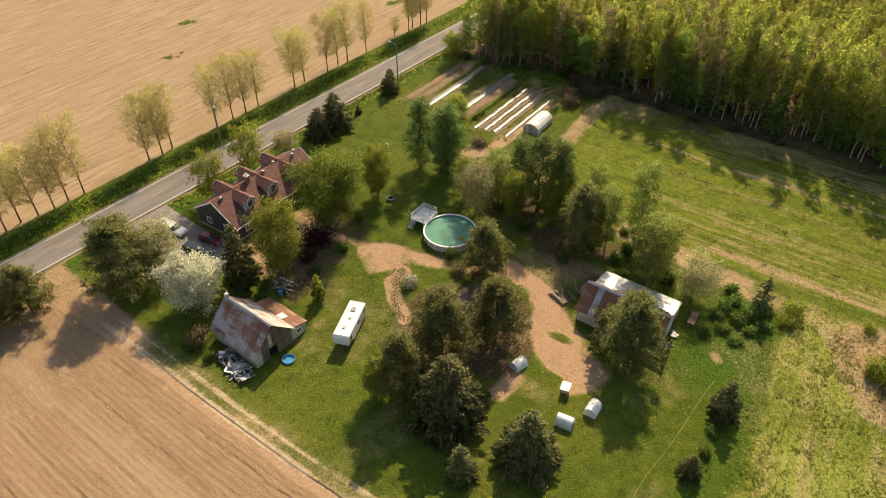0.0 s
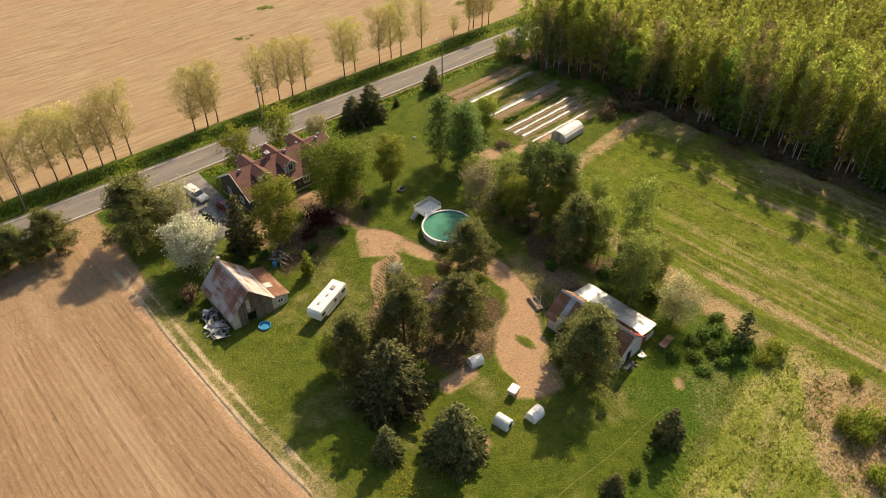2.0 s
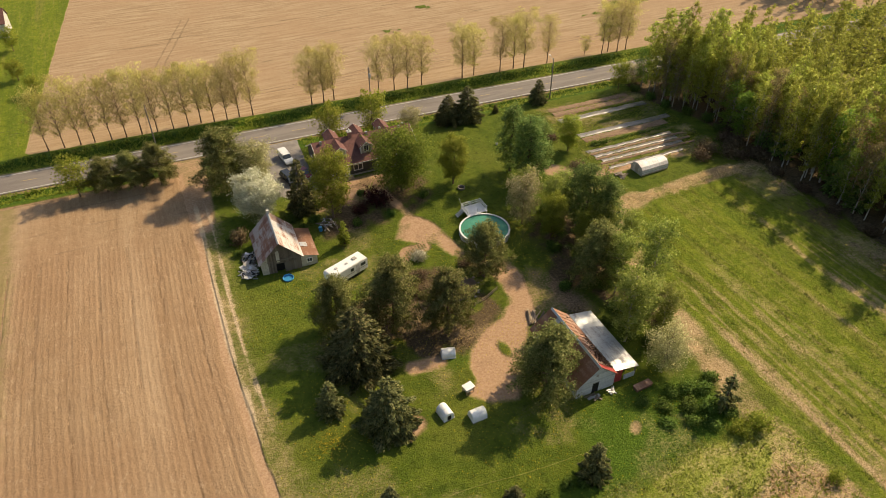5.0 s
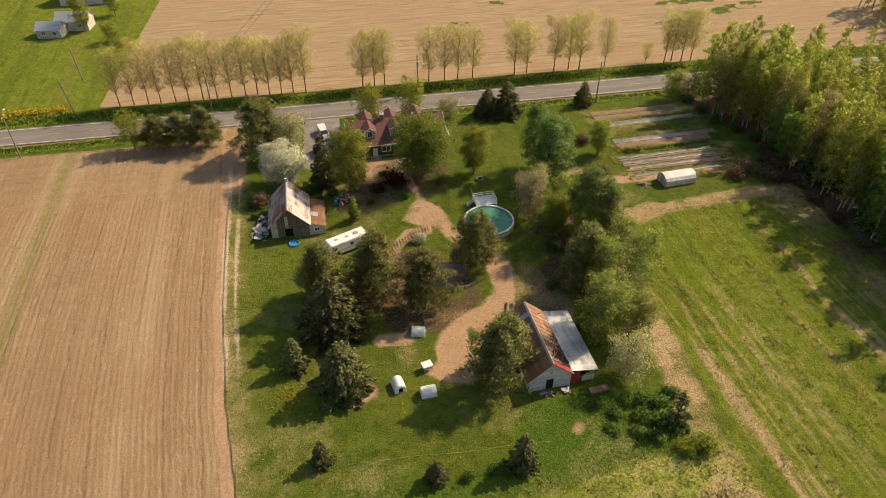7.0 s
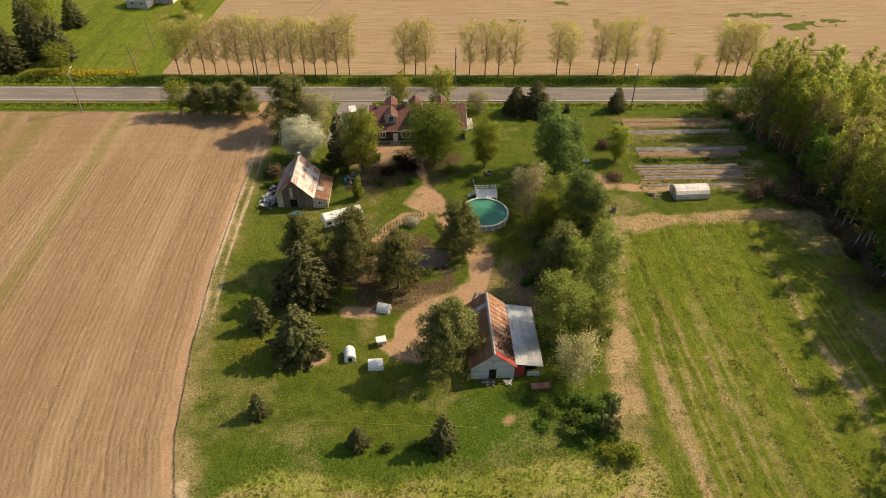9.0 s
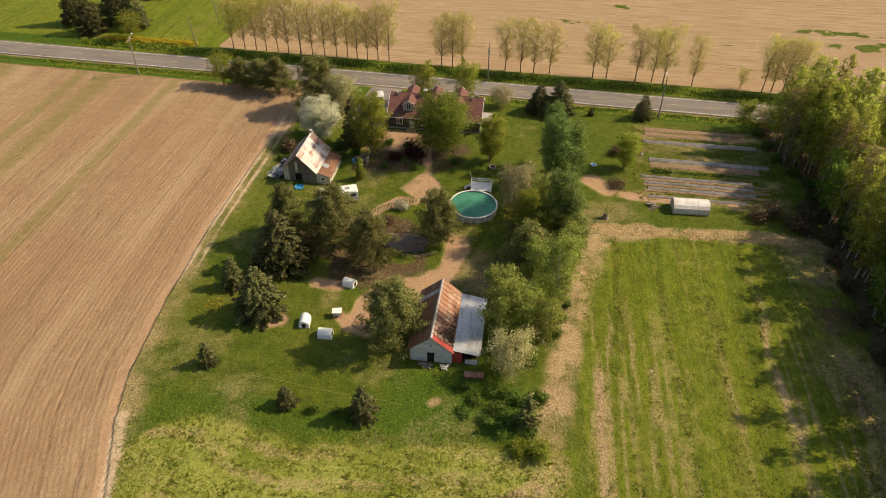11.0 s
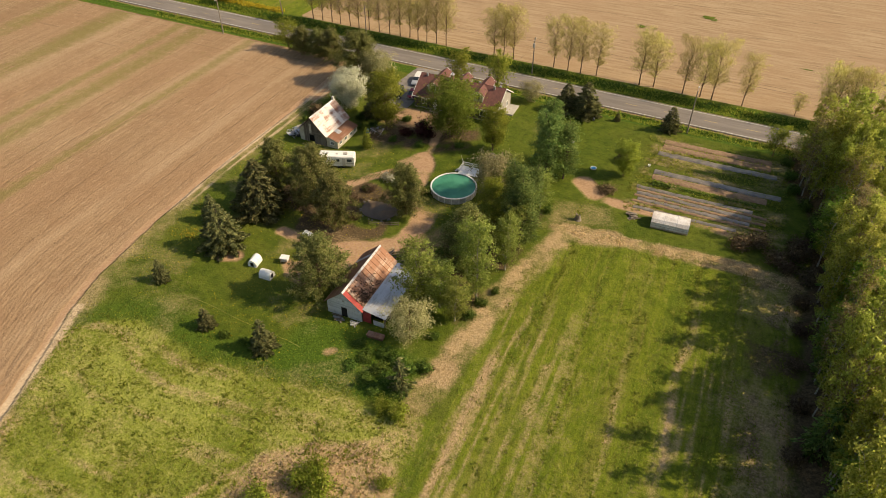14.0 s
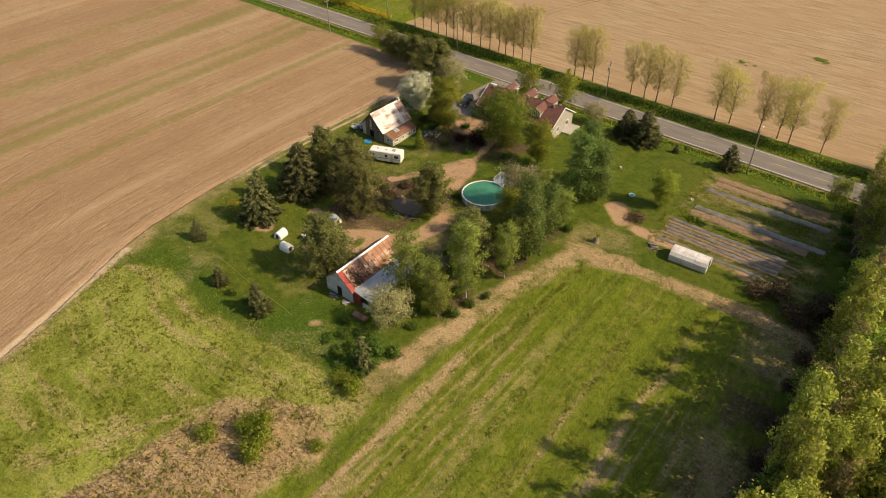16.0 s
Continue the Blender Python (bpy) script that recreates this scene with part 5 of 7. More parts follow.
def build_house():
    L, D, WD, E, R = 20.8, 5.35, 4.75, 3.05, 6.35
    h = thing("house", "long dark house with red-brown shingle roof and six dormers", "house", pose(-16.0, 72.2, 0.0, 0, 0, 0.6))
    x0, x1 = -L / 2 + 0.35, L / 2 - 0.35
    slope = (R - E) / D
    ring = [(-WD, -0.3), (WD, -0.3), (WD, E + slope * (D - WD) - 0.22), (0, R - 0.22), (-WD, E + slope * (D - WD) - 0.22)]
    turn = Matrix.Rotation(radians(90), 4, "Z")
    bm = prism(bmesh.new(), ring, -x1, -x0)
    bmesh.ops.transform(bm, matrix=turn, verts=bm.verts)
    part("wall", bm, M["siding_dark"], h, "dark grey board siding")
    bm = prism(bmesh.new(), [(-WD - 0.02, -0.3), (WD + 0.02, -0.3), (WD + 0.02, 0.35), (-WD - 0.02, 0.35)], -x1 - 0.02, -x0 + 0.02)
    bmesh.ops.transform(bm, matrix=turn, verts=bm.verts)
    part("foundation", bm, M["concrete"], h, "low concrete foundation")
    bm = prism(bmesh.new(), [(-WD + 0.1, 0.0), (WD - 0.1, 0.0), (WD - 0.1, E), (0, R - 0.5), (-WD + 0.1, E)], -x1 - 0.03, -x1 + 0.1)
    bmesh.ops.transform(bm, matrix=turn, verts=bm.verts)
    part("gable_cladding", bm, M["siding_grey"], h, "pale grey gable cladding")
    for s in (-1, 1):
        part("roof_slope", slab(bmesh.new(), (-L / 2, 0, R), (L / 2, 0, R), (L / 2, s * D, E), (-L / 2, s * D, E), 0.16), M["roof_red"], h, "red-brown asphalt shingles")
        part("eave_gutter", boxed(-L / 2, s * D - 0.06, E - 0.16, L / 2, s * D + 0.08, E - 0.02), M["white_paint"], h, "white eave board")
        for e in (-1, 1):
            bm = slab(bmesh.new(), (e * (L / 2 + 0.03), 0, R + 0.03), (e * (L / 2 - 0.04), 0, R + 0.03), (e * (L / 2 - 0.04), s * (D + 0.25), E - 0.12), (e * (L / 2 + 0.03), s * (D + 0.25), E - 0.12), 0.24)
            part("barge_board", bm, M["white_paint"], h, "white barge board")
    part("ridge_cap", prism(bmesh.new(), [(-0.16, -0.1), (0, 0.04), (0.16, -0.1)], -L / 2, L / 2), M["roof_red"], h).matrix_basis = pose(0, 0, R, 0, 0, 90)
    # dormers on both sides
    for s in (-1, 1):
        for cx in (-5.7, -0.4, 5.1):
            w, yf, zt = 1.1, 3.85, 6.5
            zb = R - slope * yf
            bm = bmesh.new()
            prism(bm, [(-w, zb - 0.1), (w, zb - 0.1), (w, zt - 0.98), (0, zt - 0.16), (-w, zt - 0.98)], -yf, -1.0)
            m = pose(cx, 0, 0, 0, 0, 0 if s < 0 else 180)
            d = part("dormer", bm, M["siding_grey"], h, "gabled dormer with pale cheeks")
            d.matrix_basis = m
            for q in (-1, 1):
                part("dormer_roof", slab(bmesh.new(), (0, -yf - 0.35, zt), (0, -0.2, zt), (q * (w + 0.3), -0.9, zt - 0.98), (q * (w + 0.3), -yf - 0.35, zt - 0.98), 0.1), M["roof_red"], d)
                part("dormer_trim", slab(bmesh.new(), (0, -yf - 0.37, zt + 0.02), (0, -yf - 0.30, zt + 0.02), (q * (w + 0.33), -yf - 0.30, zt - 1.02), (q * (w + 0.33), -yf - 0.37, zt - 1.02), 0.15), M["white_paint"], d)
                part("corner_board", boxed(q * w - 0.08, -yf - 0.03, zb, q * w + 0.08, -yf + 0.06, zt - 0.72), M["white_paint"], d)
            zc = (zb + zt - 0.7) / 2 + 0.12
            part("dormer_window", boxed(-0.55, -yf - 0.05, zc - 0.68, 0.55, -yf + 0.02, zc + 0.68), M["white_paint"], d)
            for q in (-1, 1):
                part("pane", boxed(q * 0.23 - 0.19, -yf - 0.07, zc - 0.58, q * 0.23 + 0.19, -yf - 0.04, zc + 0.58), M["glass"], d)
    for cx, w in ((-7.6, 1.1), (-2.6, 1.7), (2.0, 1.1), (6.8, 1.5)):
        window_parts(h, "window", cx, 1.75, w, 1.15, -WD)
        window_parts(h, "window", cx, 1.75, w, 1.15, WD, 1)
    for cy in (-2.2, 2.0):
        window_parts(h, "window", cy, 1.7, 1.0, 1.1, x1 + 0.03, 1, "x")
        window_parts(h, "window", cy, 1.7, 1.0, 1.1, x0, -1, "x")
    part("door", boxed(-5.4, -WD - 0.06, 0.05, -4.4, -WD + 0.02, 2.1), M["white_paint"], h, "white back door")
    part("doorstep", boxed(-6.0, -WD - 1.3, -0.3, -3.9, -WD, 0.16, 0.03), M["plank"], h, "wooden doorstep")
    ch = part("chimney", boxed(-2.9, -0.55, 5.4, -2.2, 0.15, 7.3, 0.03), M["brick"], h, "brick chimney with pale cap")
    part("chimney_cap", boxed(-3.0, -0.65, 7.3, -2.1, 0.25, 7.42, 0.02), M["white_worn"], ch)
    part("flue", rings(bmesh.new(), [(0.14, 7.42), (0.14, 7.75), (0.19, 7.76), (0.19, 7.84)], 10), M["metal_grey"], ch).location = (-2.55, -0.2, 0)
    for vx, vy in ((-8.6, -0.5), (0.9, -0.4), (4.0, 0.3), (7.8, -0.6), (8.9, 0.2)):
        part("roof_vent", boxed(vx - 0.22, vy - 0.22, R - 0.5, vx + 0.22, vy + 0.22, R + 0.28, 0.04), M["metal_grey"], h, "metal roof vent")
    # porch at the end towards the garden
    part("porch_floor", boxed(x1, -0.2, 0.0, x1 + 2.2, 4.6, 0.35, 0.02), M["concrete"], h, "pale porch floor")


build_house()


# ---- barn ----
def gable_board(x0, x1, z0, top, y, t=0.05):
    bm = bmesh.new()
    prism(bm, [(x0, z0), (x1, z0), (x1, top(x1)), (x0, top(x0))] if not (x0 < 0 < x1) else [(x0, z0), (x1, z0), (x1, top(x1)), (0, top(0)), (x0, top(x0))], y - t / 2, y + t / 2)
    return bm


def build_barn():
    g = -0.95
    b = thing("barn", "old weathered board barn with rusty sheet-metal roof", "barn", pose(-39.3, 49.3, g, 0, 0, -2.0))
    W, L, E, R = 3.3, 4.4, 2.55, 6.3
    sl = (R - E) / (W + 0.45)
    top = lambda x: R - 0.14 - sl * abs(x)
    rng = random.Random(5)
    # gable ends of single boards
    for y in (-L, L):
        x = -W
        while x < W - 0.05:
            w = rng.uniform(0.2, 0.34)
            x2 = min(W, x + w)
            door = y < 0 and x2 > -0.75 and x < 0.45
            bm = gable_board(x, x2 - 0.012, 2.0 if door else 0.02 + rng.uniform(0, 0.1), top, y + rng.uniform(-0.012, 0.012))
            pale = y < 0 and (x < -2.35 or -0.55 < x < -0.1 and not door)
            part("board", bm, M["cream_wall"] if pale else M["barn_board"], b)
            x = x2
    part("pale_strip", boxed(-0.75, -L - 0.07, 2.35, -0.2, -L - 0.03, 4.6), M["cream_wall"], b, "pale vertical board strip")
    part("side_wall", boxed(-W, -L + 0.04, 0.0, -W + 0.1, L - 0.04, top(-W) - 0.02), M["cream_wall"], b, "pale side wall")
    part("side_wall", boxed(W - 0.1, -L + 0.04, 0.0, W, L - 0.04, top(W) - 0.02), M["barn_board"], b)
    part("inside", boxed(-1.6, -L + 0.5, 0.01, 1.4, -L + 2.4, 2.2), M["dark_hole"], b, "dark interior")
    part("door_leaf", boxed(0.45, -L - 0.1, 0.05, 1.5, -L - 0.045, 2.05), M["barn_board"], b, "open plank door leaf")
    part("cross_beam", boxed(-2.3, -L - 0.09, 2.6, 2.9, -L - 0.03, 2.78), M["barn_board"], b)
    # roof sheets
    n = 9
    for s in (-1, 1):
        for k in range(n):
            y0 = -L - 0.5 + (2 * L + 0.8) / n * k
            y1 = y0 + (2 * L + 0.8) / n + 0.06
            lift = rng.uniform(0, 0.03)
            courses = (0.0, 0.3, 0.56, 0.8, 1.0) if s < 0 else (0.0, 0.52, 1.0)
            X = W + 0.45
            for j, (a, c) in enumerate(zip(courses, courses[1:])):
                up = lift + 0.022 * (len(courses) - j)
                c = min(1.0, c + 0.015)
                bm = slab(bmesh.new(), (s * X * a, y0, R - sl * X * a + up), (s * X * a, y1, R - sl * X * a + up), (s * X * c, y1, R - sl * X * c + up), (s * X * c, y0, R - sl * X * c + up), 0.03)
                if s < 0:
                    rusty = k == 1 or (k > 5 and j > 2) or (k > 6 and j == 0) or rng.uniform(0, 1) < 0.14
                    sheet = "barn_rust" if rusty else "barn_roof"
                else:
                    # sunny slope: rust at the far end, glare painted into the other sheets
                    sheet = "barn_rust" if k > n - 3 and j == 0 else "barn_sunlit"
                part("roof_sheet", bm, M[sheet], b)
    part("ridge_cap", prism(bmesh.new(), [(-0.2, -0.16), (0, 0.06), (0.2, -0.16), (0, -0.02)], -L - 0.45, L + 0.3), M["tin"], b).location = (0, 0, R + 0.12)
    part("chimney", boxed(-0.25, L - 0.4, 5.7, 0.25, L + 0.1, 7.05, 0.03), M["white_worn"], b, "small pale chimney")
    # lean-to
    x0, x1 = W, W + 2.75
    part("lean_to_wall", boxed(x1 - 0.1, -L + 0.2, 0.0, x1, L - 0.7, 1.75), M["cream_wall"], b, "cream lean-to wall")
    bm = prism(bmesh.new(), [(x0, 0), (x1, 0), (x1, 1.75), (x0, 2.5)], -L + 0.2, -L + 0.3)
    part("lean_to_end", bm, M["cream_wall"], b)
    bm = prism(bmesh.new(), [(x0, 0), (x1, 0), (x1, 1.75), (x0, 2.5)], L - 0.8, L - 0.7)
    part("lean_to_end", bm, M["cream_wall"], b)
    for k in range(8):
        y0 = -L + 0.02 + 8.1 / 8 * k
        bm = slab(bmesh.new(), (x0 - 0.1, y0, 2.72), (x0 - 0.1, y0 + 1.05, 2.72), (x1 + 0.3, y0 + 1.05, 1.78), (x1 + 0.3, y0, 1.78), 0.03)
        o = part("lean_to_sheet", bm, M["lean_rust"], b)
        o.location.z = 0.012 * (k % 2)
    part("loose_sheet", slab(bmesh.new(), (x0 + 0.5, -1.9, 2.66), (x0 + 0.5, -0.7, 2.66), (x0 + 1.7, -0.6, 2.26), (x0 + 1.7, -1.9, 2.26), 0.03), M["tin"], b, "bright loose sheet")
    for y in (-3.0, -1.0, 1.0, 2.8):
        window_parts(b, "window", y, 1.1, 0.8, 0.7, x1, 1, "x")
    window_parts(b, "window", x0 + 1.4, 1.15, 0.8, 0.7, -L + 0.2, -1, "y")


build_barn()


# ---- shed ----
def build_shed():
    s = thing("shed", "white board shed with rusty corrugated roof and tin lean-to", "shed", pose(-6.5, 1.55, 0, 0, 0, 0))
    W, L, E, R = 3.02, 12.0, 2.55, 5.2
    sl = (R - E) / W
    top = lambda x: R - 0.12 - sl * abs(x)
    z = -0.1
    k = 0
    while z < R - 0.25:
        z1 = z + 0.24
        xr = min(W, (R - 0.12 - z1) / sl)
        xl = min(W, (R - 0.12 - z) / sl)
        if xr > 0.1:
            if z < 1.95:
                spans = [(-W, -0.55), (0.5, W)]
            else:
                spans = [(-min(xl, W), min(xl, W))]
            for a, c in spans:
                bm = bmesh.new()
                ta, tc = max(a, -xr), min(c, xr)
                prism(bm, [(a, z), (c, z), (tc, z1 - 0.045), (ta, z1 - 0.045)], -0.06 + 0.006 * (k % 2), 0.0)
                part("board", bm, M["shed_board"], s)
        z, k = z1, k + 1
    part("backing_wall", gable_board(-W + 0.02, W - 0.02, -0.1, lambda x: top(x) - 0.1, 0.03), M["barn_board"], s)
    part("far_gable", gable_board(-W, W, -0.1, top, L - 0.1), M["barn_board"], s)
    part("side_wall", boxed(-W, 0.06, -0.1, -W + 0.1, L - 0.15, E - 0.1), M["shed_board"], s)
    part("side_wall", boxed(W - 0.1, 0.06, -0.1, W, L - 0.15, E - 0.1), M["barn_board"], s)
    part("door", boxed(-0.5, -0.07, 0.0, 0.45, -0.01, 1.9), M["dark_hole"], s, "dark open doorway")
    part("door_frame", boxed(-0.6, -0.08, 1.9, 0.55, 0.0, 2.02), M["siding_grey"], s)
    part("gable_hatch", boxed(-0.2, -0.075, 3.1, 0.2, -0.02, 3.5), M["siding_grey"], s)
    rng = random.Random(9)
    n = 13
    for k in range(n):
        y0 = -0.35 + (L + 0.6) / n * k
        y1 = y0 + (L + 0.6) / n + 0.05
        lift = rng.uniform(0, 0.025)
        part("roof_sheet", slab(bmesh.new(), (0, y0, R + lift), (0, y1, R + lift), (3.35, y1, R - sl * 3.35 + 0.1 + lift), (3.35, y0, R - sl * 3.35 + 0.1 + lift), 0.03), M["red_paint"] if k == 0 else M["shed_rust"], s)
        part("sheet_rib", slab(bmesh.new(), (0.05, y0, R + 0.07), (0.05, y0 + 0.07, R + 0.07), (3.3, y0 + 0.07, R - sl * 3.3 + 0.17), (3.3, y0, R - sl * 3.3 + 0.17), 0.07), M["lean_rust"] if k < 2 else M["shed_rust"], s)
        part("roof_sheet", slab(bmesh.new(), (0, y0, R + lift), (0, y1, R + lift), (-3.45, y1, R - sl * 3.45 + lift), (-3.45, y0, R - sl * 3.45 + lift), 0.03), M["tin"] if k in (10,) else M["lean_rust"], s)
    part("ridge_cap", prism(bmesh.new(), [(-0.22, -0.2), (0, 0.06), (0.22, -0.2), (0, -0.02)], -0.35, L + 0.2), M["tin"], s, "pale ridge cap").location = (0, 0, R + 0.06)
    # tin lean-to on the meadow side
    n = 11
    for k in range(n):
        y0 = 0.1 + (L + 0.0) / n * k
        part("tin_sheet", slab(bmesh.new(), (3.15, y0, 2.62 + 0.012 * (k % 2)), (3.15, y0 + L / n + 0.05, 2.62 + 0.012 * (k % 2)), (7.1, y0 + L / n + 0.05, 1.98 + 0.012 * (k % 2)), (7.1, y0, 1.98 + 0.012 * (k % 2)), 0.025), M["tin"], s)
    for y in (0.4, 4.2, 8.0, 11.6):
        part("post", boxed(6.75, y - 0.08, -0.1, 6.91, y + 0.08, 1.99), M["barn_board"], s)
    part("lean_to_back", boxed(3.2, L - 0.4, -0.1, 6.9, L - 0.3, 2.0), M["barn_board"], s)
    part("outer_wall", boxed(6.74, 2.0, -0.1, 6.82, L - 0.4, 1.6), M["barn_board"], s)
    part("red_door", boxed(3.1, 0.22, 0.0, 4.5, 0.3, 2.1), M["red_paint"], s, "dark red plank door")
    part("low_wall", boxed(4.9, 0.2, -0.1, 6.7, 0.3, 0.9), M["white_worn"], s, "low worn white wall")
    # plain dark block added to fill the lean-to's shaded opening
    part("inside", boxed(4.0, 1.5, -0.05, 6.5, 3.0, 1.6), M["dark_hole"], s, "near-black block painting the shade inside the lean-to")


build_shed()


def scatter_cards(name, n, sampler, size, material, seed, aspect=0.5, flat=0.0):
    rng = np.random.default_rng(seed)
    c = sampler(rng, n)
    v, f = leaf_cards(rng, c, size, flat, aspect, np.tile((0, 0, 0.05), (n, 1)) if flat else None)
    return mesh_of(name, v, f, M[material])


def roof_litter(rng, n):
    u, y = np.abs(rng.normal(size=n)) * 1.1, 2.0 + rng.gamma(2.0, 1.1, n)
    u = np.clip(3.1 - u, 0.4, 3.2)
    return np.stack([-6.5 + u, y, 5.2 - 0.878 * u + 0.16 + rng.uniform(0, 0.12, n)], 1)


tagged(new("roof_litter", scatter_cards("roof_litter", 420, roof_litter, 0.34, "leaf_brown", 5)), "brown dead branches and leaves on the shed roof", "litter", kind="stuff")


# ---- caravan ----
def build_caravan():
    x, y = -30.0, 39.2
    c = thing("caravan", "white travel trailer with roof vents parked on the lawn", "caravan", pose(x, y, tz(x, y) + 0.02, 0, 0, 21.5))
    ring = [(-3.75, 1.15), (-2.1, 1.15), (-1.95, 0.55), (3.55, 0.55), (3.6, 2.55), (3.45, 2.72), (-3.55, 2.78), (-3.8, 2.45)]
    bm = prism(bmesh.new(), ring, -1.2, 1.2)
    bmesh.ops.bevel(bm, geom=list(bm.edges), offset=0.07, segments=2, affect="EDGES")
    part("body", bm, M["white_plastic"], c)
    part("roof", boxed(-3.5, -1.1, 2.74, 3.4, 1.1, 2.80, 0.02), M["white_paint"], c)
    for vx, vy, w in ((-2.0, 0.1, 0.25), (0.0, -0.1, 0.22), (1.7, 0.0, 0.4)):
        part("roof_vent", boxed(vx - w, vy - w * 0.8, 2.78, vx + w, vy + w * 0.8, 2.98, 0.04), M["siding_grey"] if w > 0.3 else M["white_worn"], c, "roof vent")
    for vx, w in ((-2.9, 0.42), (0.3, 0.3), (2.6, 0.5)):
        part("window", boxed(vx - w, -1.235, 1.65, vx + w, -1.19, 2.25, 0.02), M["glass"], c, "dark window")
        part("window", boxed(vx - w, 1.19, 1.65, vx + w, 1.235, 2.25, 0.02), M["glass"], c, "dark window")
    part("door", boxed(1.15, -1.23, 0.65, 1.8, -1.19, 2.4, 0.02), M["white_worn"], c)
    part("stripe", boxed(-3.6, -1.225, 1.28, 3.5, -1.19, 1.4), M["siding_grey"], c, "grey stripe")
    for wx in (0.3, 1.2):
        for wy in (-1.0, 1.0):
            w = part("wheel", rings(bmesh.new(), [(0.16, -0.11), (0.33, -0.1), (0.36, -0.05), (0.36, 0.05), (0.33, 0.1), (0.16, 0.11)], 16), M["rubber"], c, "black tyre")
            w.matrix_basis = pose(wx, wy, 0.36, 90, 0, 0)
    part("hitch_leg", boxed(-2.9, -0.3, 0.0, -2.7, -0.15, 1.2), M["metal_grey"], c)
    part("hitch_leg", boxed(-2.9, 0.15, 0.0, -2.7, 0.3, 1.2), M["metal_grey"], c)


build_caravan()


# ---- pool ----
def build_pool():
    p = thing("swimming_pool", "round above-ground pool with green water and white rim", "pool", pose(-4.35, 39.65, 0, 0, 0, 0))
    R = 4.4
    part("wall", rings(bmesh.new(), [(R, -0.05), (R, 1.2), (R - 0.06, 1.2), (R - 0.06, 0.02)], 64, closed=False), M["white_worn"], p, "pale steel wall")
    part("rim", rings(bmesh.new(), [(R - 0.16, 1.17), (R - 0.16, 1.25), (R + 0.12, 1.25), (R + 0.12, 1.17), (R - 0.16, 1.17)], 64, closed=False), M["white_paint"], p, "white top rim")
    me = part("water", rings(bmesh.new(), [(R - 0.07, 0.9), (R - 0.07, 1.02)], 64), M["pool_water"], p, "still green water")
    for k in range(20):
        a = 2 * math.pi * k / 20
        o = part("upright", boxed(-0.07, -0.09, 0.0, 0.12, 0.09, 1.22, 0.02), M["white_paint"], p)
        o.matrix_basis = pose(R * math.cos(a), R * math.sin(a), 0, 0, 0, math.degrees(a))
    d = thing("pool_deck", "white wooden pool deck with railings", "deck", pose(-3.45, 45.75, 0, 0, 0, 2))
    for k in range(14):
        x = -2.0 + k * 0.288
        part("deck_board", boxed(x, -1.5, 1.1, x + 0.275, 1.45, 1.15), M["white_paint"], d)
    for px in (-1.95, 0, 1.95):
        for py in (-1.2, 1.4):
            part("post", boxed(px - 0.05, py - 0.05, 0, px + 0.05, py + 0.05, 2.05), M["white_paint"], d)
    for z in (1.55, 2.0):
        part("rail", boxed(-2.0, 1.36, z, 2.0, 1.44, z + 0.07), M["white_paint"], d)
        for px in (-1.95, 1.95):
            part("rail", boxed(px - 0.04, -1.2, z, px + 0.04, 1.4, z + 0.07), M["white_paint"], d)
    for k in range(17):
        x = -1.9 + k * 0.2375
        part("baluster", boxed(x - 0.02, 1.38, 1.15, x + 0.02, 1.42, 2.0), M["white_paint"], d)
    for k in range(10):
        y = -1.1 + k * 0.27
        for px in (-1.95, 1.95):
            part("baluster", boxed(px - 0.02, y - 0.02, 1.15, px + 0.02, y + 0.02, 2.0), M["white_paint"], d)
    for k in range(5):
        part("stair_tread", boxed(-3.3 + k * 0.26, 0.2, 0.15 + k * 0.2, -3.0 + k * 0.26, 1.2, 0.2 + k * 0.2), M["white_worn"], d)
    part("flag_pole", tube(bmesh.new(), (-2.0, 1.4, 1.9), (-2.4, 1.5, 3.4), 0.03, 0.02), M["white_paint"], d)


build_pool()


# ---- small shelters on the lawn ----
def build_hut():
    h = thing("animal_hut", "small white plastic animal hut on the grass", "hut", group="white animal huts")
    ring = [(-0.75, 0.0), (-0.78, 0.55), (-0.64, 0.88), (-0.38, 1.14), (-0.12, 1.26), (0.12, 1.26), (0.38, 1.14), (0.64, 0.88), (0.78, 0.55), (0.75, 0.0)]
    bm = prism(bmesh.new(), ring, -1.0, 1.0)
    bmesh.ops.bevel(bm, geom=list(bm.edges), offset=0.05, segments=2, affect="EDGES")
    part("shell", bm, M["white_plastic"], h)
    part("opening", boxed(-0.28, -1.02, 0.08, 0.28, -0.98, 0.82, 0.01), M["dark_hole"], h, "dark doorway")
    part("rib", prism(bmesh.new(), [(x * 1.03, z * 1.02) for x, z in ring], -0.08, 0.08), M["white_plastic"], h)
    part("base_rim", boxed(-0.82, -1.05, 0.0, 0.82, 1.05, 0.07, 0.02), M["white_worn"], h)
    return h


hut = build_hut()
HUTS = [(-22.1, 15.8, 75, 1.0), (-26.8, 6.3, 8, 1.05), (-23.0, 4.3, 92, 1.05)]
for i, (x, y, a, s) in enumerate(HUTS):
    m = pose(x, y, tz(x, y), 0, 0, a) @ Matrix.Scale(s, 4)
    if i == 0:
        hut.matrix_basis = m
    else:
        copy_thing(hut, m)
feeder = thing("feeder", "small white-roofed wooden feeder on legs", "feeder", pose(-22.3, 8.6, 0, 0, 0, 12))
part("roof", boxed(-0.75, -0.6, 1.05, 0.75, 0.6, 1.13, 0.02), M["white_plastic"], feeder)
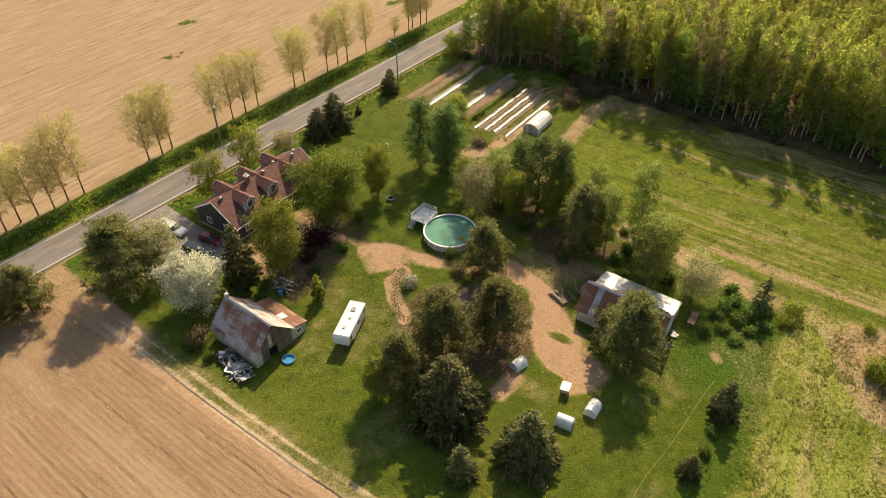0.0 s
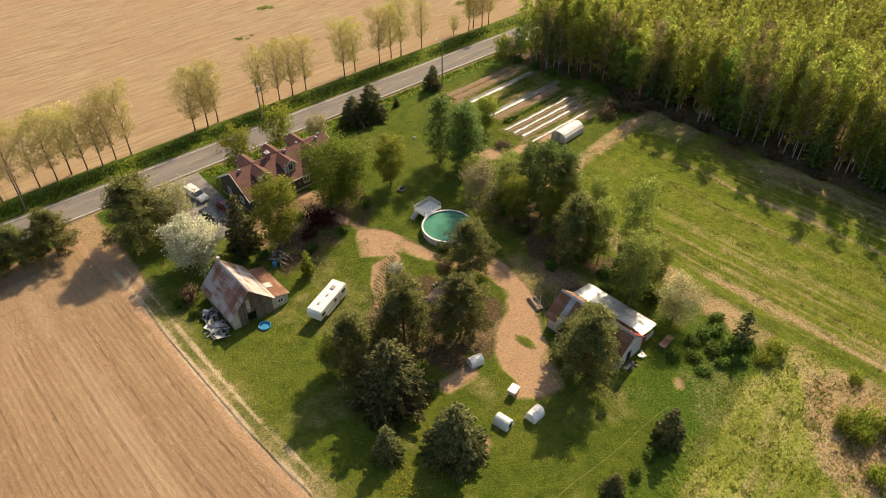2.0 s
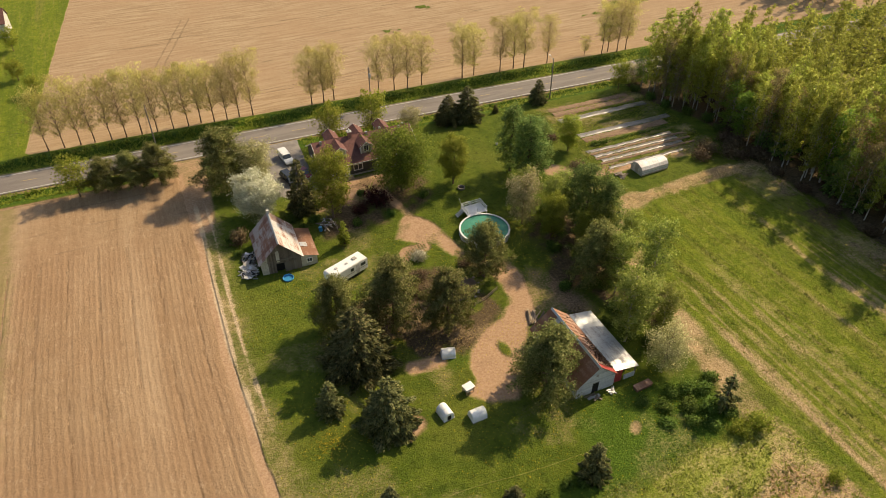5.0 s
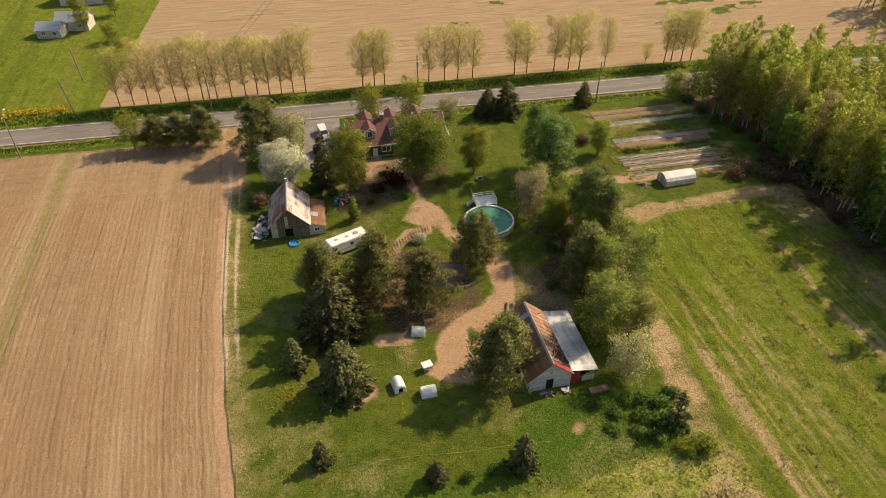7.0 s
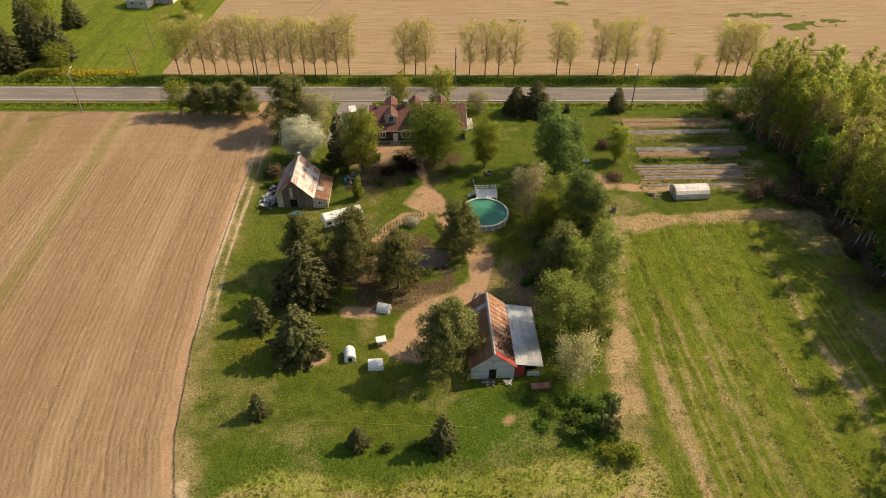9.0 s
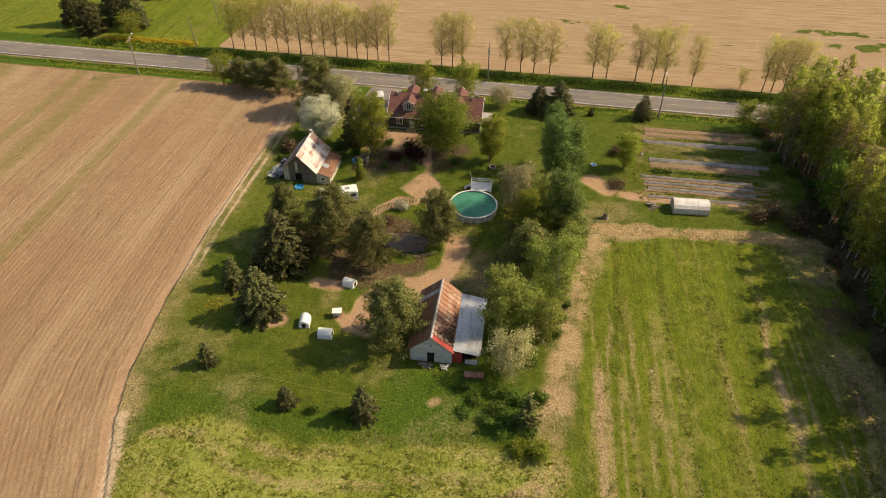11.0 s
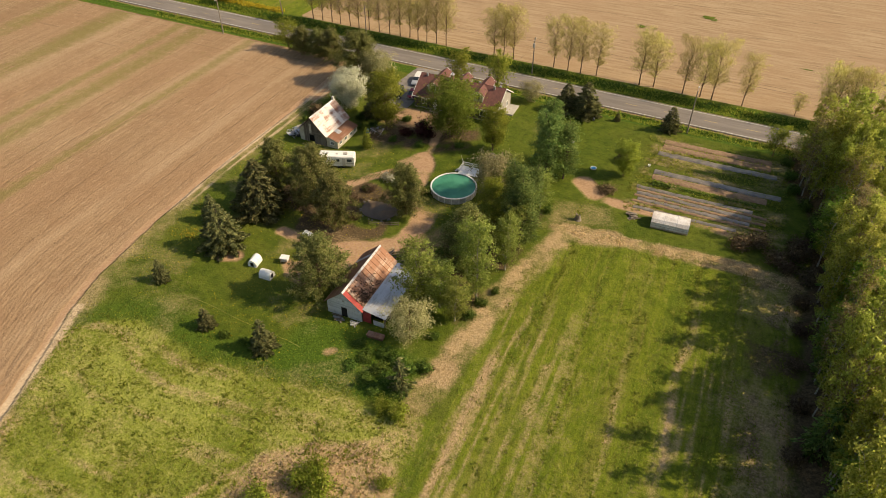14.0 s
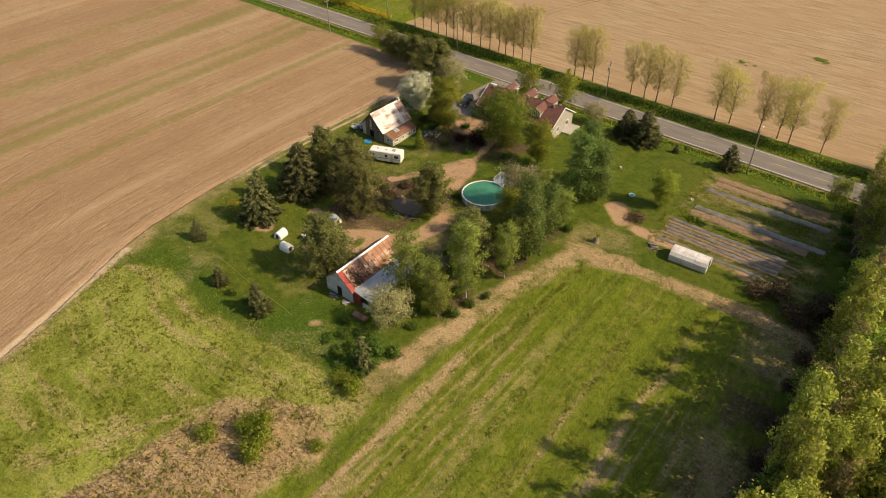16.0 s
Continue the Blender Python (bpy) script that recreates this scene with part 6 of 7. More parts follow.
part("box", boxed(-0.55, -0.4, 0.3, 0.55, 0.4, 0.7, 0.02), M["white_worn"], feeder)
for px in (-0.6, 0.6):
    for py in (-0.45, 0.45):
        part("leg", boxed(px - 0.05, py - 0.05, 0, px + 0.05, py + 0.05, 1.06), M["plank"], feeder)


# ---- greenhouse and garden ----
def build_greenhouse():
    g = thing("greenhouse", "low tunnel greenhouse of white plastic film", "greenhouse", pose(35.9, 45.6, 0, 0, 0, 92.5))
    W, H, L = 1.65, 2.15, 3.3
    ring = [(-W, 0.0), (-W * 1.01, 0.75), (-W * 0.97, 1.25), (-W * 0.72, 1.75), (-W * 0.35, 2.05), (0, H), (W * 0.35, 2.05), (W * 0.72, 1.75), (W * 0.97, 1.25), (W * 1.01, 0.75), (W, 0.0)]
    bm = bmesh.new()
    for k in range(len(ring) - 1):
        (ax, az), (cx, cz) = ring[k], ring[k + 1]
        bm.faces.new([bm.verts.new(v) for v in ((ax, -L, az), (ax, L, az), (cx, L, cz), (cx, -L, cz))])
    bmesh.ops.remove_doubles(bm, verts=bm.verts, dist=0.001)
    r = bmesh.ops.solidify(bm, geom=list(bm.faces), thickness=0.03)
    part("cover", bm, M["film"], g, "weathered white film")
    for y in (-L, L):
        e = bmesh.new()
        prism(e, [(x * 0.97, z * 0.985) for x, z in ring], y - 0.02, y + 0.02)
        part("end_panel", e, M["white_worn"], g)
        part("doorway", boxed(-0.45, y - 0.05, 0.05, 0.45, y + 0.05, 1.75), M["dark_hole"] if y < 0 else M["siding_grey"], g)
    for x, z in ((-W * 0.97, 1.25), (W * 0.97, 1.25), (-W * 1.01, 0.7), (W * 1.01, 0.7)):
        part("batten", tube(bmesh.new(), (x * 1.03, -L, z), (x * 1.03, L, z), 0.045, 0.045, 5), M["siding_grey"], g)
    for y in np.linspace(-L, L, 4):
        bm = bmesh.new()
        for (ax, az), (cx, cz) in zip(ring, ring[1:]):
            tube(bm, (ax * 1.02, y, az * 1.015), (cx * 1.02, y, cz * 1.015), 0.03, 0.03, 4, False)
        part("hoop", bm, M["metal_grey"], g)
    for s in (-1, 1):
        part("base_board", boxed(s * W - 0.05, -L, 0, s * W + 0.05, L, 0.25), M["plank"], g)


build_greenhouse()


def bed(name, label, x0, x1, yc, w, h, material, seed, lean=0.0):
    rng = np.random.default_rng(seed)
    xs = np.arange(x0, x1 + 0.01, 0.6)
    prof = ((-0.5, 0.02), (-0.38, 0.75), (-0.15, 1.0), (0.15, 0.97), (0.38, 0.72), (0.5, 0.02))
    V = []
    for x in xs:
        wob = rng.normal() * 0.07
        for u, k in prof:
            yy = yc + u * w + wob + lean * (x - x0)
            V.append((x, yy, tz(x, yy) + 0.03 + h * k + (rng.normal() * 0.02 if 0.1 < k else -0.12)))
    n = len(prof)
    i = (np.arange(len(xs) - 1)[:, None] * n + np.arange(n - 1)[None]).ravel()
    me = mesh_of(name, np.array(V), np.stack([i, i + n, i + n + 1, i + 1], 1), M[material], True)
    return tagged(new(name, me), label, "garden bed", "garden beds")


bed("mulched_bed", "long garden bed under grey plastic mulch film", 29.5, 53, 70.0, 1.9, 0.14, "mulch", 1)
bed("mulched_bed", "long garden bed under grey plastic mulch film", 30, 54.5, 62.6, 1.8, 0.14, "mulch", 2)
for k, yy in enumerate((56.0, 53.9, 51.9)):
    bed("mulched_bed", "narrow garden bed under grey plastic mulch film", 27.8 + 0.5 * k, 49.5, yy, 1.15, 0.12, "mulch", 3 + k)
bed("mulched_bed", "long garden bed under grey plastic mulch film", 28.5, 47.5, 49.0, 1.05, 0.12, "mulch", 8)
for k, (yy, w) in enumerate(((75.2, 2.0), (73.0, 2.2), (60.6, 2.3), (54.95, 0.8), (52.9, 0.8), (50.95, 0.8))):
    bed("soil_bed", "long bare brown garden bed", 28.0 if yy < 58 else 30.0, 52.0, yy, w, 0.12, "bed_soil", 20 + k)
tagged(new("vegetable_row", scatter_cards("vegetable_row", 900, lambda r, n: np.stack([r.uniform(31.2, 50, n) ** 1.0, 58.2 + r.normal(size=n) * 0.25, np.abs(r.normal(size=n)) * 0.14 + 0.1], 1), 0.28, "leaf_bush", 31)), "low row of dark green garden vegetables", "plants", kind="stuff")
tagged(new("vegetable_patch", scatter_cards("vegetable_patch", 420, lambda r, n: np.stack([r.uniform(30.5, 34, n), 57.9 + r.normal(size=n) * 0.4, np.abs(r.normal(size=n)) * 0.3 + 0.1], 1), 0.36, "leaf_bush", 32)), "clump of large leafy green vegetables", "plants", kind="stuff")


# ---- vehicles ----
def build_car(name, label, L, W, H, paint, style, m):
    c = thing(name, label, "car", m)
    s = L / 2
    if style == "pickup":
        low = [(-s, 0.45), (-s, 0.98), (-s + 0.08, 1.05), (0.55, 1.08), (s - 1.3, 1.06), (s - 0.15, 0.95), (s, 0.7), (s, 0.42)]
        cab = [(-s + 0.25, 1.04), (-s + 0.35, H - 0.05), (-0.2, H), (0.75, H), (1.35, 1.07)]
    elif style == "van":
        low = [(-s, 0.4), (-s, 0.95), (-s + 0.05, 1.02), (s - 1.1, 1.02), (s - 0.12, 0.82), (s, 0.6), (s, 0.35)]
        cab = [(-s + 0.08, 1.0), (-s + 0.35, H - 0.08), (-s + 0.8, H), (0.7, H - 0.02), (1.75, 1.0)]
    else:
        low = [(-s, 0.4), (-s, 0.82), (-s + 0.15, 0.92), (s - 1.2, 0.92), (s - 0.1, 0.75), (s, 0.55), (s, 0.32)]
        cab = [(-s + 0.25, 0.9), (-s + 0.75, H - 0.06), (-0.6, H), (0.3, H - 0.03), (1.2, 0.9)]
    bm = prism(bmesh.new(), low, -W / 2, W / 2)
    bmesh.ops.bevel(bm, geom=list(bm.edges), offset=0.06, segments=2, affect="EDGES")
    body = part("body", bm, paint, c)
    bm = prism(bmesh.new(), cab, -W / 2 + 0.1, W / 2 - 0.1)
    for v in bm.verts:
        v.co.y *= 1 - 0.16 * max(0, (v.co.z - 1.0) / (H - 1.0))
    bmesh.ops.bevel(bm, geom=list(bm.edges), offset=0.05, segments=2, affect="EDGES")
    part("cabin_glass", bm, M["glass"], c, "dark windows")
    bm = boxed(cab[1][0] + 0.08, -W / 2 + 0.22, H - 0.06, cab[3][0] - 0.05, W / 2 - 0.22, H + 0.025, 0.03)
    part("roof", bm, paint, c)
    for x in (cab[0][0] + 0.3, -0.3, cab[-1][0] - 0.75):
        for q in (-1, 1):
            part("pillar", boxed(x - 0.05, q * (W / 2 - 0.17) - 0.06, 1.0, x + 0.05, q * (W / 2 - 0.17) + 0.06, H - 0.02), paint, c)
    if style == "pickup":
        part("cargo_cap", boxed(-s + 0.1, -W / 2 + 0.1, 1.04, -0.1, W / 2 - 0.1, H + 0.03, 0.06), paint, c, "white cargo cap")
    for x in (-s * 0.6, s * 0.62):
        for q in (-1, 1):
            w = part("wheel", rings(bmesh.new(), [(0.18, -0.11), (0.30, -0.11), (0.34, -0.06), (0.34, 0.06), (0.30, 0.11), (0.18, 0.11)], 16), M["rubber"], c, "black tyre")
            w.matrix_basis = pose(x, q * (W / 2 - 0.08), 0.34, 90, 0, 0)
            rim = part("rim", rings(bmesh.new(), [(0.2, -0.115), (0.05, -0.125), (0.05, 0.125), (0.2, 0.115)], 12), M["metal_grey"], w)
    for q in (-1, 1):
        part("headlight", boxed(s - 0.06, q * (W / 2 - 0.3) - 0.2, 0.6, s + 0.015, q * (W / 2 - 0.3) + 0.2, 0.75, 0.02), M["white_paint"], c)
        part("tail_light", boxed(-s - 0.015, q * (W / 2 - 0.2) - 0.1, 0.65, -s + 0.05, q * (W / 2 - 0.2) + 0.1, 0.9, 0.02), M["red_paint"], c)
    part("bumper", boxed(s - 0.05, -W / 2 + 0.1, 0.38, s + 0.06, W / 2 - 0.1, 0.52, 0.02), M["metal_grey"], c)
    return c


build_car("pickup_truck", "white pickup truck with cargo cap parked on the drive", 5.2, 1.85, 1.72, M["car_white"], "pickup", pose(-30.6, 78.6, 0.0, 0, 0, -82))
build_car("minivan", "black minivan parked on the drive", 4.9, 1.9, 1.68, M["car_black"], "van", pose(-31.9, 70.6, 0.0, 0, 0, -76))
build_car("hatchback", "dark red hatchback parked beside the minivan", 4.1, 1.7, 1.45, M["car_red"], "hatch", pose(-28.6, 71.4, 0.0, 0, 0, -80))


# ---- poles and wires ----
def build_pole(x, y, h, lamp=False, arm=True, transformer=False, lean=0.0, label="weathered wooden utility pole with crossarm beside the road"):
    p = thing("utility_pole", label, "pole", pose(x, y, tz(x, y), 0, lean, 0), "utility poles")
    part("post", tube(bmesh.new(), (0, 0, -0.3), (0, 0, h), 0.16, 0.11, 8), M["pole_wood"], p)
    if arm:
        part("crossarm", boxed(-0.06, -0.9, h - 0.75, 0.06, 0.9, h - 0.6), M["pole_wood"], p)
        for q in (-0.8, 0.0, 0.8):
            part("insulator", rings(bmesh.new(), [(0.05, h - 0.6), (0.07, h - 0.5), (0.03, h - 0.42)], 8), M["white_paint"], p).location = (0, q, 0)
    if transformer:
        part("transformer", rings(bmesh.new(), [(0.26, h - 2.4), (0.29, h - 2.35), (0.29, h - 1.5), (0.2, h - 1.4)], 14), M["metal_grey"], p).location = (0.0, -0.42, 0)
    if lamp:
        part("lamp_arm", tube(bmesh.new(), (0, 0, h - 0.5), (0, 1.6, h + 0.1), 0.04, 0.03), M["metal_grey"], p)
        part("lamp_head", boxed(-0.14, 1.5, h + 0.02, 0.14, 2.1, h + 0.16, 0.04), M["white_paint"], p)
    return p


POLES = [(-92.5, 83.0, 10.0), (33.7, 81.0, 10.2), (-54.6, 96.4, 9.6), (-6.5, 94.8, 9.8), (150.0, 90.2, 10.0), (-150.0, 99.4, 9.8)]
build_pole(*POLES[0], lamp=True)
build_pole(*POLES[1], lamp=True, arm=False)
build_pole(*POLES[2])
build_pole(*POLES[3], transformer=True)
build_pole(*POLES[4])
build_pole(*POLES[5])
build_pole(-86.1, 118.4, 8.5, arm=False, lean=-4, label="leaning wooden pole on the neighbour's lawn")
build_pole(-85.3, 101.5, 8.5, arm=False, lean=-6, label="leaning wooden pole on the neighbour's lawn")


def wire(a, b, sag=0.6, r=0.012):
    bm = bmesh.new()
    pts = [Vector(a).lerp(Vector(b), t) - Vector((0, 0, sag * 4 * t * (1 - t))) for t in np.linspace(0, 1, 9)]
    for p, q in zip(pts, pts[1:]):
        tube(bm, p, q, r, r, 4, False)
    me = bpy.data.meshes.new("power_line")
    bm.to_mesh(me)
    bm.free()
    me.materials.append(M["wire"])
    tagged(new("power_line", me), "thin black power line strung between poles", "wire", "power lines")


row = [(-150.0, 99.4, 9.2), (-54.6, 96.4, 9.0), (-6.5, 94.8, 9.2), (150.0, 90.2, 9.4)]
for a, b in zip(row, row[1:]):
    for q in (-0.8, 0.8):
        wire((a[0], a[1] + q, a[2] - 0.4), (b[0], b[1] + q, b[2] - 0.4), 0.9)
wire((-6.5, 94.8, 7.4), (-12.5, 77.0, 3.2), 0.5)

# ---- pond, flower bed and fence ----
bm = bmesh.new()
ringv = [bm.verts.new((-14.8 + 3.5 * math.cos(a) * (1 + 0.08 * math.sin(3 * a)), 28.4 + 2.9 * math.sin(a) * (1 + 0.1 * math.cos(2 * a)), -0.26)) for a in np.linspace(0, 2 * math.pi, 40, endpoint=False)]
bm.faces.new(ringv)
me = bpy.data.meshes.new("pond")
bm.to_mesh(me)
bm.free()
me.materials.append(M["pond_water"])
tagged(new("pond_water", me), "small dark garden pond with still water", "water", kind="structure")
rock = bmesh.new()
bmesh.ops.create_icosphere(rock, subdivisions=2, radius=1.0)
for v in rock.verts:
    v.co *= 1 + 0.28 * (noise.noise(v.co * 1.7 + Vector((3, 1, 2))))
    v.co.z *= 0.6
rock_me = bpy.data.meshes.new("stone")
rock.to_mesh(rock_me)
rock.free()
rock_me.materials.append(M["stone"])
for k in range(17):
    a = 2 * math.pi * k / 17 + 0.2 * math.sin(k * 2.3) + RNG.normal() * 0.06
    o = new("stone", rock_me)
    x, y = -14.8 + 3.8 * math.cos(a) * (1 + 0.08 * math.sin(3 * a)), 28.4 + 3.2 * math.sin(a)
    s = RNG.uniform(0.12, 0.3)
    o.matrix_basis = pose(x, y, tz(x, y) + s * 0.25, 0, 0, RNG.uniform(0, 360)) @ Matrix.Scale(s, 4)
    tagged(o, "grey rounded stone at the pond's edge", "stone", "stones round the pond")
fence = thing("pond_fence", "low weathered rail fence beside the pond", "fence")
for a, b in (((-14.2, 23.4), (-11.6, 24.2)), ((-11.6, 24.2), (-9.2, 25.4))):
    for z in (0.35, 0.75):
        part("rail", tube(bmesh.new(), (*a, tz(*a) + z), (*b, tz(*b) + z), 0.05, 0.05), M["barn_board"], fence)
for x, y in ((-14.2, 23.4), (-12.9, 23.8), (-11.6, 24.2), (-10.4, 24.8), (-9.2, 25.4)):
    part("post", tube(bmesh.new(), (x, y, tz(x, y) - 0.2), (x, y, tz(x, y) + 0.95), 0.06, 0.055), M["barn_board"], fence)


# flower bed with rows of small plants
def bed_plants(rng, n):
    a = rng.uniform(0, 1, n)
    x, y = -23.8 + 8.4 * a, 34.4 + 6.6 * np.sqrt(a) + rng.normal(size=n) * 0.6
    x, y = np.round(x / 0.55) * 0.55 + rng.normal(size=n) * 0.07, np.round(y / 0.55) * 0.55 + rng.normal(size=n) * 0.07
    return np.stack([x, y, terrain(x, y) + np.abs(rng.normal(size=n)) * 0.15 + 0.05], 1)


tagged(new("flower_bed", scatter_cards("flower_bed", 800, bed_plants, 0.22, "leaf_bush", 41)), "flower bed planted with rows of small green plants", "plants", kind="stuff")

# ---- grass, straw and flowers ----
def upright_cards(name, pts, height, width, material, seed):
    """Blades that stand up, three to a tuft."""
    rng = np.random.default_rng(seed)
    n = len(pts)
    V = []
    for k in range(3):
        a = rng.uniform(0, 6.28, n)
        h = height * rng.uniform(0.5, 1.2, n)
        lean = np.stack([-np.sin(a), np.cos(a)], 1) * h[:, None] * rng.uniform(0.7, 1.5, (n, 1))
        off = rng.normal(size=(n, 2)) * width * 0.5
        b = np.stack([pts[:, 0] + off[:, 0], pts[:, 1] + off[:, 1], pts[:, 2] - 0.15], 1)
        d = np.stack([np.cos(a) * width / 2, np.sin(a) * width / 2, np.zeros(n)], 1)
        t = b + np.stack([lean[:, 0], lean[:, 1], h], 1)
        V.append(np.stack([b - d, b + d, t], 1) + (0, 0, 0.06))
    V = np.concatenate(V).reshape(-1, 3)
    T = V.reshape(-1, 3, 3)
    down = np.cross(T[:, 1] - T[:, 0], T[:, 2] - T[:, 0])[:, 2] < 0
    T[down] = T[down][:, ::-1]
    V = T.reshape(-1, 3)
    n = rng.normal(size=(len(V) // 3, 3)) * 0.28 + (0, 0, 1)
    n /= np.linalg.norm(n, axis=1, keepdims=True)
    return mesh_of(name, V, np.arange(len(V)).reshape(-1, 3), M[material], normals=np.repeat(n, 3, 0))


def spread(n, x0, x1, y0, y1, test, seed):
    rng = np.random.default_rng(seed)
    x, y = rng.uniform(x0, x1, n), rng.uniform(y0, y1, n)
    k = test(x, y, rng)
    return np.stack([x[k], y[k], terrain(x[k], y[k]) + 0.03], 1)


S = south_edge
pts = spread(26000, -46, 14, -52, -8, lambda x, y, r: (y < S(x) + 1.5 * r.normal(size=len(x))) & (x > edge_x(y) + 1.5) & (fbm(x, y, 0.25, 81, 3) + 0.25 * r.normal(size=len(x)) > 0.5), 81)
tagged(new("tall_grass", upright_cards("tall_grass", pts, 0.26, 0.16, "grass_tuft", 82)), "rough tall grass south of the yard", "grass", kind="stuff")
pts = spread(14000, -46, 20, -52, 2, lambda x, y, r: (m_dry(x, y) > 0.5 + 0.1 * r.normal(size=len(x))) & (x > edge_x(y) + 1.0) & ((y < S(x) + 1) | (x > 9)), 83)
tagged(new("dry_grass", upright_cards("dry_grass", pts, 0.26, 0.13, "straw", 84)), "pale dry straw left from last year", "grass", kind="stuff")
BRUSH = poly_mask(BRUSH_EDGE, 1.6)
pts = spread(8000, -9, 16, -52, -16, lambda x, y, r: BRUSH(x, y) * fbm(x, y, 0.5, 95, 3) > 0.36, 95)
reeds = pts + np.stack([0 * pts[:, 0], 0 * pts[:, 0], np.abs(np.random.default_rng(96).normal(size=len(pts))) * 0.35], 1)
v, f = leaf_cards(np.random.default_rng(97), reeds, 0.6, aspect=0.22)
f, ln = soft_normals(v, f, 1.2, 0.4)
tagged(new("reeds", mesh_of("reeds", v, f, M["straw"], normals=ln)), "patch of dry brown reeds and straw", "reeds", kind="stuff")
pts = spread(30000, 14, 62, -60, 39, lambda x, y, r: (m_meadow(x, y) > 0.5) & (fbm(x, y * 0.12, 0.7, 85, 3) + 0.12 * r.normal(size=len(x)) > 0.52), 85)
tagged(new("meadow_grass", upright_cards("meadow_grass", pts, 0.2, 0.14, "grass_tuft", 86)), "fresh green meadow grass in faint rows", "grass", kind="stuff")
pts = spread(9000, 10, 62, 36, 47, lambda x, y, r: (m_dry(x, y) > 0.4), 87)
tagged(new("straw_strip", upright_cards("straw_strip", pts, 0.22, 0.14, "straw", 88)), "strip of dry straw along the meadow's edge", "grass", kind="stuff")
pts = spread(21000, -120, 110, 78, 103, lambda x, y, r: (np.abs(across(x, y) - 82.6) < 1.7) | (np.abs(across(x, y) - 95.4) < 2.4), 89)
pts = pts[(pts[:, 0] < -57) | (pts[:, 0] > -26) | (pts[:, 1] > 90)]
tagged(new("verge_grass", upright_cards("verge_grass", pts, 0.5, 0.3, "grass_tuft", 90)), "lush green grass on the road's verges", "grass", kind="stuff")
pts = spread(15000, -49, 4, -14, 48, lambda x, y, r: fbm(x, y, 0.13, 91, 3) + 0.10 * r.normal(size=len(x)) + 0.06 * (x < -36) > 0.57, 91)
v, f = leaf_cards(np.random.default_rng(92), pts + (0, 0, 0.06), 0.12, 0.6, 0.9, np.tile((0.3, 0.1, 0.0), (len(pts), 1)))
tagged(new("dandelions", mesh_of("dandelions", v, f, M["leaf_yellow"])), "scattered yellow dandelions in the lawn", "flowers", kind="stuff")
rng_ = np.random.default_rng(93)
c = np.stack([-42.5 + rng_.normal(size=260) * 1.6, 8.0 + rng_.normal(size=260) * 1.3, 0.1 + np.abs(rng_.normal(size=260)) * 0.12], 1)
v, f = leaf_cards(rng_, c, 0.2)
tagged(new("yellow_flowers", mesh_of("yellow_flowers", v, f, M["leaf_yellow"])), "patch of yellow flowers in the lawn", "flowers", kind="stuff")
c = np.stack([rng_.uniform(-112, -86, 1100), 103.0 + rng_.normal(size=1100) * 0.7, 0.3 + np.abs(rng_.normal(size=1100)) * 0.4], 1)
v, f = leaf_cards(rng_, c, 0.45)
tagged(new("forsythia_hedge", mesh_of("forsythia_hedge", v, f, M["leaf_yellow"])), "low yellow-flowering hedge along the neighbour's lawn", "hedge", kind="stuff")

pts = spread(5200, 26.5, 55, 47.5, 77, lambda x, y, r: fbm(x * 0.5, y, 0.45, 101, 3) + 0.10 * r.normal(size=len(x)) > 0.52, 101)
tagged(new("garden_weeds", upright_cards("garden_weeds", pts + (0, 0, 0.1), 0.24, 0.2, "grass_tuft", 102)), "tufts of grass and weeds growing over the garden beds", "grass", kind="stuff")

pts = spread(9000, -45, 13, -50, -9, lambda x, y, r: (y < S(x) + 2.5 + r.normal(size=len(x))) & (x > edge_x(y) + 2.5) & (fbm(x * 0.2, swathe(x, y), 0.8, 111, 4) + 0.10 * r.normal(size=len(x)) > 0.55), 111)
tagged(new("rank_grass", upright_cards("rank_grass", pts, 0.3, 0.2, "grass_dark", 112)), "dark green rank grass in curved swathes", "grass", kind="stuff")
pts = spread(24000, 15, 57, -58, 38, lambda x, y, r: (m_meadow(x, y) > 0.5) & (fbm(x * 1.2, y * 0.10, 0.5, 113, 3) + 0.09 * r.normal(size=len(x)) > 0.53) & (fbm(x, y, 0.9, 114, 2) > 0.42), 113)
tagged(new("meadow_clumps", upright_cards("meadow_clumps", pts, 0.22, 0.22, "grass_dark", 115)), "dark green clumps of meadow grass standing in rows", "grass", kind="stuff")

# ---- yard clutter ----
bm = bmesh.new()
line = [(np.interp(t, [0, 0.5, 1], [-31.2, -21.3, -9.2]), np.interp(t, [0, 0.5, 1], [-4.9, -5.7, -6.9]) + 0.15 * math.sin(t * 9), 0.07) for t in np.linspace(0, 1, 15)]
for p, q in zip(line, line[1:]):
    tube(bm, p, q, 0.018, 0.018, 5)
me = bpy.data.meshes.new("garden_hose")
bm.to_mesh(me)
bm.free()
me.materials.append(M["straw_hose"])
tagged(new("garden_hose", me), "thin yellow garden hose lying across the lawn", "hose")

kiddie = thing("paddling_pool", "round blue plastic paddling pool by the barn", "paddling pool", pose(-39.1, 42.7, tz(-39.1, 42.7), 0, 0, 0))
part("rim", rings(bmesh.new(), [(0.85, 0.0), (0.95, 0.2), (0.9, 0.34), (0.8, 0.3), (0.78, 0.06)], 28, closed=False), M["blue_plastic"], kiddie)
part("floor", rings(bmesh.new(), [(0.8, 0.03), (0.8, 0.06)], 28), M["blue_plastic"], kiddie)
dish = thing("water_basin", "small blue and white basin on the grass", "basin", pose(18.5, 58.5, 0, 0, 0, 0))
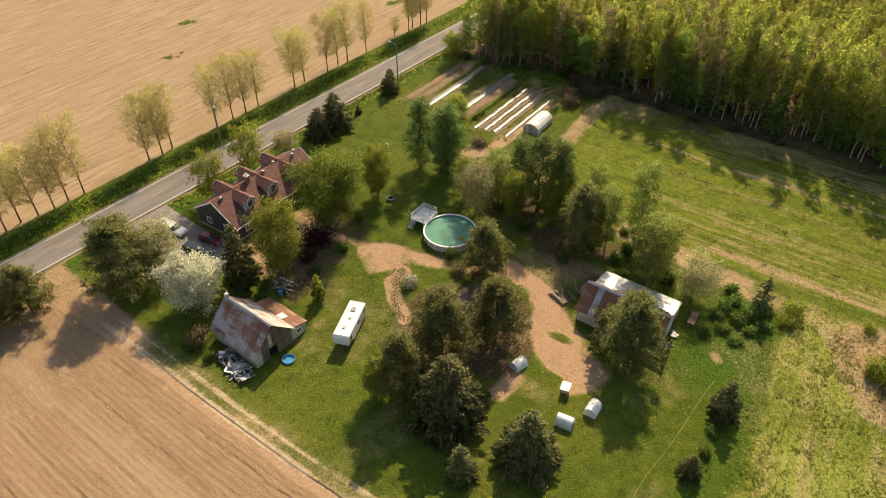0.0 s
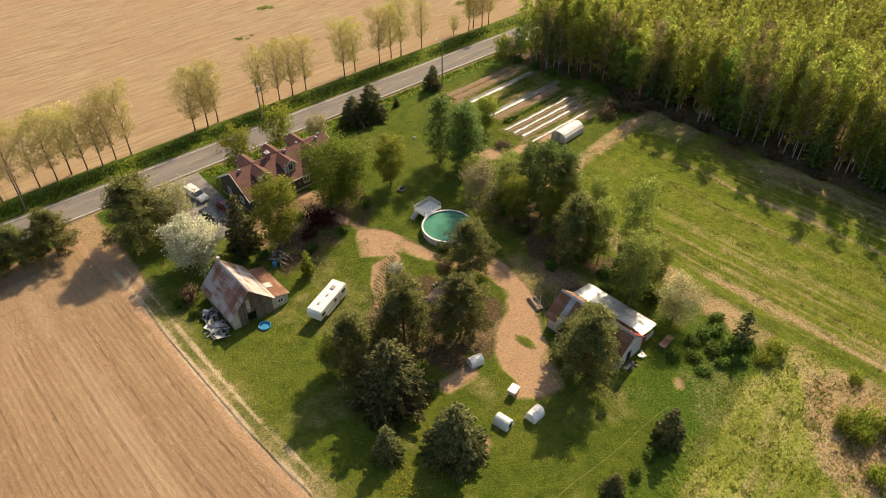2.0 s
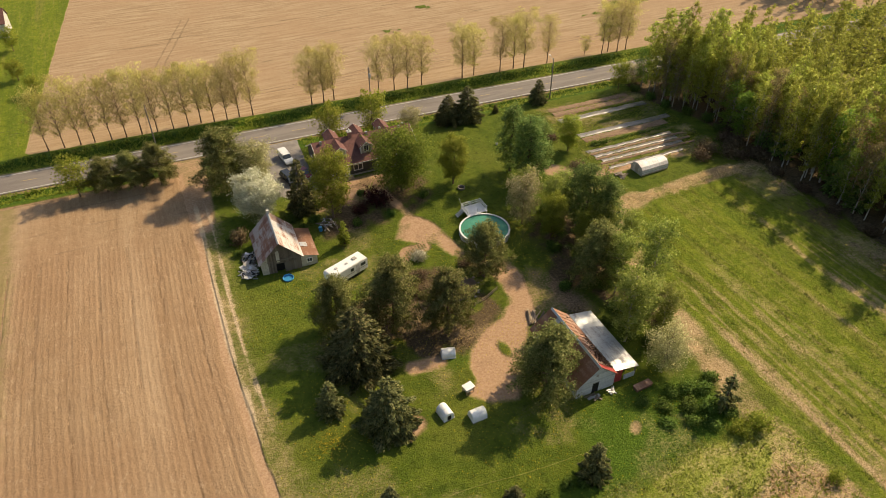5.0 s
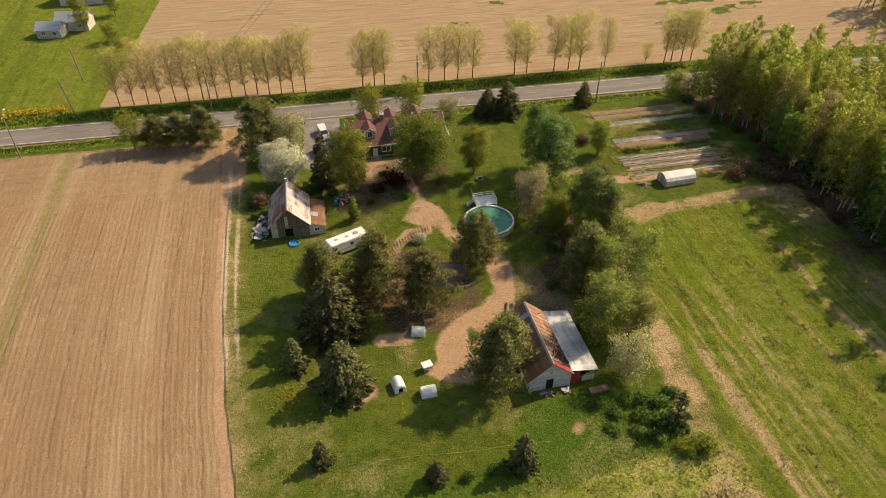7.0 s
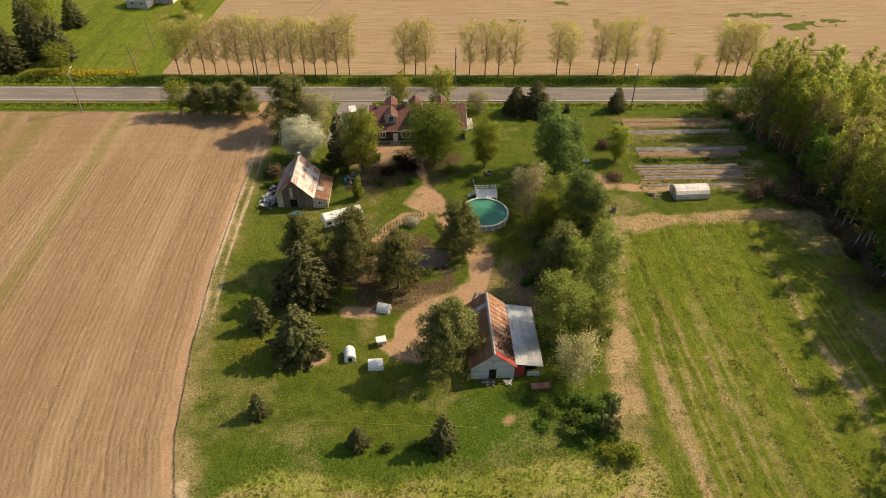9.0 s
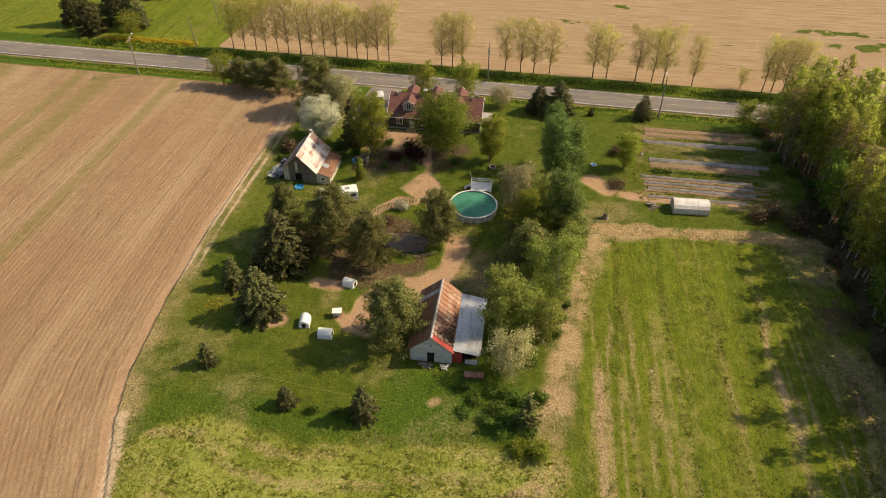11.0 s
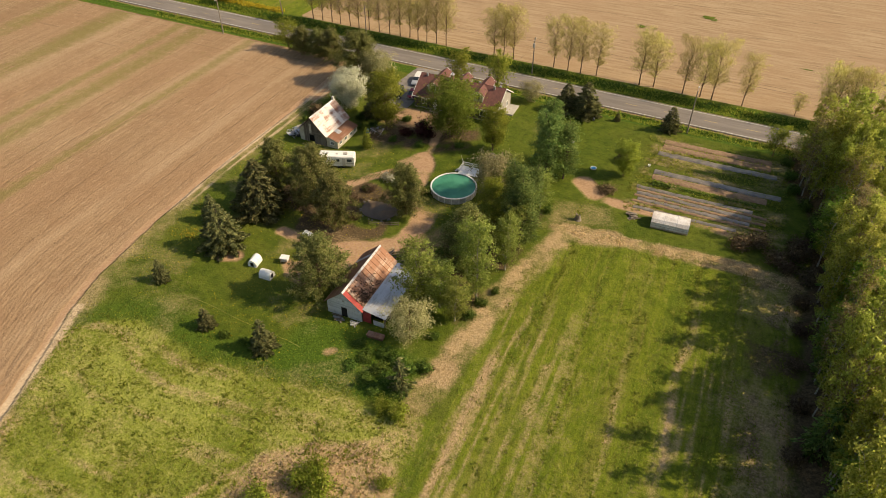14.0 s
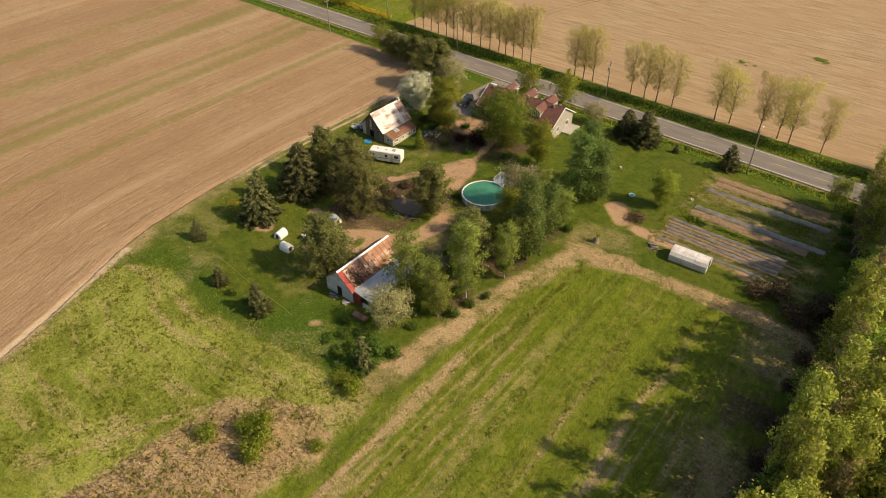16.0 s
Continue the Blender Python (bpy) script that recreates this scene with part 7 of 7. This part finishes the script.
part("rim", rings(bmesh.new(), [(0.55, 0.0), (0.65, 0.25), (0.58, 0.25), (0.5, 0.05)], 20, closed=False), M["white_plastic"], dish)
part("water", rings(bmesh.new(), [(0.5, 0.1), (0.54, 0.17)], 20), M["blue_plastic"], dish)
bin_ = thing("wooden_trough", "brown wooden trough with lid beside the shed", "trough", pose(0.0, -0.5, 0.0, 0, 0, 4))
part("box", boxed(-1.3, -0.45, 0.1, 1.3, 0.45, 0.55, 0.02), M["lean_rust"], bin_)
part("lid", boxed(-1.38, -0.52, 0.55, 1.38, 0.52, 0.62, 0.02), M["lean_rust"], bin_)
for px in (-1.2, 1.2):
    part("leg", boxed(px - 0.07, -0.4, -0.05, px + 0.07, 0.4, 0.12), M["barn_board"], bin_)
stump = thing("tree_stump", "broken grey tree stump at the meadow's edge", "stump", pose(20.1, 40.6, 0, 0, 0, 0))
part("stump_wood", rings(bmesh.new(), [(0.75, -0.1), (0.55, 0.3), (0.48, 0.9), (0.42, 1.25), (0.2, 1.05)], 11), M["pole_wood"], stump)
part("shoots", scatter_cards("shoots", 160, lambda r, n: np.stack([r.normal(size=n) * 0.5, r.normal(size=n) * 0.5, 1.2 + np.abs(r.normal(size=n)) * 0.8], 1), 0.25, "leaf_lime", 61), None, stump)["kind"] = "stuff"


def pile(name, label, category, x, y, items, seed, length=(2.0, 3.4), spread_=(1.0, 1.2), mats=("plank", "barn_board"), piece="plank", h=0.5, turn=0.0, jitter=0.25):
    rng = random.Random(seed)
    p = thing(name, label, category, pose(x, y, tz(x, y), 0, 0, turn))
    for k in range(items):
        L = rng.uniform(*length) / 2
        w = rng.uniform(0.07, 0.16)
        o = part(piece, boxed(-L, -w, 0, L, w, 0.06), M[mats[k % len(mats)]], p)
        o.matrix_basis = pose(rng.uniform(-spread_[0], spread_[0]) * 0.5, rng.uniform(-spread_[1], spread_[1]), rng.uniform(0.0, h), rng.uniform(-8, 8), rng.uniform(-5, 5), math.degrees(rng.gauss(0, jitter)))
    return p


pile("plank_pile", "loose pile of pale sawn planks by the shed", "planks", -6.6, 17.2, 16, 3, turn=60)
pile("timber_pile", "jumbled dark old timber and logs by the shed", "timber", -3.6, 15.6, 12, 4, mats=("barn_board", "pole_wood"), turn=20)
pile("brush_pile", "heap of cut pale branches by the greenhouse", "branches", 29.0, 45.6, 16, 6, (0.9, 2.2), (1.2, 0.8), ("pole_wood", "barn_board"), "branch", 0.4, 30, 1.2)
scrap = pile("scrap_heap", "heap of grey scrap sheets, pipes and boards by the barn", "scrap", -44.4, 47.8, 64, 7, (0.4, 1.7), (6.6, 1.2), ("barn_board", "siding_grey", "rubber", "barn_board", "metal_grey", "pole_wood"), "scrap_piece", 0.8, 80, 1.5)
for k, (x, y, z, rx) in enumerate(((1.8, 1.2, 0.3, 70), (-2.6, -0.6, 0.35, 60), (-2.2, -1.2, 0.1, 10), (2.4, 0.2, 0.5, 80))):
    o = part("tyre", rings(bmesh.new(), [(0.2, -0.1), (0.34, -0.09), (0.38, 0.0), (0.34, 0.09), (0.2, 0.1)], 16, closed=False), M["rubber"], scrap, "old black tyre")
    o.matrix_basis = pose(x, y, z, rx, 0, 40 * k)
rng_s = random.Random(17)
for k in range(16):
    r, w = rng_s.uniform(0.35, 0.85), rng_s.uniform(0.03, 0.07)
    bm = bmesh.new()
    a0, sweep = rng_s.uniform(0, 6.28), rng_s.uniform(2.2, 5.2)
    bend = [(r * math.cos(a0 + sweep * i / 9), r * 1.3 * math.sin(a0 + sweep * i / 9), 0.06 * math.sin(i * 1.7)) for i in range(10)]
    for p, q in zip(bend, bend[1:]):
        tube(bm, p, q, w, w, 5)
    o = part("bent_pipe", bm, M[("siding_grey", "metal_grey", "rubber")[k % 3]], scrap, "bent old pipe or hose")
    o.matrix_basis = pose(rng_s.uniform(-3.0, 3.0), rng_s.uniform(-1.0, 1.0), rng_s.uniform(0.3, 0.9), rng_s.uniform(-35, 35), rng_s.uniform(-35, 35), 0)
for k in range(9):
    bm = bmesh.new()
    w, d = rng_s.uniform(0.5, 1.1), rng_s.uniform(0.4, 0.8)
    prism(bm, [(-w, 0.0), (-w * 0.4, 0.12), (w * 0.3, 0.02), (w, 0.16), (w, 0.13), (w * 0.3, -0.01), (-w * 0.4, 0.09), (-w, -0.03)], -d, d)
    o = part("crumpled_sheet", bm, M[("siding_grey", "metal_grey", "tin")[k % 3]], scrap, "crumpled grey metal sheet")
    o.matrix_basis = pose(rng_s.uniform(-2.8, 2.8), rng_s.uniform(-0.8, 0.8), rng_s.uniform(0.25, 0.8), rng_s.uniform(-30, 30), rng_s.uniform(-30, 30), rng_s.uniform(0, 180))
pile("yard_clutter", "heap of stored boards and tools behind the barn", "clutter", -29.0, 54.0, 22, 8, (0.8, 2.6), (2.4, 1.6), ("barn_board", "pole_wood", "metal_grey"), "clutter_piece", 0.7, 10, 1.3)
tarp = thing("blue_barrel", "blue plastic barrel among the stored goods", "barrel", pose(-30.6, 53.0, tz(-30.6, 53.0), 0, 0, 0))
part("barrel_body", rings(bmesh.new(), [(0.28, 0), (0.34, 0.1), (0.34, 0.85), (0.28, 0.92)], 16), M["blue_plastic"], tarp)
pile("frame_scrap", "old metal frames leaning before the shed", "scrap", -7.0, 0.7, 9, 12, (0.9, 1.8), (1.6, 0.3), ("metal_grey", "barn_board"), "frame_piece", 0.35, 0, 0.7)
pile("frame_scrap", "old metal frames leaning before the shed", "scrap", -4.4, 0.6, 9, 13, (0.7, 1.5), (0.9, 0.3), ("metal_grey", "white_worn"), "frame_piece", 0.35, 0, 0.9)
fire = thing("fire_pit", "dark round fire pit with stones", "fire pit", pose(-2.0, 54.4, 0, 0, 0, 0))
part("pit_ring", rings(bmesh.new(), [(0.7, 0), (0.75, 0.4), (0.6, 0.4), (0.55, 0.05)], 18, closed=False), M["stone"], fire)
part("ash", rings(bmesh.new(), [(0.56, 0.02), (0.56, 0.08)], 18), M["dark_hole"], fire)
for x, y, s in ((12.0, 66.5, 0.28), (13.5, 78.0, 0.3), (28.7, 64.0, 0.3)):
    o = thing("white_bucket", "small white bucket on the grass", "bucket", pose(x, y, tz(x, y), 0, 0, 0), "white buckets")
    part("bucket_body", rings(bmesh.new(), [(s * 0.75, 0), (s, s * 1.6), (s * 0.93, s * 1.6), (s * 0.7, 0.05)], 14), M["white_plastic"], o)


# ---- neighbouring farm across the road ----
def small_house(name, label, x, y, turn, L, D, E, R, wall, roof):
    h = thing(name, label, "house", pose(x, y, 0, 0, 0, turn))
    bm = prism(bmesh.new(), [(-D, -0.2), (D, -0.2), (D, E), (0, R - 0.12), (-D, E)], -L, L)
    part("wall", bm, wall, h)
    for s in (-1, 1):
        part("roof_slope", slab(bmesh.new(), (0, -L - 0.3, R), (0, L + 0.3, R), (s * (D + 0.35), L + 0.3, E - 0.1), (s * (D + 0.35), -L - 0.3, E - 0.1), 0.12), roof, h)
    for yy in (-L * 0.5, L * 0.4):
        for s in (-1, 1):
            window_parts(h, "window", yy, E * 0.6, 0.9, 0.9, s * D, s, "x")
    return h


small_house("farm_shed", "small white outbuilding with pale tin roof on a lawn", -99.6, 152.0, 80, 3.3, 2.4, 2.4, 4.0, M["white_worn"], M["tin"])
small_house("farm_shed", "white outbuilding with pale tin roof on a lawn", -94.2, 156.6, 82, 4.4, 2.8, 2.8, 4.8, M["white_worn"], M["tin"])
small_house("farmhouse", "white farmhouse with brown roof beyond a lawn", -94.0, 180.0, 88, 8.0, 4.0, 4.0, 7.0, M["white_worn"], M["roof_red"])
for x, y, h, w in ((-91.2, 152.5, 9.0, 5.0), (-82.6, 143.2, 4.5, 4.5), (-84.6, 164.3, 5.5, 5.0), (-105.5, 104.5, 6.0, 6.5), (-118, 128, 11, 8.5), (-78.5, 133.0, 4.0, 3.5)):
    copy_thing(back, place(back, x, y, x * 3, w / 6.2, h / 8))
for x, y, h, w in ((-108, 112, 13, 7), (-114, 115, 15, 7), (-120, 123, 14, 7), (-113.5, 136, 9, 6), (-126, 112, 15, 6.5), (-118, 107, 12, 7)):
    copy_thing(spruce_a, place(spruce_a, x, y, x * 3, w / 7, h / 10))
